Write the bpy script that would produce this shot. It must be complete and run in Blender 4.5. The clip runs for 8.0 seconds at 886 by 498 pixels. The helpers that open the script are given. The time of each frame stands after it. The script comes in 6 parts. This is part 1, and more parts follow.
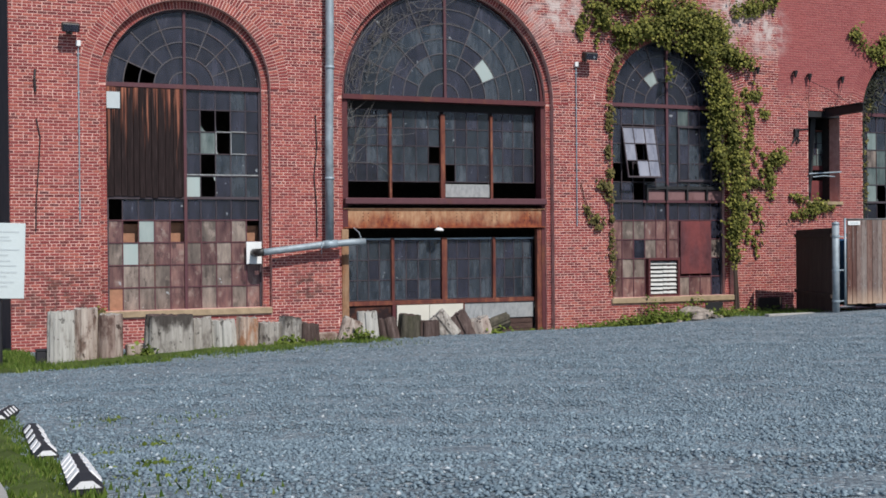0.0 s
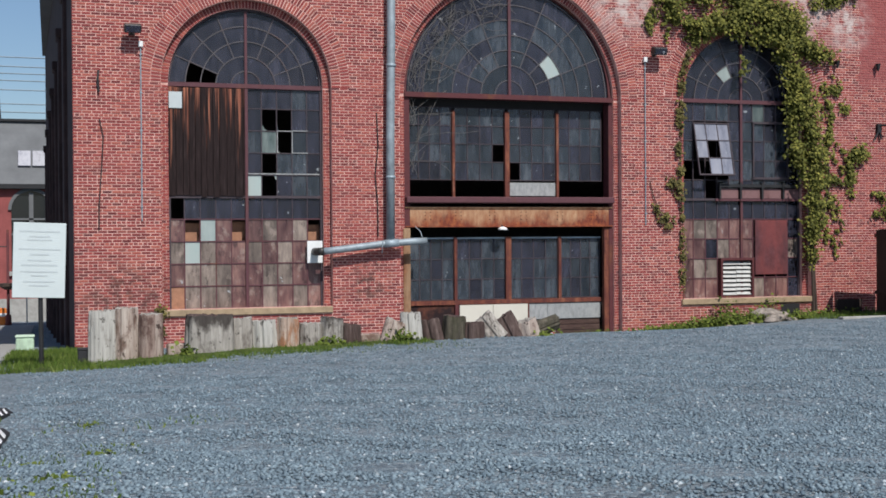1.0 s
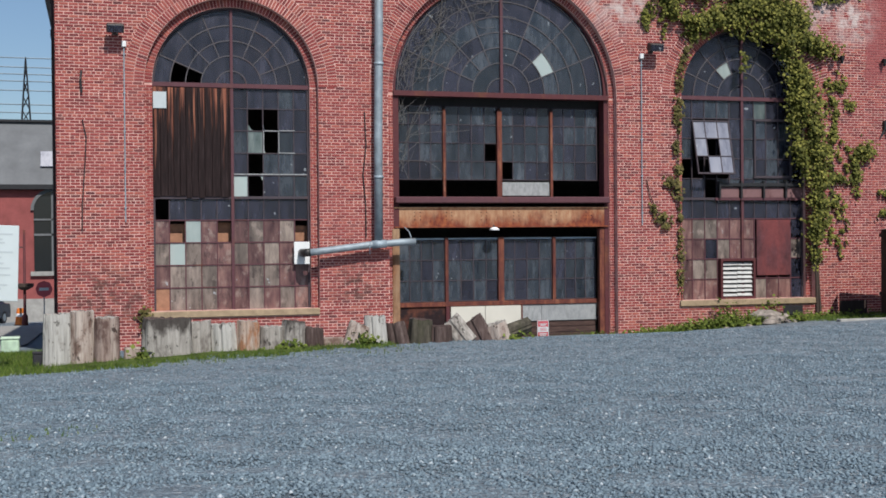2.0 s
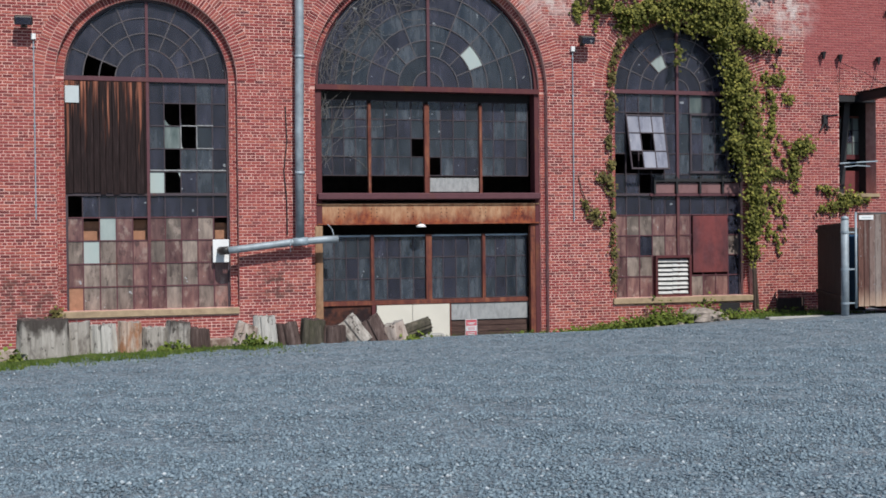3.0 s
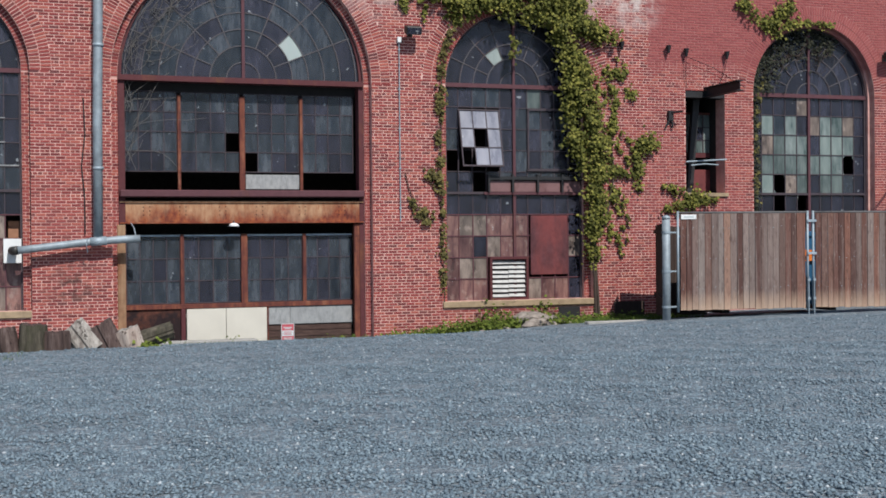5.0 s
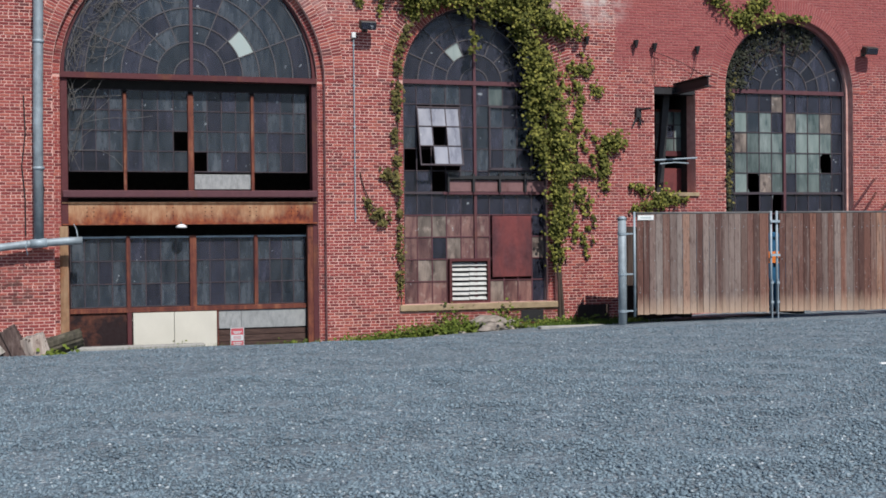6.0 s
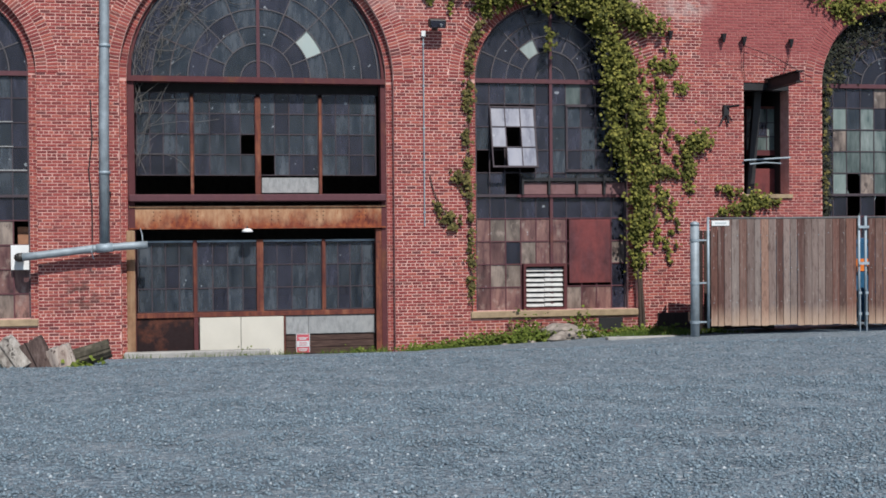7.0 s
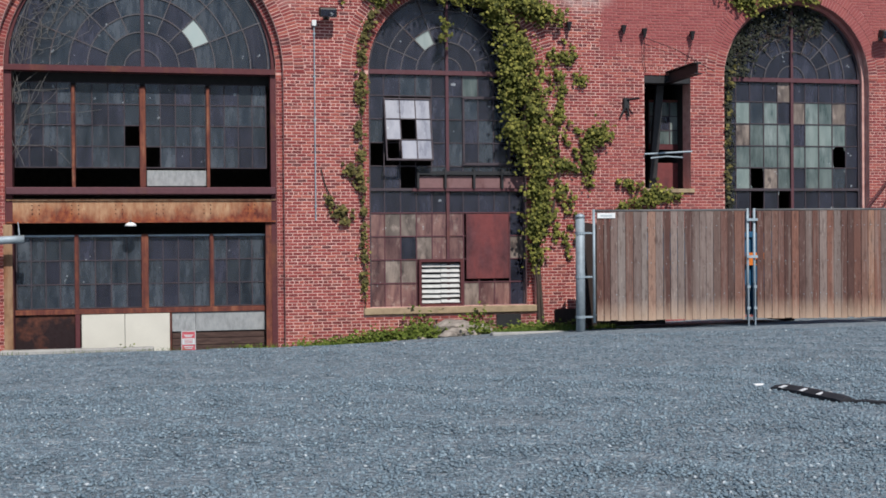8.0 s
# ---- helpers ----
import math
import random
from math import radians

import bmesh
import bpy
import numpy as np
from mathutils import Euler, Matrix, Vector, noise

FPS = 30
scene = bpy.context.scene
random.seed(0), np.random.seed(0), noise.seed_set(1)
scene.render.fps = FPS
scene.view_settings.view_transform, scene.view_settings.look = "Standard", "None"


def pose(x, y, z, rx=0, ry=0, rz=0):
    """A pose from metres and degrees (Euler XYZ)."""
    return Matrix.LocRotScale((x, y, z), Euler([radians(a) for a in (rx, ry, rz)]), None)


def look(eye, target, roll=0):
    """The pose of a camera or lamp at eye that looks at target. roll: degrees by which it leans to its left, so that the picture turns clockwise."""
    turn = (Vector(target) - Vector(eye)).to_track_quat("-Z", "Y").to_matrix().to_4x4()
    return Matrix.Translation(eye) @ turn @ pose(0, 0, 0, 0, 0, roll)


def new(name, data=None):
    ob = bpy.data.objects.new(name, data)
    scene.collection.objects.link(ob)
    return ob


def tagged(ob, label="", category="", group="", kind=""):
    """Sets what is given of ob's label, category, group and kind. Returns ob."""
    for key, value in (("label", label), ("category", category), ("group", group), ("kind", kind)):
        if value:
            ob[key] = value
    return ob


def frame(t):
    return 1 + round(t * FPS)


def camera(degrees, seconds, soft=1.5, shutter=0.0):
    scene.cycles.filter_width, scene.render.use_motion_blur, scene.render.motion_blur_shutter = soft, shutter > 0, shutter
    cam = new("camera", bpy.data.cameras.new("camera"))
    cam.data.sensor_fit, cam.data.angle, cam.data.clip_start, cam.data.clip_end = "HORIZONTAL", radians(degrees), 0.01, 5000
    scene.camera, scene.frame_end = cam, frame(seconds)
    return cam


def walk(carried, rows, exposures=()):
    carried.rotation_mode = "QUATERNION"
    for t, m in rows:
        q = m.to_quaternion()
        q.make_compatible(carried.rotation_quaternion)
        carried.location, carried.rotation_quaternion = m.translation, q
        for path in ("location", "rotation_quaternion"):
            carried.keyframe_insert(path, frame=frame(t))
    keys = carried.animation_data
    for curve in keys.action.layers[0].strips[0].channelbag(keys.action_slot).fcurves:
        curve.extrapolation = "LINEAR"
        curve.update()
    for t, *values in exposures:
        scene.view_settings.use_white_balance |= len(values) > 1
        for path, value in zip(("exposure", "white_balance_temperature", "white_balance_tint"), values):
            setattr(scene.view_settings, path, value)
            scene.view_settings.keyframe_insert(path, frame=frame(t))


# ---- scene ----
cam = camera(40.2, 8.0, 1.7)
METRES, EYE, TILT, LEAN, TURN = 13.0, 1.1, 0.8, 0.0, -22.7
ROWS = [
    (0.0, 0.0, 0.0, 0.0, -0.01, -1.2, 0.5),
    (0.5, 0.0353, 0.0133, 0.0026, 1.07, -1.27, 0.42),
    (1.0, 0.0733, 0.031, 0.0028, 4.79, -1.29, 0.47),
    (1.2, 0.0897, 0.0392, 0.0022, 6.9, -1.28, 0.55),
    (2.3, 0.1999, 0.0921, 0.0052, 6.56, -1.39, 0.67),
    (2.5, 0.2225, 0.1054, 0.0039, 6.38, -1.46, 0.74),
    (3.0, 0.2813, 0.1396, 0.0024, 6.31, -1.46, 0.73),
    (3.5, 0.3425, 0.172, -0.002, 7.33, -1.63, 0.72),
    (4.0, 0.4085, 0.206, -0.0052, 8.1, -1.52, 0.66),
    (4.5, 0.4728, 0.2421, -0.0067, 7.03, -1.48, 0.61),
    (5.0, 0.5296, 0.2782, -0.0076, 4.55, -1.34, 0.58),
    (5.2, 0.551, 0.2929, -0.0051, 4.58, -1.4, 0.58),
    (6.3, 0.6677, 0.3813, -0.0043, 6.32, -1.42, 0.65),
    (6.5, 0.6891, 0.3992, -0.001, 7.39, -1.48, 0.64),
    (7.0, 0.7421, 0.4421, 0.0101, 11.98, -1.58, 0.64),
    (7.5, 0.7939, 0.4785, 0.0003, 11.41, -1.46, 0.59),
    (8.0, 0.8494, 0.5137, -0.0088, 10.22, -1.39, 0.62),
]
walk(cam, [(t, pose(0, 0, EYE, TILT, LEAN, TURN) @ pose(METRES * x, METRES * y, METRES * z, 90 + pitch, roll, yaw)) for t, x, y, z, yaw, pitch, roll in ROWS])

# ---- light ----
SUN_AZ, SUN_EL = radians(171), radians(47.5)
world = bpy.data.worlds.new("world")
scene.world = world
world.use_nodes = True
wn = world.node_tree
sky = wn.nodes.new("ShaderNodeTexSky")
sky.sky_type, sky.sun_disc = "NISHITA", False
sky.sun_elevation, sky.sun_rotation = SUN_EL, SUN_AZ
sky.air_density, sky.dust_density, sky.ozone_density = 1.0, 0.9, 4.2
wn.links.new(sky.outputs[0], wn.nodes["Background"].inputs[0])
wn.nodes["Background"].inputs[1].default_value = 0.085
sun = new("sun", bpy.data.lights.new("sun", "SUN"))
sun.data.energy, sun.data.angle, sun.data.color = 3.9, radians(0.6), (1.0, 0.965, 0.92)
toward = Vector((math.sin(SUN_AZ) * math.cos(SUN_EL), math.cos(SUN_AZ) * math.cos(SUN_EL), math.sin(SUN_EL)))
sun.matrix_world = look(toward * 60, (0, 0, 0))
scene.view_settings.exposure = 0.17

# ---- materials ----
class Nodes:
    """A node material with short ways to add nodes."""

    def __init__(self, name):
        self.mat = bpy.data.materials.new(name)
        self.mat.use_nodes = True
        self.t = self.mat.node_tree
        self.b = self.t.nodes["Principled BSDF"]

    def add(self, kind, **values):
        n = self.t.nodes.new(kind)
        for key, value in values.items():
            n.inputs[key.replace("_", " ")].default_value = value
        return n

    def link(self, a, b):
        self.t.links.new(a, b)

    def place(self, stretch=(1, 1, 1)):
        g = self.add("ShaderNodeNewGeometry")
        m = self.add("ShaderNodeMapping")
        m.inputs["Scale"].default_value = stretch
        self.link(g.outputs["Position"], m.inputs[0])
        return m.outputs[0]

    def noise(self, scale, detail=4, stretch=(1, 1, 1), rough=0.6):
        n = self.add("ShaderNodeTexNoise", Scale=scale, Detail=detail, Roughness=rough)
        self.link(self.place(stretch), n.inputs["Vector"])
        return n.outputs["Fac"]

    def ramp(self, fac, *stops):
        n = self.add("ShaderNodeValToRGB")
        el = n.color_ramp.elements
        while len(el) < len(stops):
            el.new(0.5)
        for e, (p, c) in zip(el, stops):
            e.position = p
            e.color = (c, c, c, 1) if isinstance(c, (int, float)) else (*c, 1)
        self.link(fac, n.inputs[0])
        return n.outputs[0]

    def mix(self, fac, a, b, how="MIX"):
        n = self.t.nodes.new("ShaderNodeMix")
        n.data_type, n.blend_type = "RGBA", how
        for value, socket in ((fac, n.inputs[0]), (a, n.inputs[6]), (b, n.inputs[7])):
            if isinstance(value, (int, float)):
                socket.default_value = value
            elif isinstance(value, tuple):
                socket.default_value = (*value, 1)
            else:
                self.link(value, socket)
        return n.outputs[2]

    def maths(self, how, a, b=0.0):
        n = self.t.nodes.new("ShaderNodeMath")
        n.operation = how
        for value, socket in ((a, n.inputs[0]), (b, n.inputs[1])):
            if isinstance(value, (int, float)):
                socket.default_value = value
            else:
                self.link(value, socket)
        return n.outputs[0]

    def axis(self, name):
        g, s = self.add("ShaderNodeNewGeometry"), self.add("ShaderNodeSeparateXYZ")
        self.link(g.outputs["Position"], s.inputs[0])
        return s.outputs[name]

    def near(self, spot, radius):
        """1 at a spot of the world, falling to 0 at the radius."""
        g = self.add("ShaderNodeNewGeometry")
        d = self.t.nodes.new("ShaderNodeVectorMath")
        d.operation = "DISTANCE"
        d.inputs[1].default_value = spot
        self.link(g.outputs["Position"], d.inputs[0])
        m = self.add("ShaderNodeMapRange")
        m.inputs[1].default_value, m.inputs[2].default_value = radius, 0.0
        self.link(d.outputs["Value"], m.inputs[0])
        return m.outputs[0]

    def piece(self):
        return self.add("ShaderNodeNewGeometry").outputs["Random Per Island"]

    def thing(self):
        return self.add("ShaderNodeObjectInfo").outputs["Random"]

    def bump(self, height, strength, distance=0.01):
        n = self.add("ShaderNodeBump", Strength=strength, Distance=distance)
        self.link(height, n.inputs["Height"])
        self.link(n.outputs[0], self.b.inputs["Normal"])

    def done(self, colour, rough=0.8, metal=0.0, spec=0.5):
        for value, key in ((colour, "Base Color"), (rough, "Roughness"), (metal, "Metallic"), (spec, "Specular IOR Level")):
            if isinstance(value, (int, float)):
                self.b.inputs[key].default_value = value
            elif isinstance(value, tuple):
                self.b.inputs[key].default_value = (*value, 1)
            else:
                self.link(value, self.b.inputs[key])
        return self.mat


def wall_wear(n, colour):
    """Red wash, pale bloom and soot that lie over brick and mortar alike."""
    edge = n.maths("ADD", n.axis("X"), n.maths("MULTIPLY", n.noise(1.4, 3), 0.5))
    upper = n.maths("ADD", n.axis("Z"), n.maths("MULTIPLY", n.noise(0.9, 3), 1.2))
    wash = n.maths("MULTIPLY", n.maths("GREATER_THAN", edge, 22.65), n.ramp(n.maths("MULTIPLY", n.maths("SUBTRACT", upper, 5.9), 2.0), (0.0, 0.15), (0.6, 0.75)))
    colour = n.mix(wash, colour, (0.30, 0.085, 0.085))
    blot = n.ramp(n.noise(0.55, 5), (0.52, 0.0), (0.75, 0.45))
    colour = n.mix(blot, colour, (0.34, 0.10, 0.09))
    pale = n.maths("MAXIMUM", n.near((22.0, 28.45, 7.0), 0.95), n.maths("MAXIMUM", n.near((15.2, 28.45, 7.35), 1.3), n.near((20.9, 28.45, 7.4), 1.2)))
    pale = n.maths("MULTIPLY", pale, n.ramp(n.noise(3.2, 4), (0.40, 0.0), (0.62, 1.5)))
    colour = n.mix(pale, colour, (0.55, 0.45, 0.42))
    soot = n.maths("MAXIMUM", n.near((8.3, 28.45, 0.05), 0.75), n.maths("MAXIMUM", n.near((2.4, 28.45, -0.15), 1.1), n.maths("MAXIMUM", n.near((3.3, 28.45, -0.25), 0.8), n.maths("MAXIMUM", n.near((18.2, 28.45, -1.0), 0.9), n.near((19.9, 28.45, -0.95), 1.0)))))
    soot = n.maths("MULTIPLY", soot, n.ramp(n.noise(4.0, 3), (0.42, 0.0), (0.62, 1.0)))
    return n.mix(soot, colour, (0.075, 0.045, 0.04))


def brick_material(name, random_of):
    n = Nodes(name)
    c = n.ramp(n.piece() if random_of == "island" else n.thing(), (0.0, (0.135, 0.030, 0.032)), (0.22, (0.235, 0.046, 0.046)), (0.58, (0.31, 0.066, 0.06)), (0.85, (0.41, 0.118, 0.088)), (1.0, (0.11, 0.038, 0.042)))
    c = n.mix(n.ramp(n.noise(28, 5), (0.35, 0.0), (0.8, 0.5)), c, (0.16, 0.06, 0.055))
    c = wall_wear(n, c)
    n.bump(n.noise(90, 4), 0.35, 0.006)
    return n.done(c, 0.9, spec=0.2)


def mortar_material():
    n = Nodes("mortar")
    c = n.ramp(n.noise(6, 5), (0.3, (0.50, 0.275, 0.24)), (0.7, (0.74, 0.47, 0.41)))
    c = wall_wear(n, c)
    n.bump(n.noise(70, 5), 0.5, 0.01)
    return n.done(c, 0.95, spec=0.1)


def rust_material(name, paint, rust, amount, scale=2.2, streak=0.35):
    n = Nodes(name)
    base = n.ramp(n.noise(scale * 3, 6), (0.3, tuple(v * 0.55 for v in rust)), (0.55, rust), (0.8, tuple(min(1, v * 1.7) for v in rust)))
    keep = n.ramp(n.noise(scale, 6, (1, 1, streak)), (amount - 0.08, 1.0), (amount + 0.08, 0.0))
    c = n.mix(keep, base, n.mix(n.noise(9, 4), paint, tuple(v * 0.6 for v in paint)))
    n.bump(n.noise(40, 5), 0.4, 0.006)
    return n.done(c, n.ramp(n.noise(12, 3), (0.3, 0.55), (0.8, 0.9)), spec=0.3)


def beam_material():
    """Old beam: tan paint left in the upper half, orange rust in runs, bare brown scale low down."""
    n = Nodes("rusted_beam")
    scale = n.ramp(n.noise(7, 7, (1, 1, 0.7), 0.7), (0.3, (0.075, 0.020, 0.018)), (0.5, (0.20, 0.052, 0.028)), (0.7, (0.36, 0.115, 0.042)))
    tan = n.ramp(n.noise(5, 6, (1.5, 1, 0.5)), (0.35, (0.30, 0.14, 0.075)), (0.65, (0.47, 0.29, 0.17)))
    height = n.maths("MULTIPLY", n.maths("SUBTRACT", n.axis("Z"), 1.44), 1.35)
    worn = n.maths("ADD", height, n.maths("MULTIPLY", n.maths("SUBTRACT", n.noise(1.3, 5, (1, 1, 0.5), 0.65), 0.5), 2.2))
    c = n.mix(n.ramp(worn, (0.15, 0.0), (0.55, 0.9)), scale, tan)
    runs = n.ramp(n.noise(2.6, 5, (3, 3, 0.6), 0.7), (0.56, 0.0), (0.68, 0.7))
    c = n.mix(runs, c, (0.27, 0.075, 0.028))
    n.bump(n.noise(35, 6), 0.5, 0.008)
    return n.done(c, 0.82, spec=0.25)


def mullion_material():
    """Steel uprights in long runs of dark red paint, orange rust and bare tan."""
    n = Nodes("rusted_uprights")
    run = n.noise(2.0, 7, (5, 5, 0.55), 0.7)
    c = n.ramp(run, (0.30, (0.05, 0.018, 0.018)), (0.46, (0.12, 0.036, 0.028)), (0.60, (0.21, 0.07, 0.04)), (0.74, (0.30, 0.17, 0.11)))
    c = n.mix(n.ramp(n.noise(11, 5), (0.5, 0.0), (0.7, 0.7)), c, (0.06, 0.022, 0.02))
    n.bump(n.noise(40, 5), 0.4, 0.006)
    return n.done(c, 0.8, spec=0.25)


def wood_material(name, dark, mid, light, grain=(14, 14, 0.9), bleach=None, spread=0.5, rot=None):
    n = Nodes(name)
    g = n.noise(2.0, 7, grain, 0.7)
    c = n.ramp(g, (0.28, dark), (0.5, mid), (0.72, light))
    c = n.mix(n.maths("MULTIPLY", n.thing(), spread), c, n.mix(n.noise(1.1, 3), dark, mid))
    if bleach:
        z0, z1, tone = bleach
        low = n.add("ShaderNodeMapRange")
        low.inputs[1].default_value, low.inputs[2].default_value = z1, z0
        n.link(n.maths("ADD", n.axis("Z"), n.maths("MULTIPLY", n.noise(5, 4, (3, 3, 0.6)), 0.5)), low.inputs[0])
        c = n.mix(n.maths("MULTIPLY", low.outputs[0], 0.75), c, tone)
    if rot:
        c = n.mix(n.maths("MULTIPLY", n.ramp(n.noise(3.2, 5, (1.6, 1.6, 0.8), 0.65), (0.50, 0.0), (0.66, 1.0)), 0.75), c, rot)
        c = n.mix(n.maths("MULTIPLY", n.ramp(n.noise(13, 3), (0.64, 0.0), (0.70, 1.0)), 0.8), c, tuple(v * 0.4 for v in rot))
    n.bump(g, 0.5, 0.01)
    return n.done(c, 0.88, spec=0.2)


def plain_material(name, colour, rough=0.6, metal=0.0, vary=0.25, scale=6, bump=0.15, spec=0.4):
    n = Nodes(name)
    low, high = tuple(v * (1 - vary) for v in colour), tuple(min(1, v * (1 + vary)) for v in colour)
    c = n.ramp(n.noise(scale, 6), (0.3, low), (0.7, high))
    c = n.mix(n.ramp(n.noise(scale * 9, 3), (0.45, 0.0), (0.8, 0.35)), c, low)
    n.bump(n.noise(scale * 12, 4), bump, 0.004)
    return n.done(c, rough, metal, spec)


def glass_material(name, clear, film, film_amount, rough=0.16, see=0.3, flakes=0.0):
    """Old window glass: some of it lets the eye through, some is filmed with dust in runs."""
    n = Nodes(name)
    runs = n.noise(2.4, 6, (2.2, 2.2, 0.55), 0.65)
    dust = n.ramp(runs, (0.36, 0.0), (0.70, 1.0))
    amount = n.maths("MULTIPLY", dust, n.maths("ADD", film_amount * 0.55, n.maths("MULTIPLY", n.thing(), film_amount)))
    tint = n.mix(n.thing(), clear, tuple(v * 1.9 for v in clear))
    c = n.mix(amount, tint, film)
    chips = n.maths("MULTIPLY", n.ramp(n.noise(5.5, 2), (0.715, 0.0), (0.735, 1.0)), 0.7)
    c = n.mix(chips, c, (0.42, 0.45, 0.47))
    if flakes:
        c = n.mix(n.maths("MULTIPLY", n.ramp(n.noise(4.2, 6, (1, 1, 0.7), 0.7), (0.54, 0.0), (0.66, 1.0)), flakes), c, (0.34, 0.27, 0.23))
        c = n.mix(n.maths("MULTIPLY", n.ramp(n.noise(6.0, 5, (1, 1, 0.5), 0.7), (0.58, 0.0), (0.66, 1.0)), flakes), c, (0.035, 0.022, 0.022))
    n.done(c, n.ramp(runs, (0.3, rough), (0.75, rough + 0.3)), spec=0.5)
    n.bump(n.noise(2.5, 2), 0.08, 0.02)
    see_through = n.add("ShaderNodeBsdfTransparent")
    blend = n.add("ShaderNodeMixShader")
    n.link(n.maths("MULTIPLY", n.maths("SUBTRACT", 1.0, amount), see), blend.inputs[0])
    n.link(n.b.outputs[0], blend.inputs[1])
    n.link(see_through.outputs[0], blend.inputs[2])
    n.link(blend.outputs[0], n.t.nodes["Material Output"].inputs[0])
    return n.mat


def gravel_material(name, random_of):
    n = Nodes(name)
    if random_of:
        c = n.ramp(n.piece(), (0.0, (0.10, 0.14, 0.17)), (0.5, (0.162, 0.218, 0.257)), (0.965, (0.24, 0.31, 0.35)), (1.0, (0.52, 0.56, 0.58)))
        c = n.mix(n.ramp(n.noise(4.5, 4), (0.48, 0.0), (0.66, 0.55)), c, (0.115, 0.15, 0.175))
        n.bump(n.noise(150, 3), 0.3, 0.003)
        return n.done(c, 0.85, spec=0.3)
    v = n.add("ShaderNodeTexVoronoi", Scale=24.0)
    n.link(n.place(), v.inputs["Vector"])
    v2 = n.add("ShaderNodeTexVoronoi", Scale=58.0)
    n.link(n.place(), v2.inputs["Vector"])
    sep = n.add("ShaderNodeSeparateColor")
    n.link(v.outputs["Color"], sep.inputs[0])
    c = n.ramp(sep.outputs[0], (0.0, (0.115, 0.155, 0.185)), (0.45, (0.222, 0.287, 0.33)), (0.85, (0.335, 0.41, 0.455)), (0.97, (0.54, 0.58, 0.60)))
    c = n.mix(n.ramp(v2.outputs["Distance"], (0.1, 0.0), (0.7, 0.45)), c, (0.105, 0.12, 0.135))
    clump = n.noise(5.5, 5, (1, 1, 1), 0.65)
    c = n.mix(n.ramp(clump, (0.34, 0.6), (0.47, 0.0)), c, (0.105, 0.135, 0.16))
    c = n.mix(n.ramp(clump, (0.55, 0.0), (0.70, 0.6)), c, (0.37, 0.435, 0.47))
    c = n.mix(n.ramp(n.noise(0.35, 5, (1, 1.8, 1)), (0.42, 0.0), (0.72, 0.5)), c, (0.245, 0.27, 0.285))
    c = n.mix(n.ramp(n.noise(0.9, 4), (0.5, 0.0), (0.75, 0.4)), c, (0.12, 0.135, 0.145))
    height = n.maths("ADD", n.maths("MULTIPLY", v.outputs["Distance"], -1.0), n.maths("MULTIPLY", n.noise(120, 3), 0.4))
    n.bump(n.maths("ADD", height, n.maths("MULTIPLY", clump, 1.6)), 1.0, 0.035)
    return n.done(c, 0.88, spec=0.25)


def leaf_material(name, a, b, c3):
    n = Nodes(name)
    c = n.ramp(n.piece(), (0.0, a), (0.5, b), (1.0, c3))
    c = n.mix(n.ramp(n.noise(2.0, 3), (0.45, 0.0), (0.75, 0.5)), c, a)
    c = n.mix(n.ramp(n.noise(5.5, 3), (0.40, 0.6), (0.56, 0.0)), c, tuple(v * 0.8 for v in a))
    n.b.inputs["Transmission Weight"].default_value = 0.0
    return n.done(c, 0.65, spec=0.12)


BRICK = brick_material("brick", "island")
BRICK_ONE = brick_material("brick_single", "object")
MORTAR = mortar_material()
GRAVEL = gravel_material("gravel_bed", False)
STONES = gravel_material("gravel_stones", True)
STEEL_RED = rust_material("red_oxide_steel", (0.115, 0.032, 0.036), (0.16, 0.055, 0.03), 0.62)
STEEL_PURPLE = rust_material("weathered_red_lead", (0.125, 0.05, 0.06), (0.13, 0.05, 0.035), 0.66)
MUNTIN = rust_material("muntin_paint", (0.075, 0.058, 0.068), (0.11, 0.055, 0.045), 0.70)
# lighter copy of the muntin paint; sunlight on the fan bars put into the colour
FAN_BAR = rust_material("sunlit_fan_bars", (0.125, 0.114, 0.12), (0.10, 0.06, 0.055), 0.62)
RUST = beam_material()
RUST_ORANGE = mullion_material()
RUST_DARK = rust_material("rust_dark", (0.020, 0.008, 0.009), (0.15, 0.048, 0.026), 0.58, 1.6, 1.0)
TAN_POST = rust_material("flaking_tan_paint", (0.42, 0.27, 0.16), (0.20, 0.085, 0.04), 0.55, 2.2, 0.2)
GLASS = glass_material("dusty_glass", (0.014, 0.015, 0.023), (0.085, 0.086, 0.128), 0.34)
GLASS_BLUE = glass_material("blue_glass", (0.016, 0.022, 0.031), (0.135, 0.152, 0.172), 0.46, 0.12)
GLASS_GREEN = glass_material("greenish_glass", (0.045, 0.066, 0.064), (0.235, 0.275, 0.26), 0.85, 0.22, 0.12)
GLASS_RED = glass_material("red_filmed_glass", (0.060, 0.027, 0.030), (0.27, 0.15, 0.125), 0.9, 0.25, 0.08, 0.6)
GLASS_TAN = glass_material("tan_filmed_glass", (0.065, 0.050, 0.043), (0.30, 0.24, 0.20), 0.9, 0.3, 0.05, 0.7)
GLASS_PALE = glass_material("pale_frosted_glass", (0.19, 0.23, 0.22), (0.36, 0.41, 0.39), 0.8, 0.4, 0.03)
GLASS_PALE_GREEN = glass_material("pale_green_glass", (0.095, 0.125, 0.118), (0.235, 0.28, 0.26), 0.85, 0.25, 0.06)
# pale panes: the sky's reflection is put into the glass and film colours
GLASS_WHITE = glass_material("sky_lit_glass", (0.12, 0.125, 0.155), (0.27, 0.275, 0.32), 0.8, 0.2, 0.05)
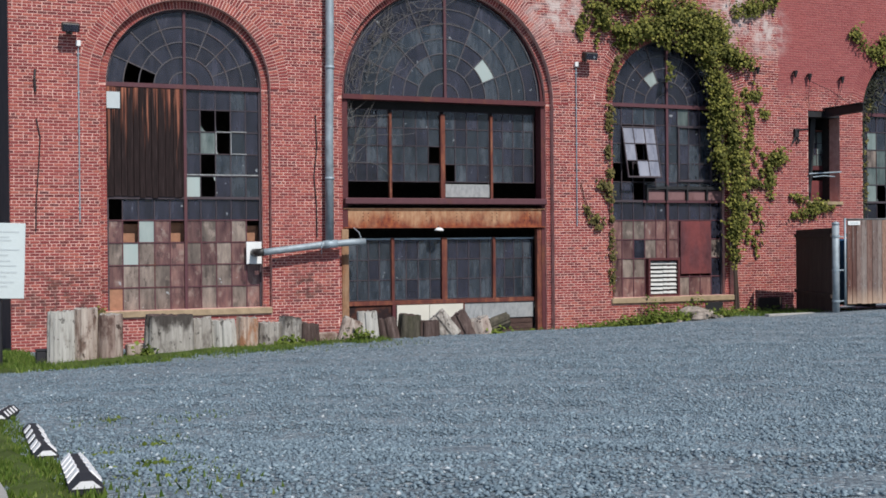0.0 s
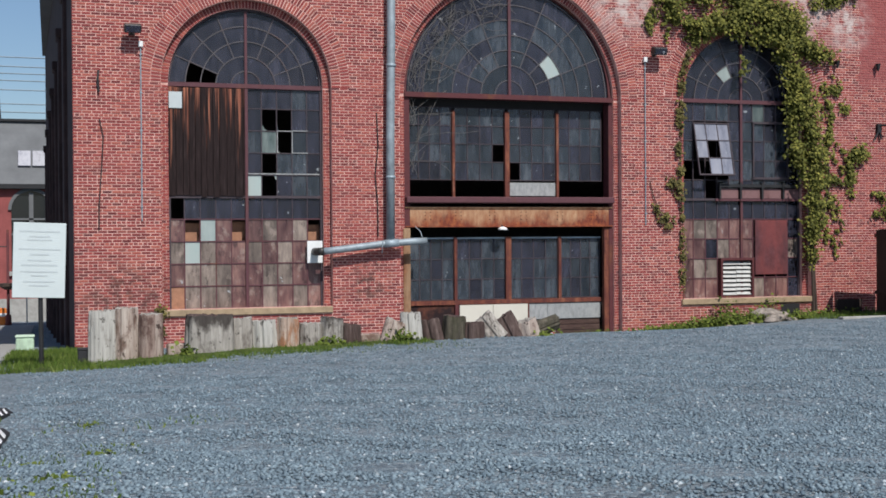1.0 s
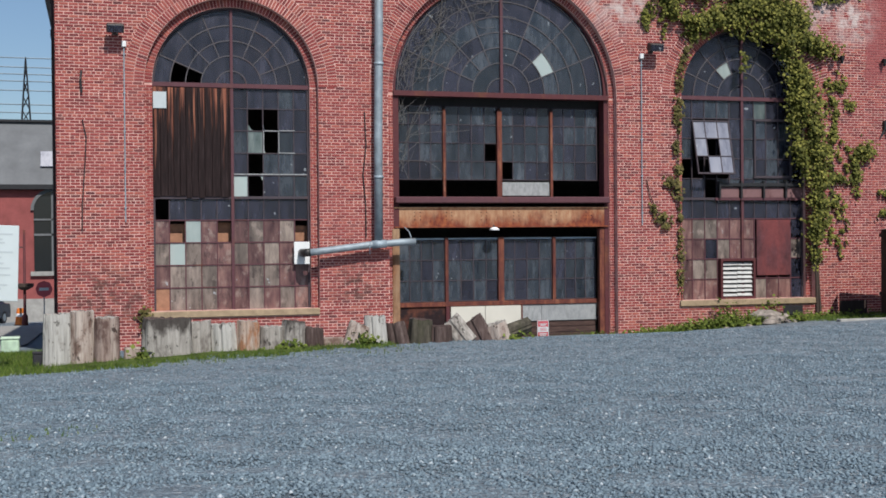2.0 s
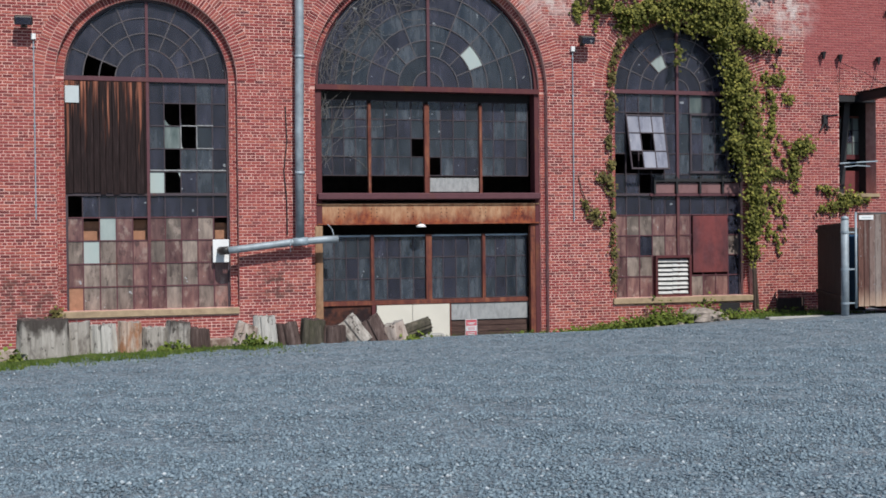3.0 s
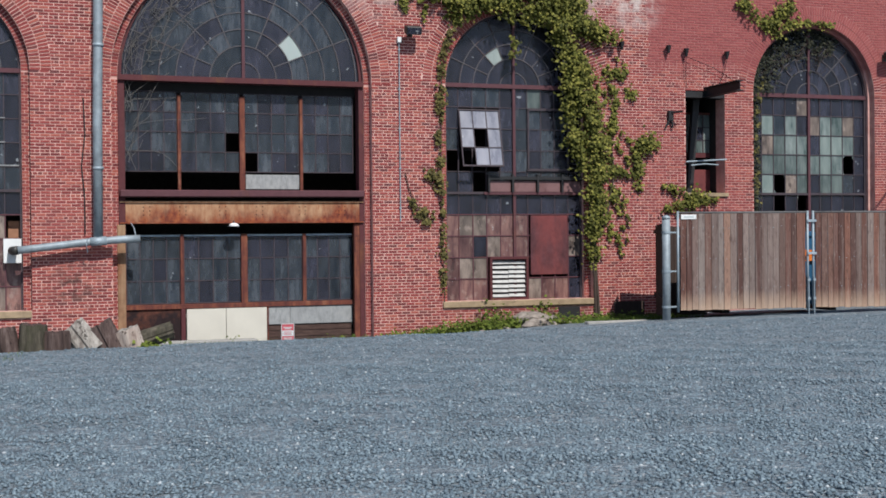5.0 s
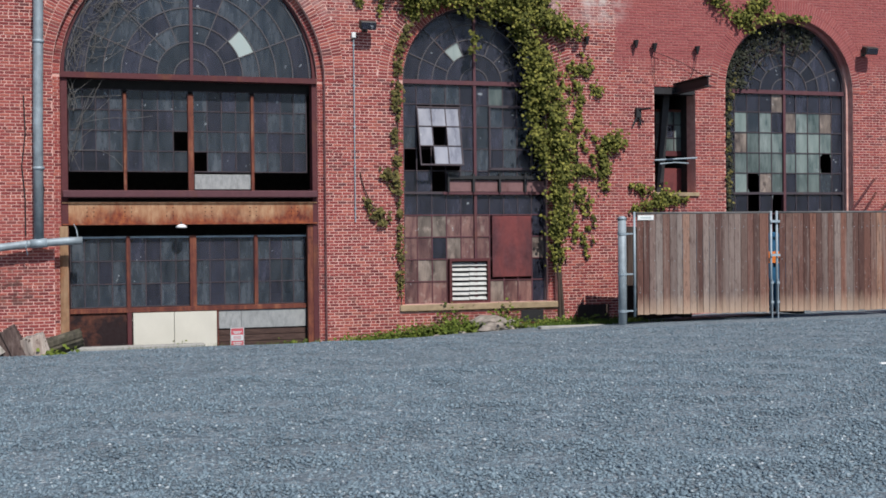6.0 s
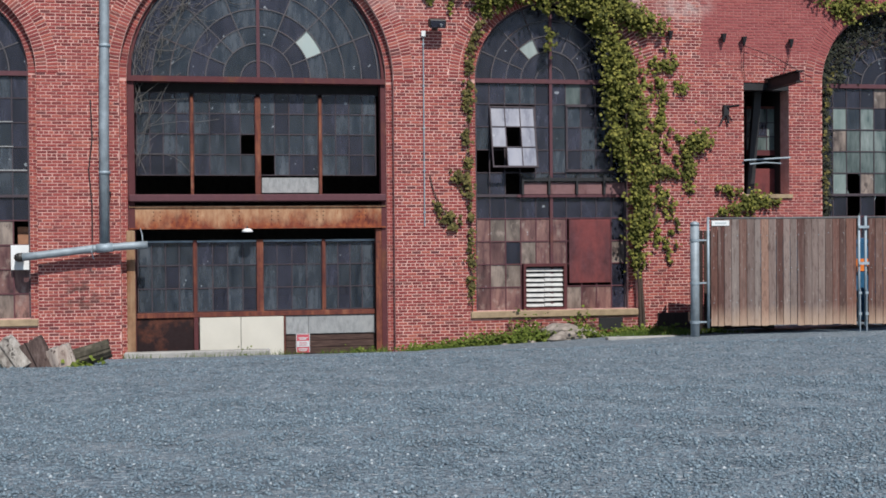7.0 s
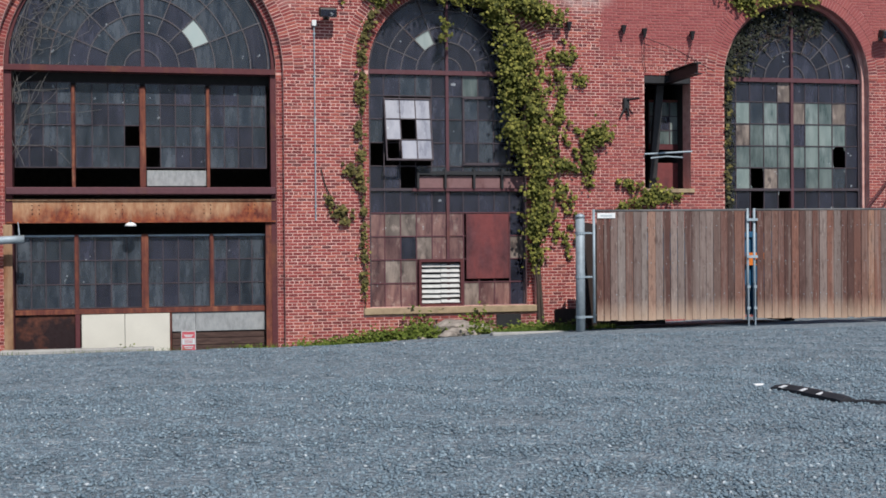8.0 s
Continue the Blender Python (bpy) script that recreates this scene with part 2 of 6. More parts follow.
GALVANISED = plain_material("galvanised_steel", (0.27, 0.315, 0.345), 0.6, 0.3, 0.28, 4)
RAIL_GREY = plain_material("weathered_rail", (0.13, 0.13, 0.13), 0.7, 0.2, 0.3, 5)
GALV_DULL = plain_material("dull_galvanised", (0.30, 0.36, 0.40), 0.6, 0.3, 0.2, 4)
BLACK_IRON = plain_material("black_iron", (0.018, 0.018, 0.02), 0.6)
DARK_BRONZE = plain_material("dark_bronze_paint", (0.03, 0.028, 0.026), 0.45)
WHITE_PAINT = plain_material("white_paint", (0.72, 0.73, 0.72), 0.55, 0, 0.08, 3)
CREAM = plain_material("cream_board", (0.58, 0.55, 0.475), 0.7, 0, 0.05, 2, 0.05)
GREY_BOARD = wood_material("whitewashed_boards", (0.17, 0.17, 0.17), (0.32, 0.33, 0.33), (0.45, 0.45, 0.44), (6, 6, 2.5))
SANDSTONE = plain_material("sandstone_sill", (0.34, 0.255, 0.165), 0.9, 0, 0.25, 5, 0.4, 0.1)
RUBBLE = plain_material("earthy_broken_concrete", (0.27, 0.235, 0.205), 0.95, 0, 0.45, 7, 0.8, 0.1)
CONCRETE = plain_material("concrete", (0.34, 0.33, 0.31), 0.9, 0, 0.2, 3, 0.4, 0.15)
def tarred_material():
    """Black-stained boards, with raw orange wood showing in long runs from the top."""
    n = Nodes("tarred_boards")
    c = n.ramp(n.noise(3.0, 8, (14, 14, 0.6), 0.7), (0.3, (0.007, 0.005, 0.005)), (0.55, (0.022, 0.013, 0.013)), (0.75, (0.06, 0.042, 0.042)))
    run = n.maths("ADD", n.noise(1.7, 4, (8, 8, 0.22)), n.maths("MULTIPLY", n.maths("SUBTRACT", n.axis("Z"), 4.05), 0.11))
    raw = n.ramp(n.noise(2.5, 5, (10, 10, 0.5)), (0.3, (0.12, 0.032, 0.022)), (0.7, (0.48, 0.19, 0.115)))
    c = n.mix(n.ramp(run, (0.52, 0.0), (0.64, 0.85)), c, raw)
    n.bump(n.noise(3.0, 8, (14, 14, 0.6)), 0.6, 0.01)
    return n.done(c, 0.85, spec=0.2)


DARK_WOOD = tarred_material()
ROT_WOOD = wood_material("rotten_boards", (0.03, 0.02, 0.018), (0.075, 0.045, 0.038), (0.13, 0.085, 0.07), (2, 9, 9))
def plank_material(name, tones, knots, bleach=None, streak=None):
    """Boards that differ one from the next, with fine grain, knots and long stains."""
    n = Nodes(name)
    own = n.ramp(n.thing(), *[(k / max(1, len(tones) - 1), t) for k, t in enumerate(tones)])
    fine = n.noise(3.0, 8, (16, 16, 0.8), 0.75)
    c = n.mix(n.ramp(fine, (0.35, 0.0), (0.65, 1.0)), n.mix(0.5, own, (0.4, 0.4, 0.4), "MULTIPLY"), own)
    c = n.mix(n.ramp(n.noise(2.2, 4, (7, 7, 1.2)), (0.56, 0.0), (0.70, 0.6)), c, knots)
    c = n.mix(n.ramp(n.noise(9.0, 5, (3, 3, 0.9)), (0.56, 0.0), (0.66, 0.55)), c, knots)
    c = n.mix(n.ramp(n.noise(14.0, 4, (3, 3, 0.5)), (0.62, 0.0), (0.72, 0.6)), c, (0.40, 0.35, 0.31))
    c = n.mix(n.ramp(n.noise(1.6, 5, (9, 9, 0.35)), (0.52, 0.0), (0.72, 0.55)), c, (0.36, 0.33, 0.30) if streak is None else streak)
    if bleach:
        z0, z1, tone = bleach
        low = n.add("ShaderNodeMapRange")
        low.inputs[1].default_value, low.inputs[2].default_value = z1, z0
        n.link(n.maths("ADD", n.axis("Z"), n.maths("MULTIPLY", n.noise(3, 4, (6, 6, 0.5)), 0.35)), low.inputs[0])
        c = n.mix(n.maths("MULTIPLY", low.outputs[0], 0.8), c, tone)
    n.bump(fine, 0.6, 0.01)
    return n.done(c, 0.88, spec=0.2)


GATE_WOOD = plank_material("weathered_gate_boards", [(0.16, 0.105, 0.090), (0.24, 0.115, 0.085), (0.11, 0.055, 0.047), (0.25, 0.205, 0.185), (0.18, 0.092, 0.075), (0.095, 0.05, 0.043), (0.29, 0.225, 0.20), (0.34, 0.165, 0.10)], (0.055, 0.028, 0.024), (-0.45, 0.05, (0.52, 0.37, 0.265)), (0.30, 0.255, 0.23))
SIDE_WOOD = wood_material("dark_fence_boards", (0.03, 0.02, 0.018), (0.06, 0.042, 0.036), (0.10, 0.075, 0.062), (13, 13, 0.7))
def log_material(name, dark, mid, light, stain, stain_from, crack=0.9, rot_top=None):
    """Barkless weathered log: silver face, long drying cracks, brown stains, sometimes a rotten top."""
    n = Nodes(name)
    g = n.noise(2.0, 7, (9, 9, 0.7), 0.7)
    c = n.ramp(g, (0.30, dark), (0.46, mid), (0.68, light))
    c = n.mix(n.maths("MULTIPLY", n.thing(), 0.3), c, mid)
    c = n.mix(n.maths("MULTIPLY", n.ramp(n.noise(2.6, 5, (1.6, 1.6, 0.9), 0.65), (stain_from, 0.0), (stain_from + 0.12, 1.0)), 0.85), c, stain)
    c = n.mix(n.ramp(n.noise(9, 3, (1.4, 1.4, 0.8)), (0.62, 0.0), (0.67, 0.85)), c, tuple(v * 0.35 for v in stain))
    c = n.mix(n.ramp(n.noise(1.7, 3, (13, 13, 0.9)), (0.66, 0.0), (0.71, crack * 0.75)), c, (0.035, 0.028, 0.025))
    if rot_top:
        high = n.maths("ADD", n.axis("Z"), n.maths("MULTIPLY", n.maths("SUBTRACT", n.noise(3.4, 5, (1.2, 1.2, 0.6)), 0.5), 0.8))
        c = n.mix(n.ramp(n.maths("MULTIPLY", n.maths("SUBTRACT", high, rot_top - 0.5), 1.0), (0.38, 0.0), (0.52, 0.93)), c, (0.05, 0.042, 0.038))
    n.bump(g, 0.8, 0.02)
    return n.done(c, 0.9, spec=0.15)


STUMP_PALE = log_material("bleached_log", (0.25, 0.24, 0.22), (0.41, 0.395, 0.365), (0.53, 0.515, 0.48), (0.23, 0.21, 0.185), 0.58, 0.35)
STUMP_GREY = log_material("silver_grey_log", (0.13, 0.115, 0.10), (0.30, 0.275, 0.245), (0.46, 0.43, 0.39), (0.11, 0.09, 0.08), 0.52, 0.7)
STUMP_TAN = log_material("tan_log", (0.13, 0.085, 0.072), (0.35, 0.28, 0.24), (0.52, 0.455, 0.40), (0.13, 0.075, 0.057), 0.50, 0.6)
STUMP_RUSTY = log_material("orange_stained_log", (0.17, 0.11, 0.08), (0.40, 0.30, 0.24), (0.55, 0.46, 0.39), (0.30, 0.13, 0.06), 0.50, 0.5)
STUMP_BROWN = log_material("brown_knotty_log", (0.08, 0.052, 0.045), (0.24, 0.175, 0.15), (0.47, 0.40, 0.35), (0.09, 0.05, 0.042), 0.47)
STUMP_ROT = log_material("grey_log_rotten_top", (0.12, 0.105, 0.095), (0.28, 0.26, 0.235), (0.44, 0.415, 0.38), (0.10, 0.085, 0.075), 0.52, 0.8, -0.14)
STUMP_DARK = wood_material("dark_log", (0.03, 0.021, 0.019), (0.085, 0.058, 0.052), (0.19, 0.145, 0.13), (8, 8, 0.8), None, 0.4, (0.05, 0.035, 0.03))
STUMP_MOSS = wood_material("mossy_dark_log", (0.025, 0.022, 0.018), (0.075, 0.066, 0.05), (0.155, 0.135, 0.10), (6, 6, 1), None, 0.4, (0.045, 0.045, 0.026))
# near black: shade inside the loading door and under the transom put into colour
SHADE_BLACK = plain_material("shade_black", (0.022, 0.020, 0.020), 0.95)
DARK_INSIDE = plain_material("sooty_interior", (0.17, 0.15, 0.145), 0.95)
RED_SHEET = rust_material("red_painted_sheet", (0.215, 0.055, 0.055), (0.10, 0.035, 0.04), 0.54, 1.6, 0.35)
FADED_PINK = rust_material("faded_pink_paint", (0.24, 0.13, 0.13), (0.12, 0.05, 0.05), 0.58, 3.0)
ORANGE_WOOD = plain_material("raw_plywood", (0.33, 0.165, 0.10), 0.8)
SIGN_RED = plain_material("red_sign_paint", (0.48, 0.085, 0.105), 0.5, 0, 0.08)
SIGN_WHITE = plain_material("white_sign_face", (0.54, 0.60, 0.60), 0.5, 0, 0.05, 2, 0.02)
SIGN_INK = plain_material("faded_sign_ink", (0.46, 0.51, 0.52), 0.6, 0, 0.05)
SIGN_YELLOW = plain_material("yellow_sign_face", (0.80, 0.42, 0.02), 0.5, 0, 0.05)
RUBBER = plain_material("black_rubber", (0.022, 0.022, 0.026), 0.75)
STRIPE = plain_material("white_stripe", (0.72, 0.72, 0.72), 0.6, 0, 0.12)
BLUE_PAINT = plain_material("blue_skip_paint", (0.02, 0.10, 0.20), 0.5)
ORANGE_PAINT = plain_material("orange_paint", (0.75, 0.20, 0.03), 0.55)
SLATE = plain_material("grey_roof_slates", (0.14, 0.145, 0.15), 0.8, 0, 0.2, 0.8)
FAR_BRICK = plain_material("far_red_brick", (0.27, 0.075, 0.07), 0.9, 0, 0.2, 1.2)
CAR_SILVER = plain_material("silver_car_paint", (0.42, 0.45, 0.48), 0.3, 0.4, 0.05)
CAR_DARK = plain_material("dark_blue_car_paint", (0.02, 0.03, 0.05), 0.25, 0.2, 0.05)
CAR_GLASS = plain_material("car_glass", (0.015, 0.018, 0.02), 0.1, 0, 0.05)
IVY_LEAF = leaf_material("ivy_leaves", (0.042, 0.048, 0.010), (0.135, 0.138, 0.027), (0.29, 0.265, 0.062))
IVY_DRY = leaf_material("sparse_ivy_leaves", (0.05, 0.045, 0.018), (0.12, 0.10, 0.032), (0.21, 0.18, 0.055))
WEED_LEAF = leaf_material("weed_leaves", (0.05, 0.075, 0.012), (0.115, 0.15, 0.026), (0.20, 0.235, 0.05))
GRASS_BLADE = leaf_material("grass_blades", (0.045, 0.085, 0.012), (0.10, 0.155, 0.025), (0.19, 0.22, 0.06))
BARK = plain_material("vine_bark", (0.07, 0.05, 0.04), 0.95)
DRY_VINE = plain_material("dry_grey_vine", (0.13, 0.12, 0.11), 0.95)
SOIL = plain_material("grass_and_soil", (0.07, 0.095, 0.025), 0.95, 0, 0.5, 3, 0.6, 0.1)

# ---- mesh helpers ----
class MB:
    """Collects vertices and faces of one mesh."""

    def __init__(self):
        self.v, self.f = [], []

    def add(self, verts, faces):
        k = len(self.v)
        self.v += [tuple(p) for p in verts]
        self.f += [tuple(i + k for i in face) for face in faces]
        return self

    def box(self, x0, x1, y0, y1, z0, z1, m=None):
        vs = [Vector((x, y, z)) for z in (z0, z1) for y in (y0, y1) for x in (x0, x1)]
        if m:
            vs = [m @ p for p in vs]
        return self.add(vs, [(0, 2, 3, 1), (4, 5, 7, 6), (0, 1, 5, 4), (2, 6, 7, 3), (0, 4, 6, 2), (1, 3, 7, 5)])

    def slab(self, x0, x1, y0, y1, z0, z1, c=0.01, m=None):
        """A box with chamfered edges."""
        vs, fs = [], []
        for x, sx in ((x0, 1), (x1, -1)):
            for y, sy in ((y0, 1), (y1, -1)):
                for z, sz in ((z0, 1), (z1, -1)):
                    vs += [(x, y + sy * c, z + sz * c), (x + sx * c, y, z + sz * c), (x + sx * c, y + sy * c, z)]
        vs = [Vector(p) for p in vs]
        if m:
            vs = [m @ p for p in vs]
        i = lambda a, b, d, k: 3 * (a * 4 + b * 2 + d) + k
        for a in (0, 1):
            fs.append([i(a, 0, 0, 0), i(a, 1, 0, 0), i(a, 1, 1, 0), i(a, 0, 1, 0)][:: 1 if a else -1])
            fs.append([i(0, a, 0, 1), i(1, a, 0, 1), i(1, a, 1, 1), i(0, a, 1, 1)][:: -1 if a else 1])
            fs.append([i(0, 0, a, 2), i(1, 0, a, 2), i(1, 1, a, 2), i(0, 1, a, 2)][:: 1 if a else -1])
            for b in (0, 1):
                fs.append([i(a, b, 0, 0), i(a, b, 1, 0), i(a, b, 1, 1), i(a, b, 0, 1)])
                fs.append([i(a, 0, b, 0), i(a, 1, b, 0), i(a, 1, b, 2), i(a, 0, b, 2)])
                fs.append([i(0, a, b, 1), i(1, a, b, 1), i(1, a, b, 2), i(0, a, b, 2)])
                for d in (0, 1):
                    fs.append([i(a, b, d, 0), i(a, b, d, 1), i(a, b, d, 2)])
        return self.add(vs, fs)

    def tube(self, points, radius, sides=10, radii=None):
        """A round bar along a line of points, closed at both ends."""
        pts = [Vector(p) for p in points]
        k = len(self.v)
        side = None
        for n, p in enumerate(pts):
            way = (pts[min(n + 1, len(pts) - 1)] - pts[max(n - 1, 0)]).normalized()
            ref = side if side else (Vector((0, 0, 1)) if abs(way.z) < 0.9 else Vector((0, 1, 0)))
            a = way.cross(ref).normalized()
            side = a.cross(way).normalized()
            r = radii[n] if radii else radius
            for s in range(sides):
                ang = 2 * math.pi * s / sides
                self.v.append(tuple(p + r * (math.cos(ang) * a + math.sin(ang) * side)))
        for n in range(len(pts) - 1):
            for s in range(sides):
                t = (s + 1) % sides
                self.f.append((k + n * sides + s, k + n * sides + t, k + (n + 1) * sides + t, k + (n + 1) * sides + s))
        self.f.append(tuple(k + s for s in range(sides))[::-1])
        self.f.append(tuple(k + (len(pts) - 1) * sides + s for s in range(sides)))
        return self

    def sector(self, cx, cz, r0, r1, a0, a1, y0, y1, steps=5):
        """A piece of a ring that stands in the plane of the wall."""
        k = len(self.v)
        for n in range(steps + 1):
            a = a0 + (a1 - a0) * n / steps
            for r in (r0, r1):
                for y in (y0, y1):
                    self.v.append((cx + r * math.cos(a), y, cz + r * math.sin(a)))
        for n in range(steps):
            p, q = k + 4 * n, k + 4 * (n + 1)
            self.f += [(p, q, q + 2, p + 2), (p + 1, p + 3, q + 3, q + 1), (p, p + 1, q + 1, q), (p + 2, q + 2, q + 3, p + 3)]
        e = k + 4 * steps
        self.f += [(k, k + 2, k + 3, k + 1), (e, e + 1, e + 3, e + 2)]
        return self

    def disc(self, centre, normal, radius, depth, sides=16):
        c, d = Vector(centre), Vector(normal).normalized()
        return self.tube([c, c + d * depth], radius, sides)


def build(name, mb, material, smooth=False):
    me = bpy.data.meshes.new(name)
    me.from_pydata(mb.v, [], mb.f)
    me.update()
    if smooth:
        me.polygons.foreach_set("use_smooth", [True] * len(me.polygons))
    if material:
        me.materials.append(material)
    return me


def part(name, mb, material, parent, label="", smooth=False, kind=""):
    ob = new(name, build(name, mb, material, smooth))
    ob.parent = parent
    return tagged(ob, label, kind=kind)


def thing(name, label, category, group="", at=(0, 0, 0), kind=""):
    ob = new(name)
    ob.empty_display_size = 0.1
    ob.location = at
    return tagged(ob, label, category, group, kind)


def solid(name, mb, material, label, category, group="", kind="", smooth=False):
    return tagged(new(name, build(name, mb, material, smooth)), label, category, group, kind)


# ---- ground ----
GX = np.array([-60, -8, 1.5, 4, 7, 10, 15, 20.5, 30, 60.0])
GY = np.array([-40, -6, 5, 8, 13, 17, 19.5, 24, 28.5, 40, 60, 80, 140.0])
GZ = np.array([
    [0.3, 0.3, 0.3, 0.3, 0.3, 0.3, 0.3, 0.3, 0.3, 0.3],
    [0.22, 0.22, 0.22, 0.18, 0.15, 0.12, 0.10, 0.10, 0.10, 0.10],
    [0.12, 0.12, 0.10, -0.01, -0.12, -0.13, -0.14, -0.14, -0.14, -0.14],
    [-0.20, -0.21, -0.23, -0.27, -0.31, -0.32, -0.34, -0.34, -0.34, -0.34],
    [-0.50, -0.50, -0.50, -0.48, -0.47, -0.46, -0.44, -0.42, -0.40, -0.40],
    [-0.68, -0.68, -0.66, -0.60, -0.54, -0.50, -0.48, -0.47, -0.45, -0.45],
    [-0.80, -0.80, -0.77, -0.63, -0.57, -0.56, -0.52, -0.50, -0.47, -0.47],
    [-1.05, -1.05, -1.00, -0.95, -0.91, -0.92, -0.92, -0.75, -0.64, -0.64],
    [-1.40, -1.36, -1.31, -1.34, -1.38, -1.45, -1.40, -1.05, -0.80, -0.80],
    [-2.10, -2.10, -2.05, -2.0, -2.0, -2.0, -2.0, -2.0, -2.0, -2.0],
    [-2.80] * 10,
    [-3.80] * 10,
    [-4.20] * 10])


def ground_z(x, y):
    x, y = np.clip(x, GX[0], GX[-1]), np.clip(y, GY[0], GY[-1])
    i = np.clip(np.searchsorted(GX, x) - 1, 0, len(GX) - 2)
    j = np.clip(np.searchsorted(GY, y) - 1, 0, len(GY) - 2)
    u, v = (x - GX[i]) / (GX[i + 1] - GX[i]), (y - GY[j]) / (GY[j + 1] - GY[j])
    return (GZ[j, i] * (1 - u) + GZ[j, i + 1] * u) * (1 - v) + (GZ[j + 1, i] * (1 - u) + GZ[j + 1, i + 1] * u) * v


def gz(x, y):
    return float(ground_z(np.array(float(x)), np.array(float(y))))


def terrain(name, xs, ys, lift, material, label, category, bumps=0.0):
    mb = MB()
    for y in ys:
        for x in xs:
            z = gz(x, y) + lift
            if bumps:
                z += bumps * noise.noise(Vector((x * 1.3, y * 1.3, 0)))
            mb.v.append((x, y, z))
    w = len(xs)
    mb.f = [(j * w + i, j * w + i + 1, (j + 1) * w + i + 1, (j + 1) * w + i) for j in range(len(ys) - 1) for i in range(w - 1)]
    return solid(name, mb, material, label, category, kind="structure", smooth=True)


fine_x = [-900, -300, -100, -60, -30, -15, -8] + [-6 + 0.5 * k for k in range(81)] + [40, 60, 100, 300, 900]
fine_y = [-500, -100, -40, -15, -6] + [-5 + 0.5 * k for k in range(69)] + [32, 36, 40, 46, 53, 60, 70, 80, 110, 140, 300, 1200]
terrain("ground", fine_x, fine_y, 0, GRAVEL, "blue-grey crushed stone gravel yard sloping to the building", "ground", 0.025)
terrain("pavement", [-4.26 + 0.5 * k for k in range(10)], [2 + k for k in range(59)], 0.035, CONCRETE, "worn grey concrete footpath beside the yard", "pavement")

# ---- the brick front ----
FACE, ORDER, GLAZE = 28.45, 28.62, 28.78
LEFT, RIGHT, TOP = 1.50, 36.0, 9.6
COURSE = 0.0695
# centre, half width of the glass, sill, springing, outer half width
ARCHES = [(5.44, 1.82, -0.46, 4.78, 2.00), (12.12, 2.83, -1.6, 4.70, 2.98), (18.82, 1.82, -0.50, 4.78, 2.00), (27.38, 1.82, -0.50, 4.78, 1.90)]
DOORS = [(23.47, 24.62, 2.15, 4.81), (30.6, 31.8, 2.6, 4.4)]


def half_at(half, spring, z):
    return half if z <= spring else (math.sqrt(max(0.0, half * half - (z - spring) ** 2)))


def wall_layer(name, y0, y1, pick, material, parent=None):
    """A wall slab with arched and square openings through it."""
    mb = MB()
    xs = {LEFT, RIGHT}
    for cx, half, sill, spring, outer in ARCHES:
        h = outer if pick == "outer" else half
        xs |= {round(cx + h * math.cos(math.pi * k / 40), 5) for k in range(41)}
    for a, b, *_ in DOORS:
        xs |= {a, b}
    xs = sorted(xs)
    bottom = -2.6

    def solid_runs(x, inside):
        for cx, half, sill, spring, outer in ARCHES:
            h = outer if pick == "outer" else half
            if abs(inside - cx) < h:
                rise = spring + math.sqrt(max(0, h * h - (x - cx) ** 2))
                return [(bottom, sill), (rise, TOP)]
        for a, b, z0, z1 in DOORS:
            if a < inside < b:
                return [(bottom, z0), (z1, TOP)]
        return [(bottom, TOP)]

    for xa, xb in zip(xs, xs[1:]):
        if xb - xa < 1e-4:
            continue
        mid = (xa + xb) / 2
        for (a0, a1), (b0, b1) in zip(solid_runs(xa, mid), solid_runs(xb, mid)):
            mb.add([(xa, y0, a0), (xb, y0, b0), (xb, y0, b1), (xa, y0, a1), (xa, y1, a0), (xb, y1, b0), (xb, y1, b1), (xa, y1, a1)],
                   [(0, 1, 2, 3), (5, 4, 7, 6), (4, 5, 1, 0), (3, 2, 6, 7)])
    for cx, half, sill, spring, outer in ARCHES:
        h = outer if pick == "outer" else half
        for x, s in ((cx - h, 1), (cx + h, -1)):
            mb.add([(x, y0, sill), (x, y1, sill), (x, y1, spring), (x, y0, spring)], [(0, 1, 2, 3)[::s]])
    for a, b, z0, z1 in DOORS:
        for x, s in ((a, 1), (b, -1)):
            mb.add([(x, y0, z0), (x, y1, z0), (x, y1, z1), (x, y0, z1)], [(0, 1, 2, 3)[::s]])
    mb.box(LEFT - 0.001, LEFT, y0, y1, bottom, TOP).box(RIGHT, RIGHT + 0.001, y0, y1, bottom, TOP)
    if parent:
        return part(name, mb, material, parent)
    return solid(name, mb, material, "old red brick front wall with pinkish mortar and tall arches", "wall", kind="structure")


wall = wall_layer("wall_front", FACE + 0.007, ORDER, "outer", MORTAR)
wall_layer("inner_order", ORDER + 0.007, 28.90, "inner", MORTAR, wall)


def runs_left(x0, x1, cuts):
    """The stretches of x0 to x1 that no cut covers."""
    out = [(x0, x1)]
    for a, b in cuts:
        out = [q for p in out for q in ((p[0], min(p[1], a)), (max(p[0], b), p[1])) if q[1] - q[0] > 0.02]
    return out


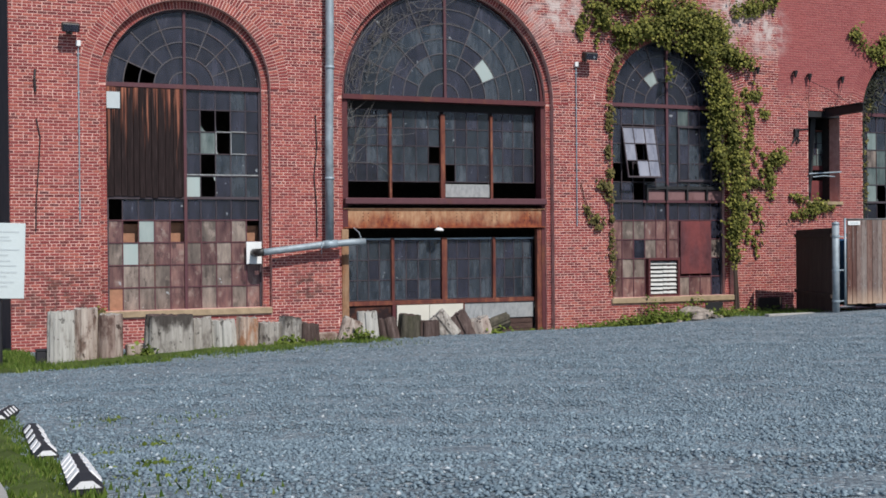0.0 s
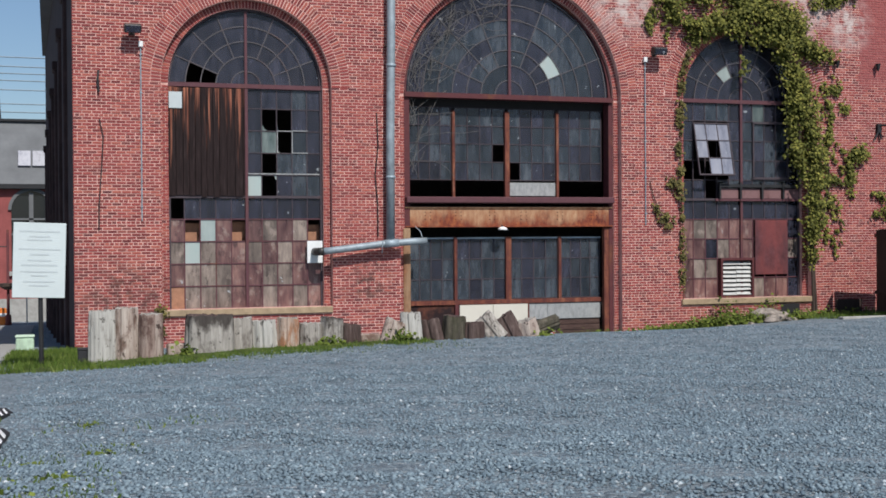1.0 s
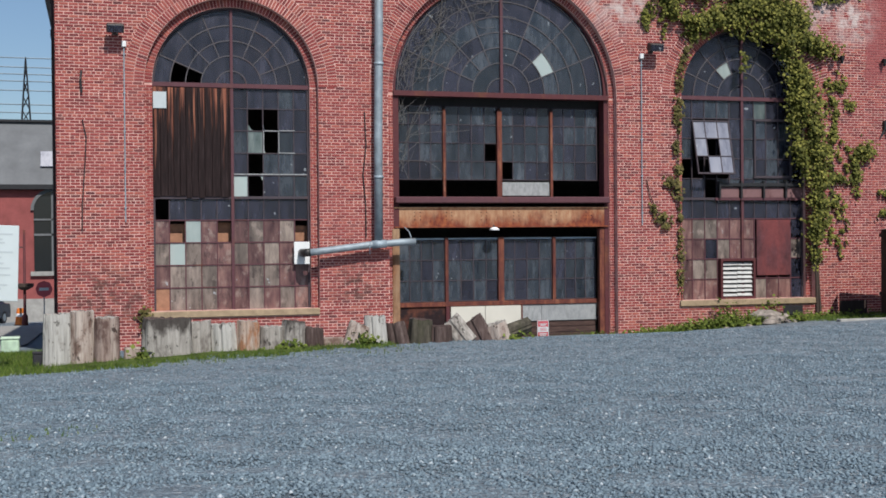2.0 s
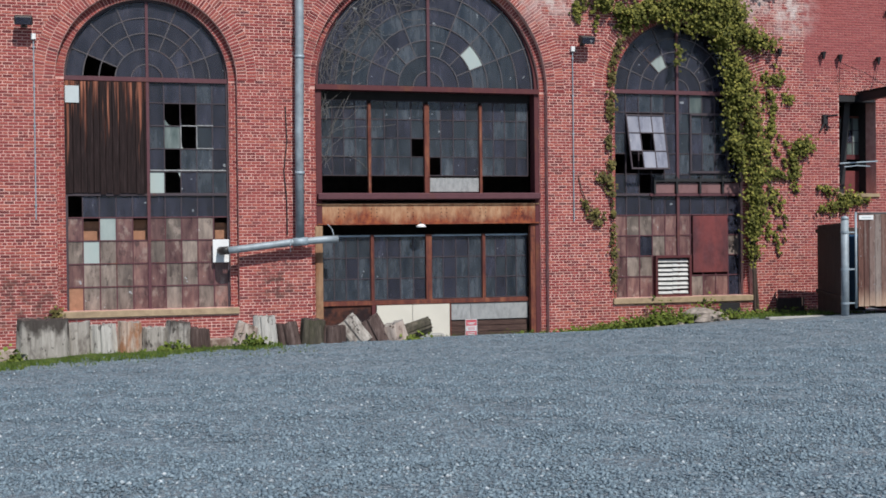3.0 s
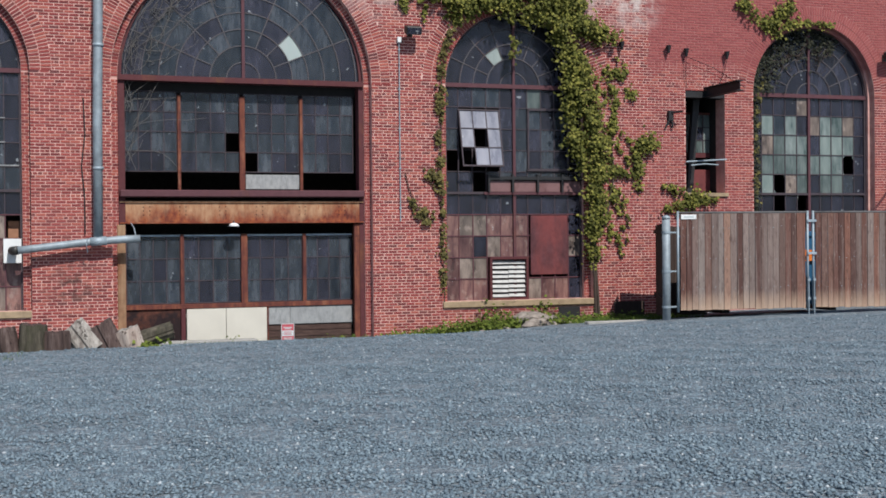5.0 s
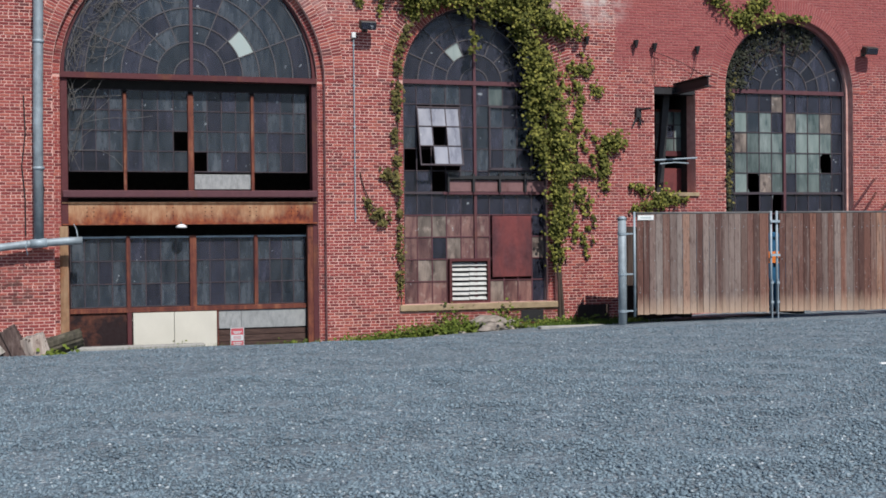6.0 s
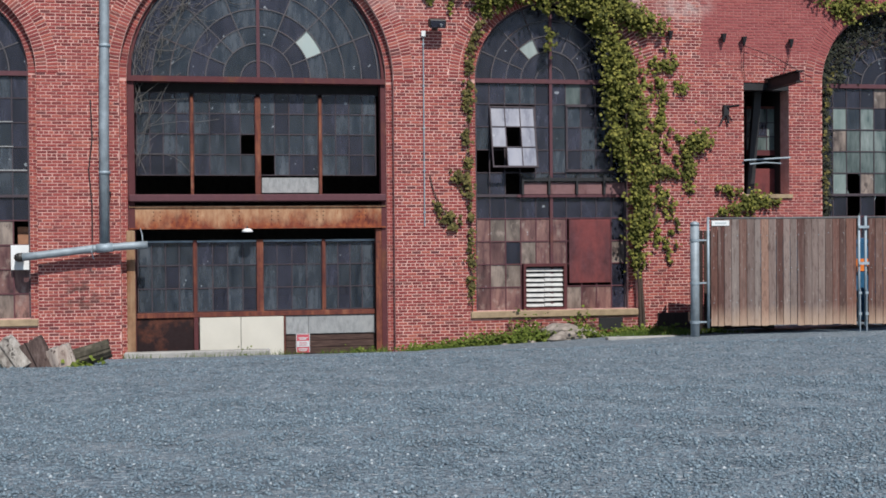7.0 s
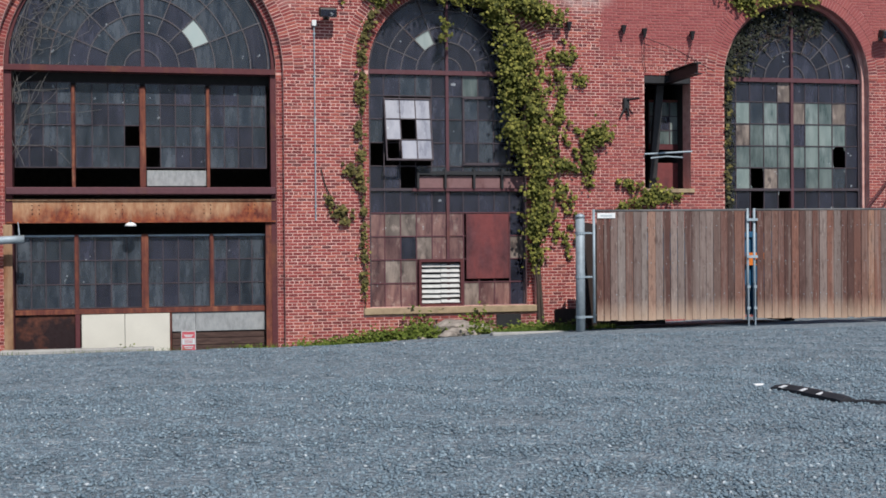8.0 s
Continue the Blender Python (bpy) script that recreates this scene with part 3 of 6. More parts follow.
RING = 0.46
bricks, singles = [], []
rng = random.Random(4)
course = 0
z = -1.60
while z < TOP - COURSE:
    zm = z + COURSE / 2
    cuts = []
    for cx, half, sill, spring, outer in ARCHES:
        if zm > sill - (0.17 if sill > -1 else 0):
            w = outer if zm < spring else half_at(outer + RING, spring, zm)
            if zm >= spring and w <= 0:
                continue
            if zm < spring and zm < sill:
                w = outer
            cuts.append((cx - w, cx + w))
    for a, b, z0, z1 in DOORS:
        if z0 < zm < z1:
            cuts.append((a, b))
    header = course % 7 == 3
    step = 0.105 if header else 0.212
    for xa, xb in runs_left(LEFT, RIGHT, cuts):
        x = LEFT + ((course % 2) - 1) * step / 2 + step * math.floor((xa - LEFT) / step)
        while x < xb:
            a, b = max(x, xa), min(x + step - 0.015, xb)
            if b - a > 0.03:
                spot = (a, b, z + 0.002, z + COURSE - 0.014)
                if 15.15 < x < 16.75 and -1.05 < z < 1.2 and len(singles) < 296 and not header:
                    singles.append(spot)
                else:
                    bricks.append(spot)
            x += step
    z += COURSE
    course += 1


def brick_field(name, spots, face, parent):
    """Many bricks in one mesh: a proud front and four sides each."""
    mb = MB()
    for a, b, z0, z1 in spots:
        y = face - 0.002 + rng.uniform(-0.003, 0.003)
        c = 0.004
        mb.add([(a + c, y, z0 + c), (b - c, y, z0 + c), (b - c, y, z1 - c), (a + c, y, z1 - c), (a, face + 0.012, z0), (b, face + 0.012, z0), (b, face + 0.012, z1), (a, face + 0.012, z1)],
               [(0, 1, 2, 3), (4, 5, 1, 0), (5, 6, 2, 1), (6, 7, 3, 2), (7, 4, 0, 3)])
    return part(name, mb, BRICK, parent, kind="stuff")


brick_field("brickwork", bricks, FACE, wall)

# radial bricks of the arches, and the stepped inner order
mb, inner = MB(), MB()
for cx, half, sill, spring, outer in ARCHES:
    for ring in range(2):
        r0 = outer + ring * RING / 2
        count = int(math.pi * r0 / 0.072)
        for k in range(count):
            a0 = math.pi * k / count
            a1 = a0 + math.pi / count - 0.024 / r0
            y = FACE - 0.003 + rng.uniform(-0.003, 0.002)
            mb.sector(cx, spring, r0 + 0.008, r0 + RING / 2 - 0.008, a0, a1, y, FACE + 0.012, 1)
    if outer - half > 0.1:
        count = int(math.pi * half / 0.074)
        for k in range(count):
            a0 = math.pi * k / count
            inner.sector(cx, spring, half + 0.004, outer + 0.05, a0, a0 + math.pi / count - 0.018 / half, ORDER - 0.003, ORDER + 0.012, 1)
        z = sill
        k = 0
        while z < spring - COURSE:
            for s in (-1, 1):
                xa, xb = cx + s * half, cx + s * (outer + 0.03)
                xa, xb = min(xa, xb), max(xa, xb)
                mid = (xa + xb) / 2 + (0.04 if k % 2 else -0.04)
                inner.box(xa + 0.004, mid - 0.006, ORDER - 0.003, ORDER + 0.01, z + 0.002, z + COURSE - 0.015)
                inner.box(mid + 0.009, xb, ORDER - 0.003, ORDER + 0.01, z + 0.002, z + COURSE - 0.015)
            z += COURSE
            k += 1
part("arch_bricks", mb, BRICK, wall, "radial brick rings over the arches", kind="stuff")
part("stepped_bricks", inner, BRICK, wall, kind="stuff")

# the side of the building, its roof and its dark inside
mb = MB()
mb.add([(1.5, 28.45, -2.6), (0.82, 58, -4), (1.6, 58, -4), (1.9, 28.6, -2.6), (1.5, 28.45, TOP), (0.82, 58, TOP), (1.6, 58, TOP), (1.9, 28.6, TOP)],
       [(0, 1, 5, 4), (1, 2, 6, 5), (2, 3, 7, 6), (3, 0, 4, 7), (4, 5, 6, 7)])
# brick colour darkened to carry the shade on the side turned from the sun
SHADE_BRICK = plain_material("shade_darkened_brick", (0.05, 0.03, 0.03), 0.95, 0, 0.4, 2.0)
side = solid("wall_side", mb, SHADE_BRICK, "shaded brick side wall with buttresses", "wall", kind="structure")
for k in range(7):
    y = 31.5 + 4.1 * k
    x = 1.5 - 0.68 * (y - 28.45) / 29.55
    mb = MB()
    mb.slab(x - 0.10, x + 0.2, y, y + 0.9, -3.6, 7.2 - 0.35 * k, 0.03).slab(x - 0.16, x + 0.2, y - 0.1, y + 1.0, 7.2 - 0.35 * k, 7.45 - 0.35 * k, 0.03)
    part("buttress", mb, SHADE_BRICK, side)
solid("ceiling", MB().box(1.9, RIGHT, 28.6, 58, TOP - 0.3, TOP - 0.1), DARK_INSIDE, "sooty dark roof underside", "ceiling", kind="structure")
solid("roof", MB().box(0.7, RIGHT + 0.1, 28.40, 58.2, TOP - 0.001, TOP + 0.25), SLATE, "flat grey roof behind the parapet", "roof", kind="structure")
solid("floor", MB().box(2.0, RIGHT, 29.4, 46, -1.5, -0.9), CONCRETE, "dark concrete floor inside the hall", "floor", kind="structure")
solid("wall_back", MB().box(1.9, RIGHT, 45, 45.3, -2, TOP), DARK_INSIDE, "sooty wall at the back of the hall", "wall", kind="structure")
solid("wall_end", MB().box(RIGHT - 0.3, RIGHT, 28.9, 45, -2, TOP), DARK_INSIDE, "sooty end wall of the hall", "wall", kind="structure")


# ---- windows ----
PANE_MESH = {}


def pane_of(parent, key, mb_maker, material, at, rng_tilt=0.35, label=""):
    """A pane that shares its mesh with its like."""
    if key not in PANE_MESH:
        PANE_MESH[key] = build("pane", mb_maker(), GLASS)
    ob = new("pane", PANE_MESH[key])
    ob.parent = parent
    ob.matrix_basis = Matrix.Translation(at) @ Euler((radians(rng.uniform(-rng_tilt, rng_tilt)), 0, radians(rng.uniform(-rng_tilt, rng_tilt)))).to_matrix().to_4x4()
    ob.material_slots[0].link = "OBJECT"
    ob.material_slots[0].material = material
    if label:
        tagged(ob, label)
    return ob


def flat_pane(w, h):
    return lambda: MB().box(-w / 2, w / 2, -0.003, 0.003, -h / 2, h / 2)


def fan(parent, cx, spring, radius, rings, gap, y, pick, inner_from=2, bar=0.022):
    """The half-round top: ring bars, spokes and a pane for every field."""
    bars, spokes = MB(), MB()
    edges = [gap * k for k in range(1, rings + 1)]
    for r in edges:
        bars.sector(cx, spring, r - bar / 2, r + bar / 2, 0, math.pi, y - 0.025, y + 0.02, 32)
    for k in range(1, 8):
        if k == 4:
            continue
        a = math.pi * k / 8
        r0 = edges[inner_from - 1]
        p, q = Vector((cx + r0 * math.cos(a), y, spring + r0 * math.sin(a))), Vector((cx + radius * math.cos(a), y, spring + radius * math.sin(a)))
        side = Vector((-math.sin(a), 0, math.cos(a))) * bar / 2
        d = Vector((0, 0.022, 0))
        spokes.add([p - side - d, p + side - d, q + side - d, q - side - d, p - side + d, p + side + d, q + side + d, q - side + d],
                   [(0, 3, 2, 1), (4, 5, 6, 7), (0, 1, 5, 4), (2, 3, 7, 6), (1, 2, 6, 5), (3, 0, 4, 7)])
    part("ring_bars", bars, FAN_BAR, parent)
    part("spokes", spokes, FAN_BAR, parent)
    limits = [0.0] + edges + ([radius] if radius - edges[-1] > 0.05 else [])
    for n in range(len(limits) - 1):
        fields = 8 if n >= inner_from else 2
        for k in range(fields):
            material = pick(n, k, fields)
            if material is None:
                continue
            a0, a1 = math.pi * k / fields, math.pi * (k + 1) / fields
            r0, r1 = limits[n] + 0.004, limits[n + 1] - 0.004
            am, rm = (a0 + a1) / 2, (r0 + r1) / 2
            ox, oz = rm * math.cos(am), rm * math.sin(am)
            pane_of(parent, ("fan", round(radius, 2), n, k, fields), lambda: MB().sector(-ox, -oz, r0, r1, a0, a1, -0.003, 0.003, 10 if fields == 2 else 4), material, (cx + ox, y, spring + oz), 0.5)


def grid_bars(parent, xs, zs, y, x0, x1, z0, z1, bar=0.022, material=None, skip=None):
    up, across = MB(), MB()
    for x in xs:
        up.box(x - bar / 2, x + bar / 2, y - 0.02, y + 0.02, z0, z1)
    for zz in zs:
        across.box(x0, x1, y - 0.022, y + 0.018, zz - bar / 2, zz + bar / 2)
    part("upright_bars", up, material or MUNTIN, parent)
    part("cross_bars", across, material or MUNTIN, parent)


def arched_window(name, label, cx, half, sill, spring, kinds, fan_pick, hide=lambda c, r: False, columns=10, rows=10):
    """A tall arched steel window: 10 by 10 panes and a fan on top."""
    w = thing(name, label, "window", kind="structure")
    y = GLAZE
    pw, ph = 2 * half / columns, (spring - sill) / rows
    x0, x1 = cx - half, cx + half
    body = MB()
    body.box(x0, x0 + 0.05, y - 0.05, y + 0.05, sill, spring).box(x1 - 0.05, x1, y - 0.05, y + 0.05, sill, spring)
    body.sector(cx, spring, half - 0.05, half, 0, math.pi, y - 0.05, y + 0.05, 40)
    part("outer_frame", body, MUNTIN, w)
    part("transom", MB().box(x0, x1, y - 0.075, y + 0.05, spring - 0.05, spring + 0.05), STEEL_PURPLE, w, "red-leaded steel transom")
    part("centre_mullion", MB().box(cx - 0.035, cx + 0.035, y - 0.06, y + 0.05, sill, spring - 0.052), STEEL_PURPLE, w)
    part("fan_mullion", MB().box(cx - 0.03, cx + 0.03, y - 0.06, y + 0.05, spring + 0.052, spring + half - 0.05), STEEL_PURPLE, w)
    part("middle_bar", MB().box(x0 + 0.05, x1 - 0.05, y - 0.055, y + 0.04, sill + 5 * ph - 0.03, sill + 5 * ph + 0.03), MUNTIN, w)
    uprights = [x0 + pw * k for k in range(1, columns) if k != columns // 2]
    split = sill + 4 * ph
    grid_bars(w, uprights, [sill + ph * k for k in (1, 2, 3, 4)], y, x0 + 0.05, x1 - 0.05, sill, split, 0.026, STEEL_PURPLE)
    grid_bars(w, uprights, [sill + ph * k for k in range(6, rows)], y, x0 + 0.05, x1 - 0.05, split, spring - 0.05)
    for c in range(columns):
        for r in range(rows):
            material = kinds(c, r)
            if material is None or hide(c, r):
                continue
            pane_of(w, ("flat", round(pw, 3), round(ph, 3)), flat_pane(pw - 0.006, ph - 0.006), material, (x0 + pw * (c + 0.5), y, sill + ph * (r + 0.5)))
    fan(w, cx, spring, half - 0.05, 4, 0.353, y, fan_pick)
    mb = MB().slab(cx - half - 0.17, cx + half + 0.17, FACE - 0.06, 28.80, sill - 0.155, sill - 0.002, 0.015)
    part("sill", mb, SANDSTONE, w, "weathered sandstone sill")
    return w


def shards(parent, cx, cz, w, h, seed):
    """Jagged glass left in the corners of a broken pane."""
    r = random.Random(seed)
    mb = MB()
    for sx, sz in ((-1, -1), (1, -1), (1, 1), (-1, 1)):
        if r.random() < 0.6:
            continue
        x, zz = cx + sx * w / 2, cz + sz * h / 2
        a, b, k = r.uniform(0.12, 0.42) * w, r.uniform(0.1, 0.34) * h, r.uniform(0.1, 0.3)
        rim = [(x, zz), (x - sx * a, zz), (x - sx * a * 0.55, zz - sz * b * k), (x - sx * a * 0.25, zz - sz * b * 0.8), (x, zz - sz * b)]
        front, back = [(p, GLAZE - 0.003, q) for p, q in rim], [(p, GLAZE + 0.003, q) for p, q in rim]
        mb.add(front + back, [(0, 1, 2, 3, 4), (9, 8, 7, 6, 5)] + [(i, (i + 1) % 5, 5 + (i + 1) % 5, 5 + i) for i in range(5)])
    if mb.v:
        part("glass_shard", mb, r.choice((GLASS_BLUE, GLASS_GREEN, GLASS_PALE)), parent)


def chance(options):
    kinds, weights = zip(*options)
    return rng.choices(kinds, weights)[0]


# left window: boards above, red-filmed panes below
def left_kinds(c, r):
    holes = {(6, 8), (7, 8), (7, 7), (6, 6), (6, 5), (0, 4)}
    if (c, r) in holes or (c < 5 and r > 4):
        return None
    special = {(2, 3): GLASS_PALE, (1, 2): GLASS_PALE, (0, 0): ORANGE_WOOD, (1, 3): None, (4, 3): None, (9, 3): None, (5, 5): GLASS_PALE, (1, 1): GLASS_TAN, (1, 0): GLASS_TAN, (2, 0): GLASS_TAN, (3, 0): GLASS_TAN,
               (6, 0): GLASS_TAN, (8, 0): GLASS_TAN, (2, 1): GLASS_TAN, (3, 1): GLASS_TAN, (2, 2): GLASS_TAN, (6, 3): GLASS_TAN, (7, 2): GLASS_TAN, (6, 1): GLASS_TAN, (8, 3): GLASS_TAN, (4, 0): GLASS_RED, (7, 0): GLASS_RED}
    if (c, r) in special:
        return special[(c, r)]
    if r < 4:
        return chance([(GLASS_RED, 7), (GLASS_TAN, 1.5)])
    if r == 4:
        return GLASS
    return chance([(GLASS, 3), (GLASS_BLUE, 3), (GLASS_GREEN, 0.5)])


def left_fan(n, k, fields):
    if n in (2, 3) and k == 7:
        return None
    return GLASS


window_left = arched_window("window_1", "tall arched steel window with broken panes and boarded half", 5.44, 1.82, -0.46, 4.78, left_kinds, left_fan)
for c, r in ((6, 8), (7, 8), (7, 7), (6, 6), (6, 5), (0, 4)):
    shards(window_left, 3.62 + 0.364 * (c + 0.5), -0.46 + 0.524 * (r + 0.5), 0.35, 0.51, 10 * c + r)
raw = MB().box(3.75, 4.6, 29.02, 29.05, 0.9, 1.55).box(5.0, 5.7, 29.02, 29.05, 0.9, 1.58).box(6.95, 7.24, 29.02, 29.05, 1.05, 1.5)
pale = MB()
for a, b, c, d in ((6.88, 7.28, 3.74, 3.76), (6.88, 7.28, 3.21, 3.23), (6.53, 6.55, 3.22, 3.76), (6.17, 6.19, 3.22, 3.74), (6.20, 6.54, 3.73, 3.75), (5.48, 7.2, 2.70, 2.725)):
    pale.box(a - 0.36 if a > 6.8 else a, b - 0.36 if a > 6.8 else b, GLAZE - 0.035, GLAZE - 0.022, c, d)
part("putty_edges", pale, GREY_BOARD, window_left, "pale putty left round broken panes")
part("backing_sheet", raw, ORANGE_WOOD, window_left, "orange raw plywood behind missing panes")
k = 0
x = 3.63
while x < 5.38:
    w = rng.choice((0.13, 0.15, 0.17, 0.19))
    w = min(w, 5.40 - x)
    tilt = rng.uniform(-0.006, 0.006)
    part("board", MB().slab(x, x + w - 0.008, GLAZE - 0.085 + tilt, GLAZE - 0.055 + tilt, 2.17 + rng.uniform(-0.02, 0.03), 4.72 - rng.uniform(0, 0.02), 0.004), DARK_WOOD, window_left)
    x += w


# window behind the ivy
def ivy_kinds(c, r):
    if (c, r) in {(0, 6), (2, 5)}:
        return None
    if 1 <= c <= 3 and 6 <= r <= 8:
        return None
    if r < 4:
        if 6 <= c <= 8 and 1 <= r <= 3:
            return None
        if (c, r) in ((1, 3), (2, 3), (1, 1), (2, 1), (3, 2), (6, 0), (9, 2)):
            return GLASS_TAN
        if (c, r) == (2, 2):
            return GLASS
        return GLASS if c == 9 else GLASS_RED
    if r == 4:
        return GLASS
    return chance([(GLASS, 5), (GLASS_BLUE, 4), (GLASS_GREEN, 0.15)])


def ivy_fan(n, k, fields):
    return GLASS_PALE if (n == 2 and k == 5) else GLASS


window_ivy = arched_window("window_2", "tall arched steel window half covered by ivy", 18.82, 1.82, -0.50, 4.78, ivy_kinds, ivy_fan)
# its open casement, pivoted out at the foot
casement = new("open_casement")
casement.parent = window_ivy
casement.matrix_basis = pose(17.36, GLAZE - 0.02, 4.19, -13.5)
cw, ch = 1.07, 1.46
mb = MB()
for a, b, c, d in ((0, 0.03, -ch, 0), (cw - 0.03, cw, -ch, 0), (0.03, cw - 0.03, -0.03, 0), (0.03, cw - 0.03, -ch, -ch + 0.04)):
    mb.box(a, b, -0.03, 0.02, c, d)
for k in (1, 2):
    mb.box(cw * k / 3 - 0.01, cw * k / 3 + 0.01, -0.02, 0.015, -ch + 0.04, -0.03)
    mb.box(0.03, cw - 0.03, -0.022, 0.013, -ch * k / 3 - 0.01, -ch * k / 3 + 0.01)
part("casement_bars", mb, MUNTIN, casement)
for c in range(3):
    for r in range(3):
        if (c, r) in ((1, 1), (0, 0)):
            continue
        ob = pane_of(casement, ("case",), flat_pane(cw / 3 - 0.02, ch / 3 - 0.02), GLASS_WHITE, (cw * (c + 0.5) / 3, 0, -ch + ch * (r + 0.5) / 3), 0.3)
closed = MB()
for a, b, c, d in ((19.18, 19.22, 2.72, 4.22), (20.26, 20.30, 2.72, 4.22), (19.18, 20.30, 4.2, 4.24), (19.16, 20.32, 2.69, 2.75)):
    closed.box(a, b, GLAZE - 0.06, GLAZE - 0.025, c, d)
part("closed_casement", closed, MUNTIN, window_ivy)
part("hinge_track", MB().box(18.1, 20.62, GLAZE - 0.14, GLAZE - 0.06, 2.47, 2.55), BLACK_IRON, window_ivy, "dark iron hinge track")
part("lower_track", MB().box(18.0, 20.62, GLAZE - 0.10, GLAZE - 0.06, 2.10, 2.16), STEEL_PURPLE, window_ivy)
for x in (18.12, 18.75, 19.42, 20.08):
    part("track_bracket", MB().box(x - 0.025, x + 0.025, GLAZE - 0.15, GLAZE - 0.05, 2.16, 2.60), BLACK_IRON, window_ivy)
for xa, xb in ((18.16, 18.71), (18.79, 19.38), (19.46, 20.04), (20.12, 20.60)):
    part("track_panel", MB().slab(xa, xb, GLAZE - 0.07, GLAZE - 0.055, 2.17, 2.44, 0.004), FADED_PINK, window_ivy, "faded pink painted panel")
part("basement_vent", MB().slab(19.86, 20.44, FACE - 0.012, FACE + 0.1, -0.98, -0.70, 0.004), BLACK_IRON, window_ivy, "dark basement vent below the sill")
part("red_panel", MB().slab(19.24, 20.25, GLAZE - 0.05, GLAZE - 0.01, 0.10, 1.58, 0.01), RED_SHEET, window_ivy, "red-painted sheet steel panel")
GREY_WHITE = plain_material("chalky_grey_white_paint", (0.47, 0.47, 0.45), 0.7, 0, 0.2, 8)
louvre = new("louvre")
louvre.parent = window_ivy
mb = MB()
for a, b, c, d in ((18.12, 18.18, -0.5, 0.56), (19.08, 19.14, -0.5, 0.56), (18.18, 19.08, 0.5, 0.56), (18.18, 19.08, -0.5, -0.45)):
    mb.box(a, b, GLAZE - 0.16, GLAZE + 0.02, c, d)
part("louvre_frame", mb, STEEL_RED, louvre)
part("louvre_back", MB().box(18.18, 19.08, GLAZE - 0.02, GLAZE + 0.01, -0.45, 0.5), BLACK_IRON, louvre)
for r in range(8):
    for c in range(2):
        z0 = -0.43 + 0.117 * r
        xa = 18.19 + 0.445 * c
        m = pose(xa, GLAZE - 0.10, z0 + rng.uniform(-0.008, 0.008), -38 + rng.uniform(-5, 5), rng.uniform(-1.2, 1.2))
        part("slat", MB().box(0, 0.437, -0.005, 0.005, 0, 0.095, m), GREY_WHITE, louvre)


# window behind the gate
GATE_PANES = {
    9: "....T.....", 8: ".PDG.TGGT.", 7: ".TGGG.PPG.", 6: ".GGGGGPG .", 5: ".P TG.GPD.", 4: ".. . .....", 3: ".. . ....."}


def gate_kinds(c, r):
    mark = GATE_PANES[r][c] if r in GATE_PANES else "."
    return {"P": GLASS_PALE_GREEN, "G": GLASS_GREEN, "T": GLASS_TAN, "D": GLASS_BLUE, ".": GLASS, " ": None}[mark]


window_gate = arched_window("window_4", "tall arched steel window with greenish panes behind the gate", 27.38, 1.82, -0.50, 4.78, gate_kinds, lambda n, k, f: GLASS)

for c, r in ((8, 6), (2, 5), (2, 4), (4, 4)):
    shards(window_gate, 25.56 + 0.364 * (c + 0.5), -0.50 + 0.528 * (r + 0.5), 0.35, 0.51, 7 * c + r)

# the wide opening with its fan, two bands of sashes and a rusty beam
big = thing("window_3", "wide arched industrial opening with rusty steel beam and sashes", "window", kind="structure")
BX, BS = 12.12, 4.70
mb = MB().sector(BX, BS + 0.06, 2.74, 2.82, 0, math.pi, GLAZE - 0.06, GLAZE + 0.06, 48)
part("arch_frame", mb, STEEL_RED, big)
part("transom", MB().box(BX - 2.82, BX + 2.82, GLAZE - 0.20, GLAZE + 0.12, BS - 0.06, BS + 0.06), STEEL_RED, big)
part("fan_mullion", MB().box(BX - 0.035, BX + 0.035, GLAZE - 0.06, GLAZE + 0.04, BS + 0.06, BS + 2.80), STEEL_PURPLE, big)


def big_fan(n, k, fields):
    if n == 3 and k == 1:
        return GLASS_PALE
    return chance([(GLASS, 3), (GLASS_BLUE, 2)])


fan(big, BX, BS + 0.06, 2.74, 7, 0.383, GLAZE, big_fan)
for x0, x1, mat in ((9.30, 9.44, STEEL_RED), (14.83, 14.95, STEEL_RED)):
    part("jamb_channel", MB().box(x0, x1, ORDER + 0.03, 28.98, -1.4, BS - 0.06), mat, big, "red-painted steel jamb")
part("left_post", MB().slab(9.25, 9.43, ORDER - 0.03, ORDER + 0.028, -1.36, 1.40, 0.01), TAN_POST, big, "flaking tan-painted post")
part("right_post", MB().slab(14.70, 14.84, ORDER + 0.05, ORDER + 0.2, -1.36, 1.40, 0.01), RUST_ORANGE, big, "rusty steel post")
part("ledge", MB().slab(9.32, 14.93, 28.50, 28.95, 2.02, 2.18, 0.02), STEEL_PURPLE, big, "faded red steel ledge")
beam = MB().box(9.31, 14.92, 28.66, 28.69, 1.44, 1.91).box(9.31, 14.92, 28.60, 28.80, 1.425, 1.455).box(9.31, 14.92, 28.62, 28.80, 1.90, 1.93)
beam_ob = part("beam", beam, RUST, big, "heavily rusted riveted steel beam")
rivets = MB()
for x in (9.9, 10.7, 11.6, 12.45, 13.45, 14.4):
    for dx in (-0.07, 0.07):
        for zz in (1.62, 1.71, 1.80):
            rivets.disc((x + dx, 28.662, zz), (0, -1, 0), 0.013, 0.012, 6)
part("rivets", rivets, RUST_DARK, beam_ob)
SASH = 28.96
# black strip painted for the shadow below the transom
part("head_board", MB().box(9.44, 14.83, SASH + 0.02, SASH + 0.06, 4.42, 4.66), SHADE_BLACK, big)


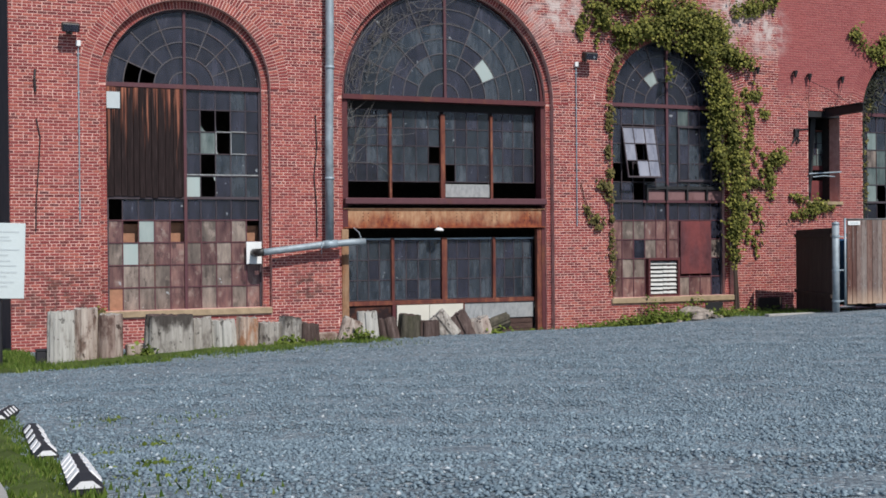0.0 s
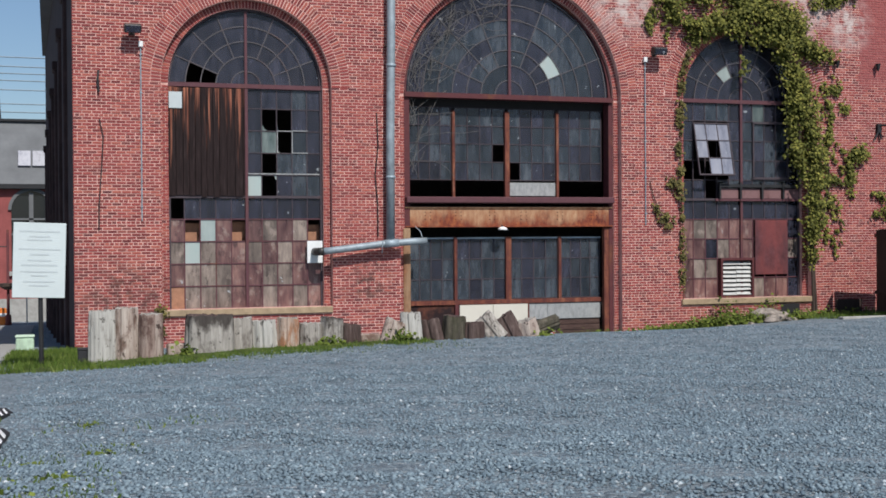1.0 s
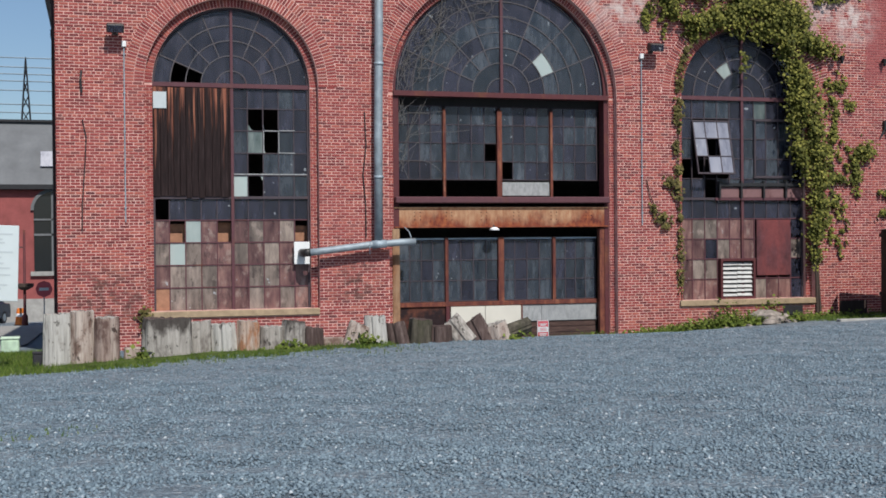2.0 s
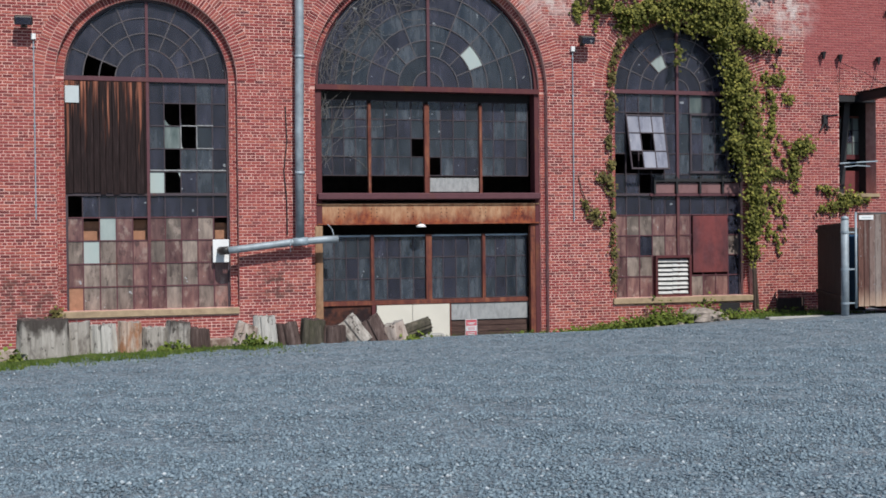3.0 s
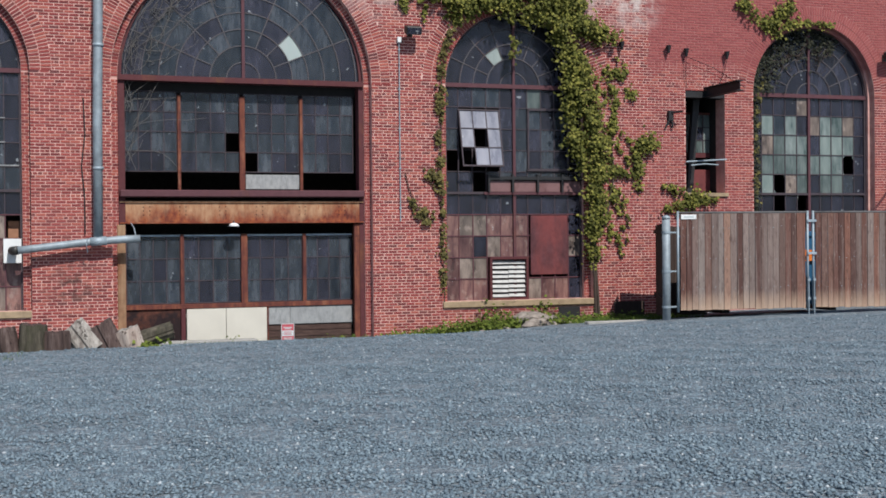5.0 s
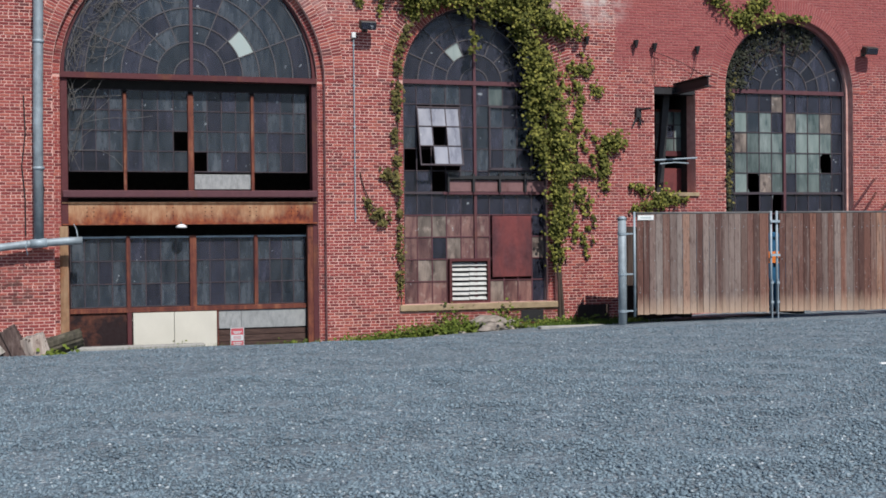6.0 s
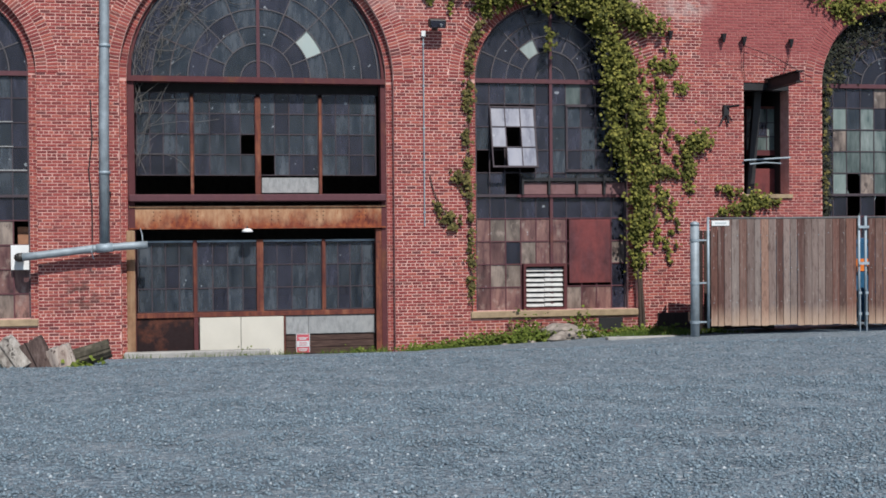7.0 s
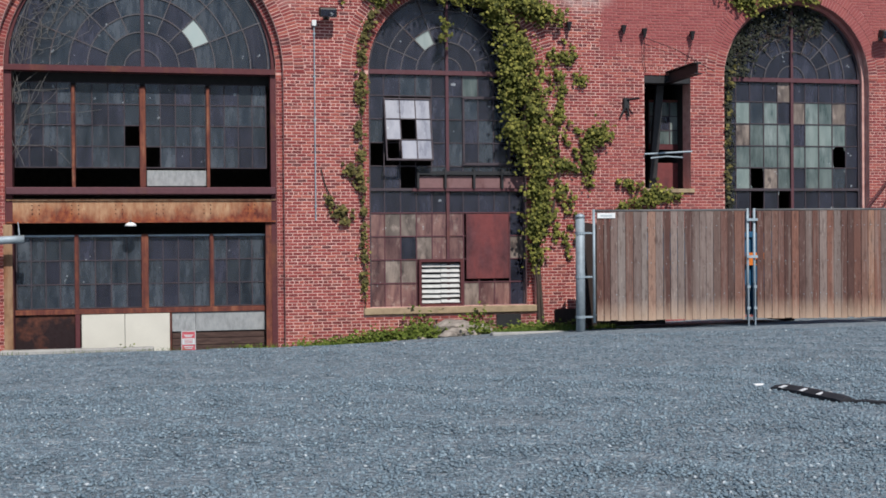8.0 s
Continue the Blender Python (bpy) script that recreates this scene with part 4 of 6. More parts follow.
def sash_band(x_edges, z0, ph, rows, holes, tag):
    """A band of four steel sashes, four panes wide each."""
    for s, (xa, xb) in enumerate(zip(x_edges, x_edges[1:])):
        xa, xb = xa + 0.05, xb - 0.05
        pw = (xb - xa) / 4
        grid_bars(big, [xa + pw * k for k in range(0, 5)], [z0 + ph * k for k in range(0, rows + 1)], SASH, xa, xb, z0, z0 + ph * rows, 0.02)
        for c in range(4):
            for r in range(rows):
                if (s, c, r) in holes:
                    continue
                material = chance([(GLASS, 2), (GLASS_BLUE, 4)])
                pane_of(big, ("sash", tag, s), flat_pane(pw - 0.006, ph - 0.006), material, (xa + pw * (c + 0.5), SASH, z0 + ph * (r + 0.5)), 0.4)


TOP_EDGES = [9.42, 10.66, 12.10, 13.49, 14.80]
LOW_EDGES = [9.42, 10.70, 12.12, 13.54, 14.74]
sash_band(TOP_EDGES, 2.62, 0.455, 4, {(1, 3, 1), (2, 0, 0)}, "top")
sash_band(LOW_EDGES, -0.40, 0.51, 3, set(), "low")
for x, w, mat in ((10.66, 0.07, RUST_ORANGE), (12.10, 0.13, RUST_ORANGE), (13.49, 0.07, RUST_ORANGE)):
    part("mullion", MB().slab(x - w / 2, x + w / 2, SASH - 0.09, SASH + 0.03, 2.18, 4.36, 0.008), mat, big, "rust-orange mullion")
for x, w, mat in ((10.70, 0.08, RUST_ORANGE), (12.12, 0.15, RUST_ORANGE), (13.54, 0.08, RUST_ORANGE)):
    part("mullion", MB().slab(x - w / 2, x + w / 2, SASH - 0.09, SASH + 0.03, -0.44, 1.18, 0.008), mat, big)
part("sash_rail", MB().slab(9.43, 14.72, SASH - 0.11, SASH + 0.04, -0.53, -0.42, 0.008), RUST_ORANGE, big)
part("head_rail", MB().box(9.43, 14.72, SASH - 0.03, SASH + 0.03, 1.13, 1.17), GALV_DULL, big)
part("patch_panel", MB().slab(12.18, 13.44, SASH - 0.04, SASH - 0.01, 2.22, 2.56, 0.005), GREY_BOARD, big, "whitewashed board patch")
part("low_post", MB().slab(10.66, 10.76, SASH - 0.12, SASH + 0.0, -1.4, -0.53, 0.008), STEEL_RED, big)
part("rust_sheet", MB().slab(9.43, 10.655, SASH - 0.06, SASH - 0.03, -1.33, -0.535, 0.008), RUST_DARK, big, "dark rusty sheet steel panel")
for a, b in ((10.79, 11.68), (11.69, 12.63)):
    part("cream_panel", MB().slab(a, b, SASH - 0.10, SASH - 0.07, -1.50, -0.54, 0.004), CREAM, big, "clean cream-painted plywood panel")
part("panel_edge", MB().box(12.635, 12.67, SASH - 0.11, SASH - 0.05, -1.5, -0.535), RUST_ORANGE, big)
for a, b in ((12.68, 13.18), (13.185, 14.69)):
    part("grey_panel", MB().slab(a, b, SASH - 0.075, SASH - 0.045, -0.95, -0.535, 0.006), GREY_BOARD, big, "whitewashed plank panel")
for r in range(3):
    part("rotten_plank", MB().slab(12.68, 14.69, SASH - 0.06 + 0.01 * r, SASH - 0.02 + 0.01 * r, -1.40 + 0.148 * r, -1.26 + 0.148 * r, 0.008), ROT_WOOD, big)
part("door_step", MB().slab(9.2, 12.3, FACE - 0.25, FACE + 0.05, -1.6, -1.22, 0.02), CONCRETE, big, "grey concrete threshold")

# ---- the square loading door and its hoist beam ----
door = thing("door_1", "open upper loading door with dark interior and hoist beam", "doorway", kind="structure")
# faces round the opening; the room's darkness is painted on in near black
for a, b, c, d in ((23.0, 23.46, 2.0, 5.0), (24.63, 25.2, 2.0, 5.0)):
    part("room_side", MB().box(a, b, 28.92, 31.0, c, d), SHADE_BLACK, door)
part("room_top", MB().box(23.0, 25.2, 28.92, 31.0, 4.85, 5.0), SHADE_BLACK, door)
part("room_back", MB().box(23.0, 25.2, 30.9, 31.0, 2.13, 4.85), SHADE_BLACK, door)
part("room_floor", MB().box(23.0, 25.2, 28.92, 31.0, 2.0, 2.13), SHADE_BLACK, door)
inside = new("inner_window")
inside.parent = door
iy = 29.25
part("inner_panel", MB().slab(23.9, 24.72, iy - 0.02, iy + 0.02, 2.14, 2.80, 0.01), RED_SHEET, inside, "red sheet below the inner window")
part("inner_rail", MB().box(23.9, 24.72, iy - 0.03, iy + 0.03, 3.12, 3.25).box(23.9, 24.72, iy - 0.03, iy + 0.03, 4.26, 4.32), STEEL_RED, inside)
for c in range(3):
    for r in range(3):
        mat = GLASS if (c, r) == (1, 1) else GLASS_GREEN
        pane_of(inside, ("inner",), flat_pane(0.25, 0.33), mat, (24.03 + 0.265 * c, iy, 3.42 + 0.335 * r))
mb = MB()
for x in (23.90, 24.162, 24.428, 24.69):
    mb.box(x - 0.012, x + 0.012, iy - 0.02, iy + 0.02, 3.25, 4.26)
for zz in (3.585, 3.92):
    mb.box(23.91, 24.69, iy - 0.02, iy + 0.018, zz - 0.01, zz + 0.01)
part("inner_bars", mb, MUNTIN, inside)
m = pose(23.86, 29.0, 2.2, 0, 5)
part("leaning_prop", MB().box(-0.09, 0.09, -0.06, 0.06, -0.05, 2.6, m), BLACK_IRON, door)
part("guard_rail", MB().tube([(23.44, 28.40, 2.95), (24.63, 28.40, 3.02)], 0.022).tube([(23.6, 28.42, 2.86), (24.0, 28.42, 2.90), (24.4, 28.42, 2.88)], 0.018), GALV_DULL, door)
part("door_sill", MB().slab(23.40, 24.70, FACE - 0.05, 28.9, 2.05, 2.148, 0.01), SANDSTONE, door)
hoist = MB().box(24.00, 24.18, 26.85, 29.8, 4.86, 4.885).box(24.00, 24.18, 26.85, 29.8, 4.62, 4.645).box(24.08, 24.10, 26.86, 29.8, 4.645, 4.86)
part("hoist_beam", hoist, BLACK_IRON, door, "dark steel hoist beam jutting out")
part("door_head", MB().box(23.46, 24.63, FACE + 0.02, FACE + 0.3, 4.62, 4.80), BLACK_IRON, door)
door2 = thing("door_2", "dark upper opening with stair rails", "doorway", kind="structure")
part("dark_leaf", MB().box(30.6, 31.8, 28.92, 29.0, 2.6, 4.4), DARK_INSIDE, door2)

# stair struts leaning against the wall behind the gate
for a, b in (((28.9, 28.2, 1.5), (29.75, 28.2, 2.5)), ((29.35, 28.2, 1.5), (29.8, 28.2, 2.15)), ((29.8, 28.1, 1.6), (30.8, 28.1, 2.7))):
    solid("stair_strut", MB().tube([(a[0] - 1.9, a[1], gz(27, 28.2)), a, b], 0.03, 8), STEEL_RED, "dull red steel strut leaning on the brick wall", "strut", "struts by the wall")

# ---- pipes, lamps and wires on the front ----
pipe = thing("steam_pipe", "galvanised steel pipe running down and along the brick wall", "pipe")
part("riser", MB().tube([(8.83, 28.26, 1.12), (8.84, 28.26, 3.6), (8.88, 28.26, 6.2), (8.90, 28.26, 9.7)], 0.105, 16), GALVANISED, pipe, smooth=True)
part("cross_pipe", MB().tube([(7.16, 28.16, 0.86), (7.5, 28.17, 0.895), (8.6, 28.2, 1.02), (9.35, 28.2, 1.075), (9.72, 28.2, 1.09)], 0.085, 14), GALVANISED, pipe, smooth=True)
part("elbow", MB().tube([(7.17, 28.16, 0.86), (7.10, 28.22, 0.855), (7.05, 28.40, 0.85), (7.04, 28.70, 0.85)], 0.095, 14), DARK_BRONZE, pipe, "black elbow into the window", smooth=True)
for zz in (2.6, 5.3):
    part("collar", MB().tube([(8.845 + 0.01 * (zz - 2.6), 28.26, zz), (8.845 + 0.01 * (zz - 2.6), 28.26, zz + 0.07)], 0.118, 16), GALV_DULL, pipe, smooth=True)
part("tee_collar", MB().tube([(8.66, 28.2, 1.025), (9.0, 28.2, 1.05)], 0.10, 14), GALV_DULL, pipe, smooth=True)
part("strap", MB().tube([(8.60, 28.09, 1.10), (8.57, 28.08, 0.95), (8.6, 28.2, 0.80)], 0.012, 6), GALV_DULL, pipe)
for zz in (2.2, 5.8):
    part("wall_bracket", MB().box(8.74, 8.96, 28.26, 28.46, zz, zz + 0.04), DARK_BRONZE, pipe)
part("hanger_wire", MB().tube([(9.62, 28.2, 1.17), (9.60, 28.3, 1.32), (9.55, 28.58, 1.44)], 0.012, 6), GALV_DULL, pipe)
solid("blanking_sheet", MB().slab(6.86, 7.23, 28.62, 28.65, 0.58, 1.11, 0.004), WHITE_PAINT, "white sheet patched round a pipe hole in the window", "panel")


def floodlight(x, z, label):
    lamp = thing("floodlight", label, "lamp", "floodlights on the brick front", (x, FACE, z))
    m = pose(0, -0.30, 0.02, 18)
    part("housing", MB().slab(-0.19, 0.19, -0.11, 0.12, -0.10, 0.09, 0.02, m), DARK_BRONZE, lamp)
    part("lens", MB().box(-0.16, 0.16, -0.118, -0.111, -0.08, 0.07, m), GLASS, lamp, "dull glass lens")
    part("bracket", MB().box(-0.03, 0.03, -0.24, 0.0, -0.03, 0.02), DARK_BRONZE, lamp)
    part("wall_plate", MB().slab(-0.07, 0.07, -0.03, 0.0, -0.09, 0.09, 0.006), DARK_BRONZE, lamp)
    return lamp


floodlight(2.81, 5.92, "dark bronze floodlight on the brick wall by the boarded window")
floodlight(16.05, 5.95, "dark bronze floodlight on the brick wall beside the ivy")
floodlight(29.60, 5.85, "dark bronze floodlight beyond the window behind the gate")


def conduit(x, z0, z1, label, bends=0.0):
    c = thing("conduit", label, "conduit", "lamp conduits")
    pts = [(x + bends * math.sin(z0 + k), FACE - 0.025, z1 + (z0 - z1) * k / 6) for k in range(7)]
    part("tube", MB().tube(pts, 0.014, 6), GALV_DULL, c)
    part("junction_box", MB().slab(x - 0.05, x + 0.05, FACE - 0.08, FACE - 0.003, z1 - 0.02, z1 + 0.11, 0.006), WHITE_PAINT, c, "small white junction box")
    for k in range(5):
        zz = z0 + 0.3 + (z1 - z0 - 0.5) * k / 4
        part("clip", MB().box(x - 0.025, x + 0.025, FACE - 0.042, FACE - 0.004, zz, zz + 0.03), GALV_DULL, c)


conduit(3.00, 1.6, 5.58, "thin grey conduit below the floodlight")
conduit(15.78, 1.45, 5.72, "thin grey conduit on the brick pier")
hook = thing("wall_hook", "rusted iron hook in the brick wall", "hook")
part("shank", MB().tube([(2.07, FACE - 0.03, 5.0), (2.05, FACE - 0.06, 4.8), (2.07, FACE - 0.05, 4.5)], 0.025, 6), BLACK_IRON, hook)
part("pin", MB().tube([(2.06, FACE + 0.01, 4.8), (2.06, FACE - 0.06, 4.8)], 0.02, 6), BLACK_IRON, hook)
solid("hanging_cable", MB().tube([(2.08, FACE - 0.02, 3.9), (2.16, FACE - 0.04, 3.5), (2.12, FACE - 0.03, 2.8), (2.06, FACE - 0.03, 2.0), (2.05, FACE - 0.03, 1.4)], 0.013, 6), BLACK_IRON, "dark loose cable hanging on the brick wall", "cable")
solid("pier_cable", MB().tube([(8.55, FACE - 0.02, 4.2), (8.58, FACE - 0.03, 3.4), (8.50, FACE - 0.03, 2.7), (8.56, FACE - 0.03, 2.0), (8.56, FACE - 0.05, 1.2)], 0.014, 6), BLACK_IRON, "dark cable running down beside the pipe", "cable")
for x, z in ((22.92, 5.81), (23.43, 5.75), (24.62, 5.72), (21.6, 5.85)):
    ins = thing("wire_bracket", "small dark iron bracket with insulator on the wall", "bracket", "wire brackets")
    part("arm", MB().tube([(x, FACE, z + 0.05), (x, FACE - 0.16, z + 0.08)], 0.03, 6), BLACK_IRON, ins)
    part("insulator", MB().tube([(x, FACE - 0.13, z + 0.10), (x, FACE - 0.13, z), (x, FACE - 0.13, z - 0.10)], 0.05, 8, [0.075, 0.05, 0.025]), BLACK_IRON, ins)
solid("sagging_wires", MB().tube([(23.43, FACE - 0.12, 5.65), (23.44, FACE - 0.06, 5.1), (23.5, FACE - 0.03, 4.85)], 0.008, 4).tube([(24.62, FACE - 0.12, 5.6), (24.52, FACE - 0.1, 5.2), (24.4, FACE - 0.05, 4.9)], 0.008, 4).tube([(23.43, FACE - 0.1, 5.65), (24.2, FACE - 0.1, 5.4), (25.2, FACE - 0.08, 4.9)], 0.008, 4), BLACK_IRON, "thin dark wires sagging over the loading door", "wires")
arm = thing("camera_bracket", "dark iron bracket arm with two drooping prongs", "bracket")
part("plate", MB().slab(22.93, 23.07, FACE - 0.1, FACE - 0.002, 4.0, 4.25, 0.01), BLACK_IRON, arm)
part("arm", MB().tube([(23.0, FACE - 0.08, 4.2), (23.22, FACE - 0.3, 4.22)], 0.03, 6), BLACK_IRON, arm)
for dx in (-0.14, 0.06):
    part("prong", MB().tube([(23.0, FACE - 0.08, 4.1), (23.0 + dx, FACE - 0.06, 3.82)], 0.028, 6), BLACK_IRON, arm)
shade = thing("door_lamp", "small white enamel lamp under the rusty beam", "lamp")
part("shade", MB().tube([(11.84, 28.56, 1.43), (11.84, 28.56, 1.40), (11.84, 28.56, 1.35)], 0.1, 14, [0.05, 0.10, 0.135]), WHITE_PAINT, shade, smooth=True)
part("stem", MB().tube([(11.84, 28.63, 1.44), (11.84, 28.60, 1.47), (11.84, 28.56, 1.42)], 0.018, 6), BLACK_IRON, shade)
solid("paper_notice", MB().box(3.64, 3.94, GLAZE - 0.105, GLAZE - 0.098, 4.22, 4.60), SIGN_INK, "blank white paper notice on the dark boards", "notice")

# ---- gate, posts and side fence ----
GA, GB = Vector((20.42, 23.42)), Vector((23.36, 23.03))
gate_way = (GB - GA).normalized()
gate_turn = math.degrees(math.atan2(gate_way.y, gate_way.x))


def gate(at, length, label, low=-0.55, high=1.53):
    g = thing("wooden_gate", label, "gate", "yard gates", (at.x, at.y, 0))
    g.rotation_euler = (0, 0, radians(gate_turn))
    x = 0.05
    while x < length - 0.08:
        w = rng.choice((0.125, 0.135, 0.14, 0.15))
        w = min(w, length - 0.05 - x)
        dz = rng.uniform(-0.012, 0.012)
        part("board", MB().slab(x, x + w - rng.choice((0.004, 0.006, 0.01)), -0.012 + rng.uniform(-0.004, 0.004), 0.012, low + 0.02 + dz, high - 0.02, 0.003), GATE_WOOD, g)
        x += w
    for a, b, c, d in ((0, 0, low, high + 0.04), (length, length, low, high + 0.04)):
        part("frame_post", MB().tube([(a, 0.01, low - 0.02), (a, 0.01, high + 0.03)], 0.026, 10), GALV_DULL, g, smooth=True)
    part("top_rail", MB().tube([(0, 0.01, high), (length, 0.01, high)], 0.022, 8), RAIL_GREY, g, smooth=True)
    part("bottom_rail", MB().tube([(0, 0.05, low + 0.12), (length, 0.05, low + 0.12)], 0.024, 8), GALV_DULL, g, smooth=True)
    for zz in (-0.1, 0.5, 1.1):
        part("back_rail", MB().box(0.03, length - 0.03, 0.014, 0.05, zz, zz + 0.09), SIDE_WOOD, g)
    for zz in (-0.06, 0.55, 1.22):
        nails = MB()
        nx = 0.1
        while nx < length - 0.1:
            nails.disc((nx, -0.017, zz + rng.uniform(-0.03, 0.03)), (0, -1, 0), 0.009, 0.004, 6)
            nx += rng.uniform(0.10, 0.32)
        part("nail_heads", nails, GALV_DULL, g, kind="stuff")
    return g


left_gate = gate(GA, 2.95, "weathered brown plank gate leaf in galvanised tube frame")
part("gate_sign", MB().slab(0.06, 0.40, -0.030, -0.022, 1.39, 1.49, 0.003), WHITE_PAINT, left_gate, "small white plate")
part("sign_bar", MB().box(0.12, 0.34, -0.033, -0.0305, 1.425, 1.455), SIGN_INK, left_gate)
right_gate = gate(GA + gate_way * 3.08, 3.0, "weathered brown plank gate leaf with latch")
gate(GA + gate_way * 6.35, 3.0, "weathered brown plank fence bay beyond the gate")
for leaf, xx in ((left_gate, 2.95), (right_gate, 0.0)):
    part("drop_bolt", MB().tube([(xx, -0.04, -0.68), (xx, -0.04, 0.15)], 0.014, 6).box(xx - 0.03, xx + 0.03, -0.06, -0.02, -0.35, -0.3).box(xx - 0.03, xx + 0.03, -0.06, -0.02, 0.05, 0.1), GALV_DULL, leaf)
for zz in (0.62, 1.32):
    part("latch", MB().box(-0.16, 0.05, -0.05, -0.02, zz, zz + 0.05), GALV_DULL, right_gate)
for x, y in ((20.16, 23.46), (26.70, 22.62)):
    post = thing("gate_post", "thick galvanised steel gate post with domed cap", "post", "gate posts", (x, y, gz(x, y)))
    h = 1.40 - gz(x, y)
    part("shaft", MB().tube([(0, 0, -0.3), (0, 0, h)], 0.085, 16), GALVANISED, post, smooth=True)
    part("cap", MB().tube([(0, 0, h), (0, 0, h + 0.05), (0, 0, h + 0.08)], 0.09, 16, [0.095, 0.085, 0.03]), GALVANISED, post, smooth=True)
    for zz in (0.25, 1.0, 1.82):
        part("hinge_band", MB().tube([(0, 0, zz), (0, 0, zz + 0.05)], 0.096, 14).box(0.06, 0.28, -0.02, 0.02, zz + 0.01, zz + 0.04), GALV_DULL, post)
fence = thing("side_fence", "dark brown board fence returning to the brick wall", "fence")
p0, p1 = Vector((20.28, 23.70)), Vector((21.76, 26.90))
run = p1 - p0
for k in range(24):
    a = p0 + run * (k / 24)
    m = pose(a.x, a.y, 0, 0, 0, math.degrees(math.atan2(run.y, run.x)))
    part("board", MB().slab(0, run.length / 24 - 0.006, -0.012, 0.012, gz(a.x, a.y) + 0.03, 1.33 - 0.0015 * k, 0.003, m), SIDE_WOOD, fence)
m = pose(p0.x, p0.y, 0, 0, 0, math.degrees(math.atan2(run.y, run.x)))
for zz in (-0.4, 1.1):
    part("rail", MB().box(0, run.length, 0.014, 0.06, zz, zz + 0.09, m), SIDE_WOOD, fence)
# unseen panel added so that its shadow falls on the foot of the wall
rear = thing("shadow_fence", "unseen brown board panel added behind the skip to cast shadow", "fence")
for k in range(9):
    part("board", MB().slab(21.80 + 0.15 * k, 21.943 + 0.15 * k, 26.90, 26.925, gz(22, 26.9), 1.30 - 0.012 * k, 0.003), SIDE_WOOD, rear)
part("rail", MB().box(21.8, 23.15, 26.926, 26.97, 1.0, 1.09), SIDE_WOOD, rear)
solid("edging_slab", MB().slab(18.6, 20.05, 24.02, 24.20, gz(19.4, 24.1) - 0.08, gz(19.4, 24.1) + 0.035, 0.015), CONCRETE, "pale concrete edging slab sunk in the gravel", "edging")
skip = thing("blue_skip", "blue painted steel waste skip behind the gate", "skip", at=(21.75, 24.3, -0.70))
part("tub", MB().slab(0, 3.6, 0, 1.6, 0.15, 1.75, 0.04), BLUE_PAINT, skip)
part("rim", MB().slab(-0.05, 3.65, -0.05, 0.03, 1.70, 1.82, 0.01), BLUE_PAINT, skip)
for xx in (0.05, 1.2, 2.3, 3.3):
    part("rib", MB().slab(xx, xx + 0.1, -0.07, 0.02, 0.15, 1.7, 0.01), BLUE_PAINT, skip)
part("label", MB().box(2.15, 2.6, -0.085, -0.072, 1.15, 1.4), ORANGE_PAINT, skip, "orange label")
for xx in (0.3, 3.1):
    part("foot", MB().box(xx, xx + 0.2, 0.1, 1.5, 0, 0.16), BLACK_IRON, skip)
solid("low_board", MB().slab(20.95, 21.75, 27.5, 27.56, -0.95, -0.55, 0.01, ), SIDE_WOOD, "dark board leaning low by the wall", "board")

# ---- row of log stumps ----
def log(at, radius, height, material, label, lean=(0, 0, 0), flat=1.0, seed=0):
    r = random.Random(seed)
    t = thing("log_stump", label, "log", "row of log stumps", at)
    t.rotation_euler = [radians(a) for a in lean]
    sides, rings = 32, 7
    wob = [1 + 0.05 * math.sin(3 * a + seed) + 0.03 * math.sin(7 * a + 2 * seed) + r.uniform(-0.035, 0.035) - (0.13 if r.random() < 0.10 else 0) for a in [2 * math.pi * s / sides for s in range(sides)]]
    mb = MB()
    tilt = r.uniform(-0.015, 0.015)
    for k in range(rings + 1):
        u = k / rings
        grow = 1.06 - 0.07 * u if u < 0.93 else 0.97
        for s in range(sides):
            a = 2 * math.pi * s / sides
            rr = radius * wob[s] * grow * (1 + r.uniform(-0.012, 0.012))
            z = height * u + (tilt * math.cos(a) + r.uniform(-0.022, 0.015) if k == rings else 0) - 0.06
            mb.v.append((rr * math.cos(a), rr * flat * math.sin(a), z))
    for k in range(rings):
        for s in range(sides):
            q = (s + 1) % sides
            mb.f.append((k * sides + s, k * sides + q, (k + 1) * sides + q, (k + 1) * sides + s))
    mb.f.append(tuple(range(sides))[::-1])
    part("trunk", mb, material, t)
    cap, k = MB(), rings * sides
    cap.v = [mb.v[k + s] for s in range(sides)] + [(p[0] * 0.5, p[1] * 0.5, p[2] - 0.006) for p in mb.v[k:k + sides]] + [(0, 0, height - 0.07)]
    cap.f = [(s, (s + 1) % sides, sides + (s + 1) % sides, sides + s) for s in range(sides)] + [(sides + s, sides + (s + 1) % sides, 2 * sides) for s in range(sides)]
    part("cut_end", cap, STUMP_DARK if material in (STUMP_ROT, STUMP_DARK, STUMP_MOSS) else STUMP_GREY, t, "checked sawn end")
    return t


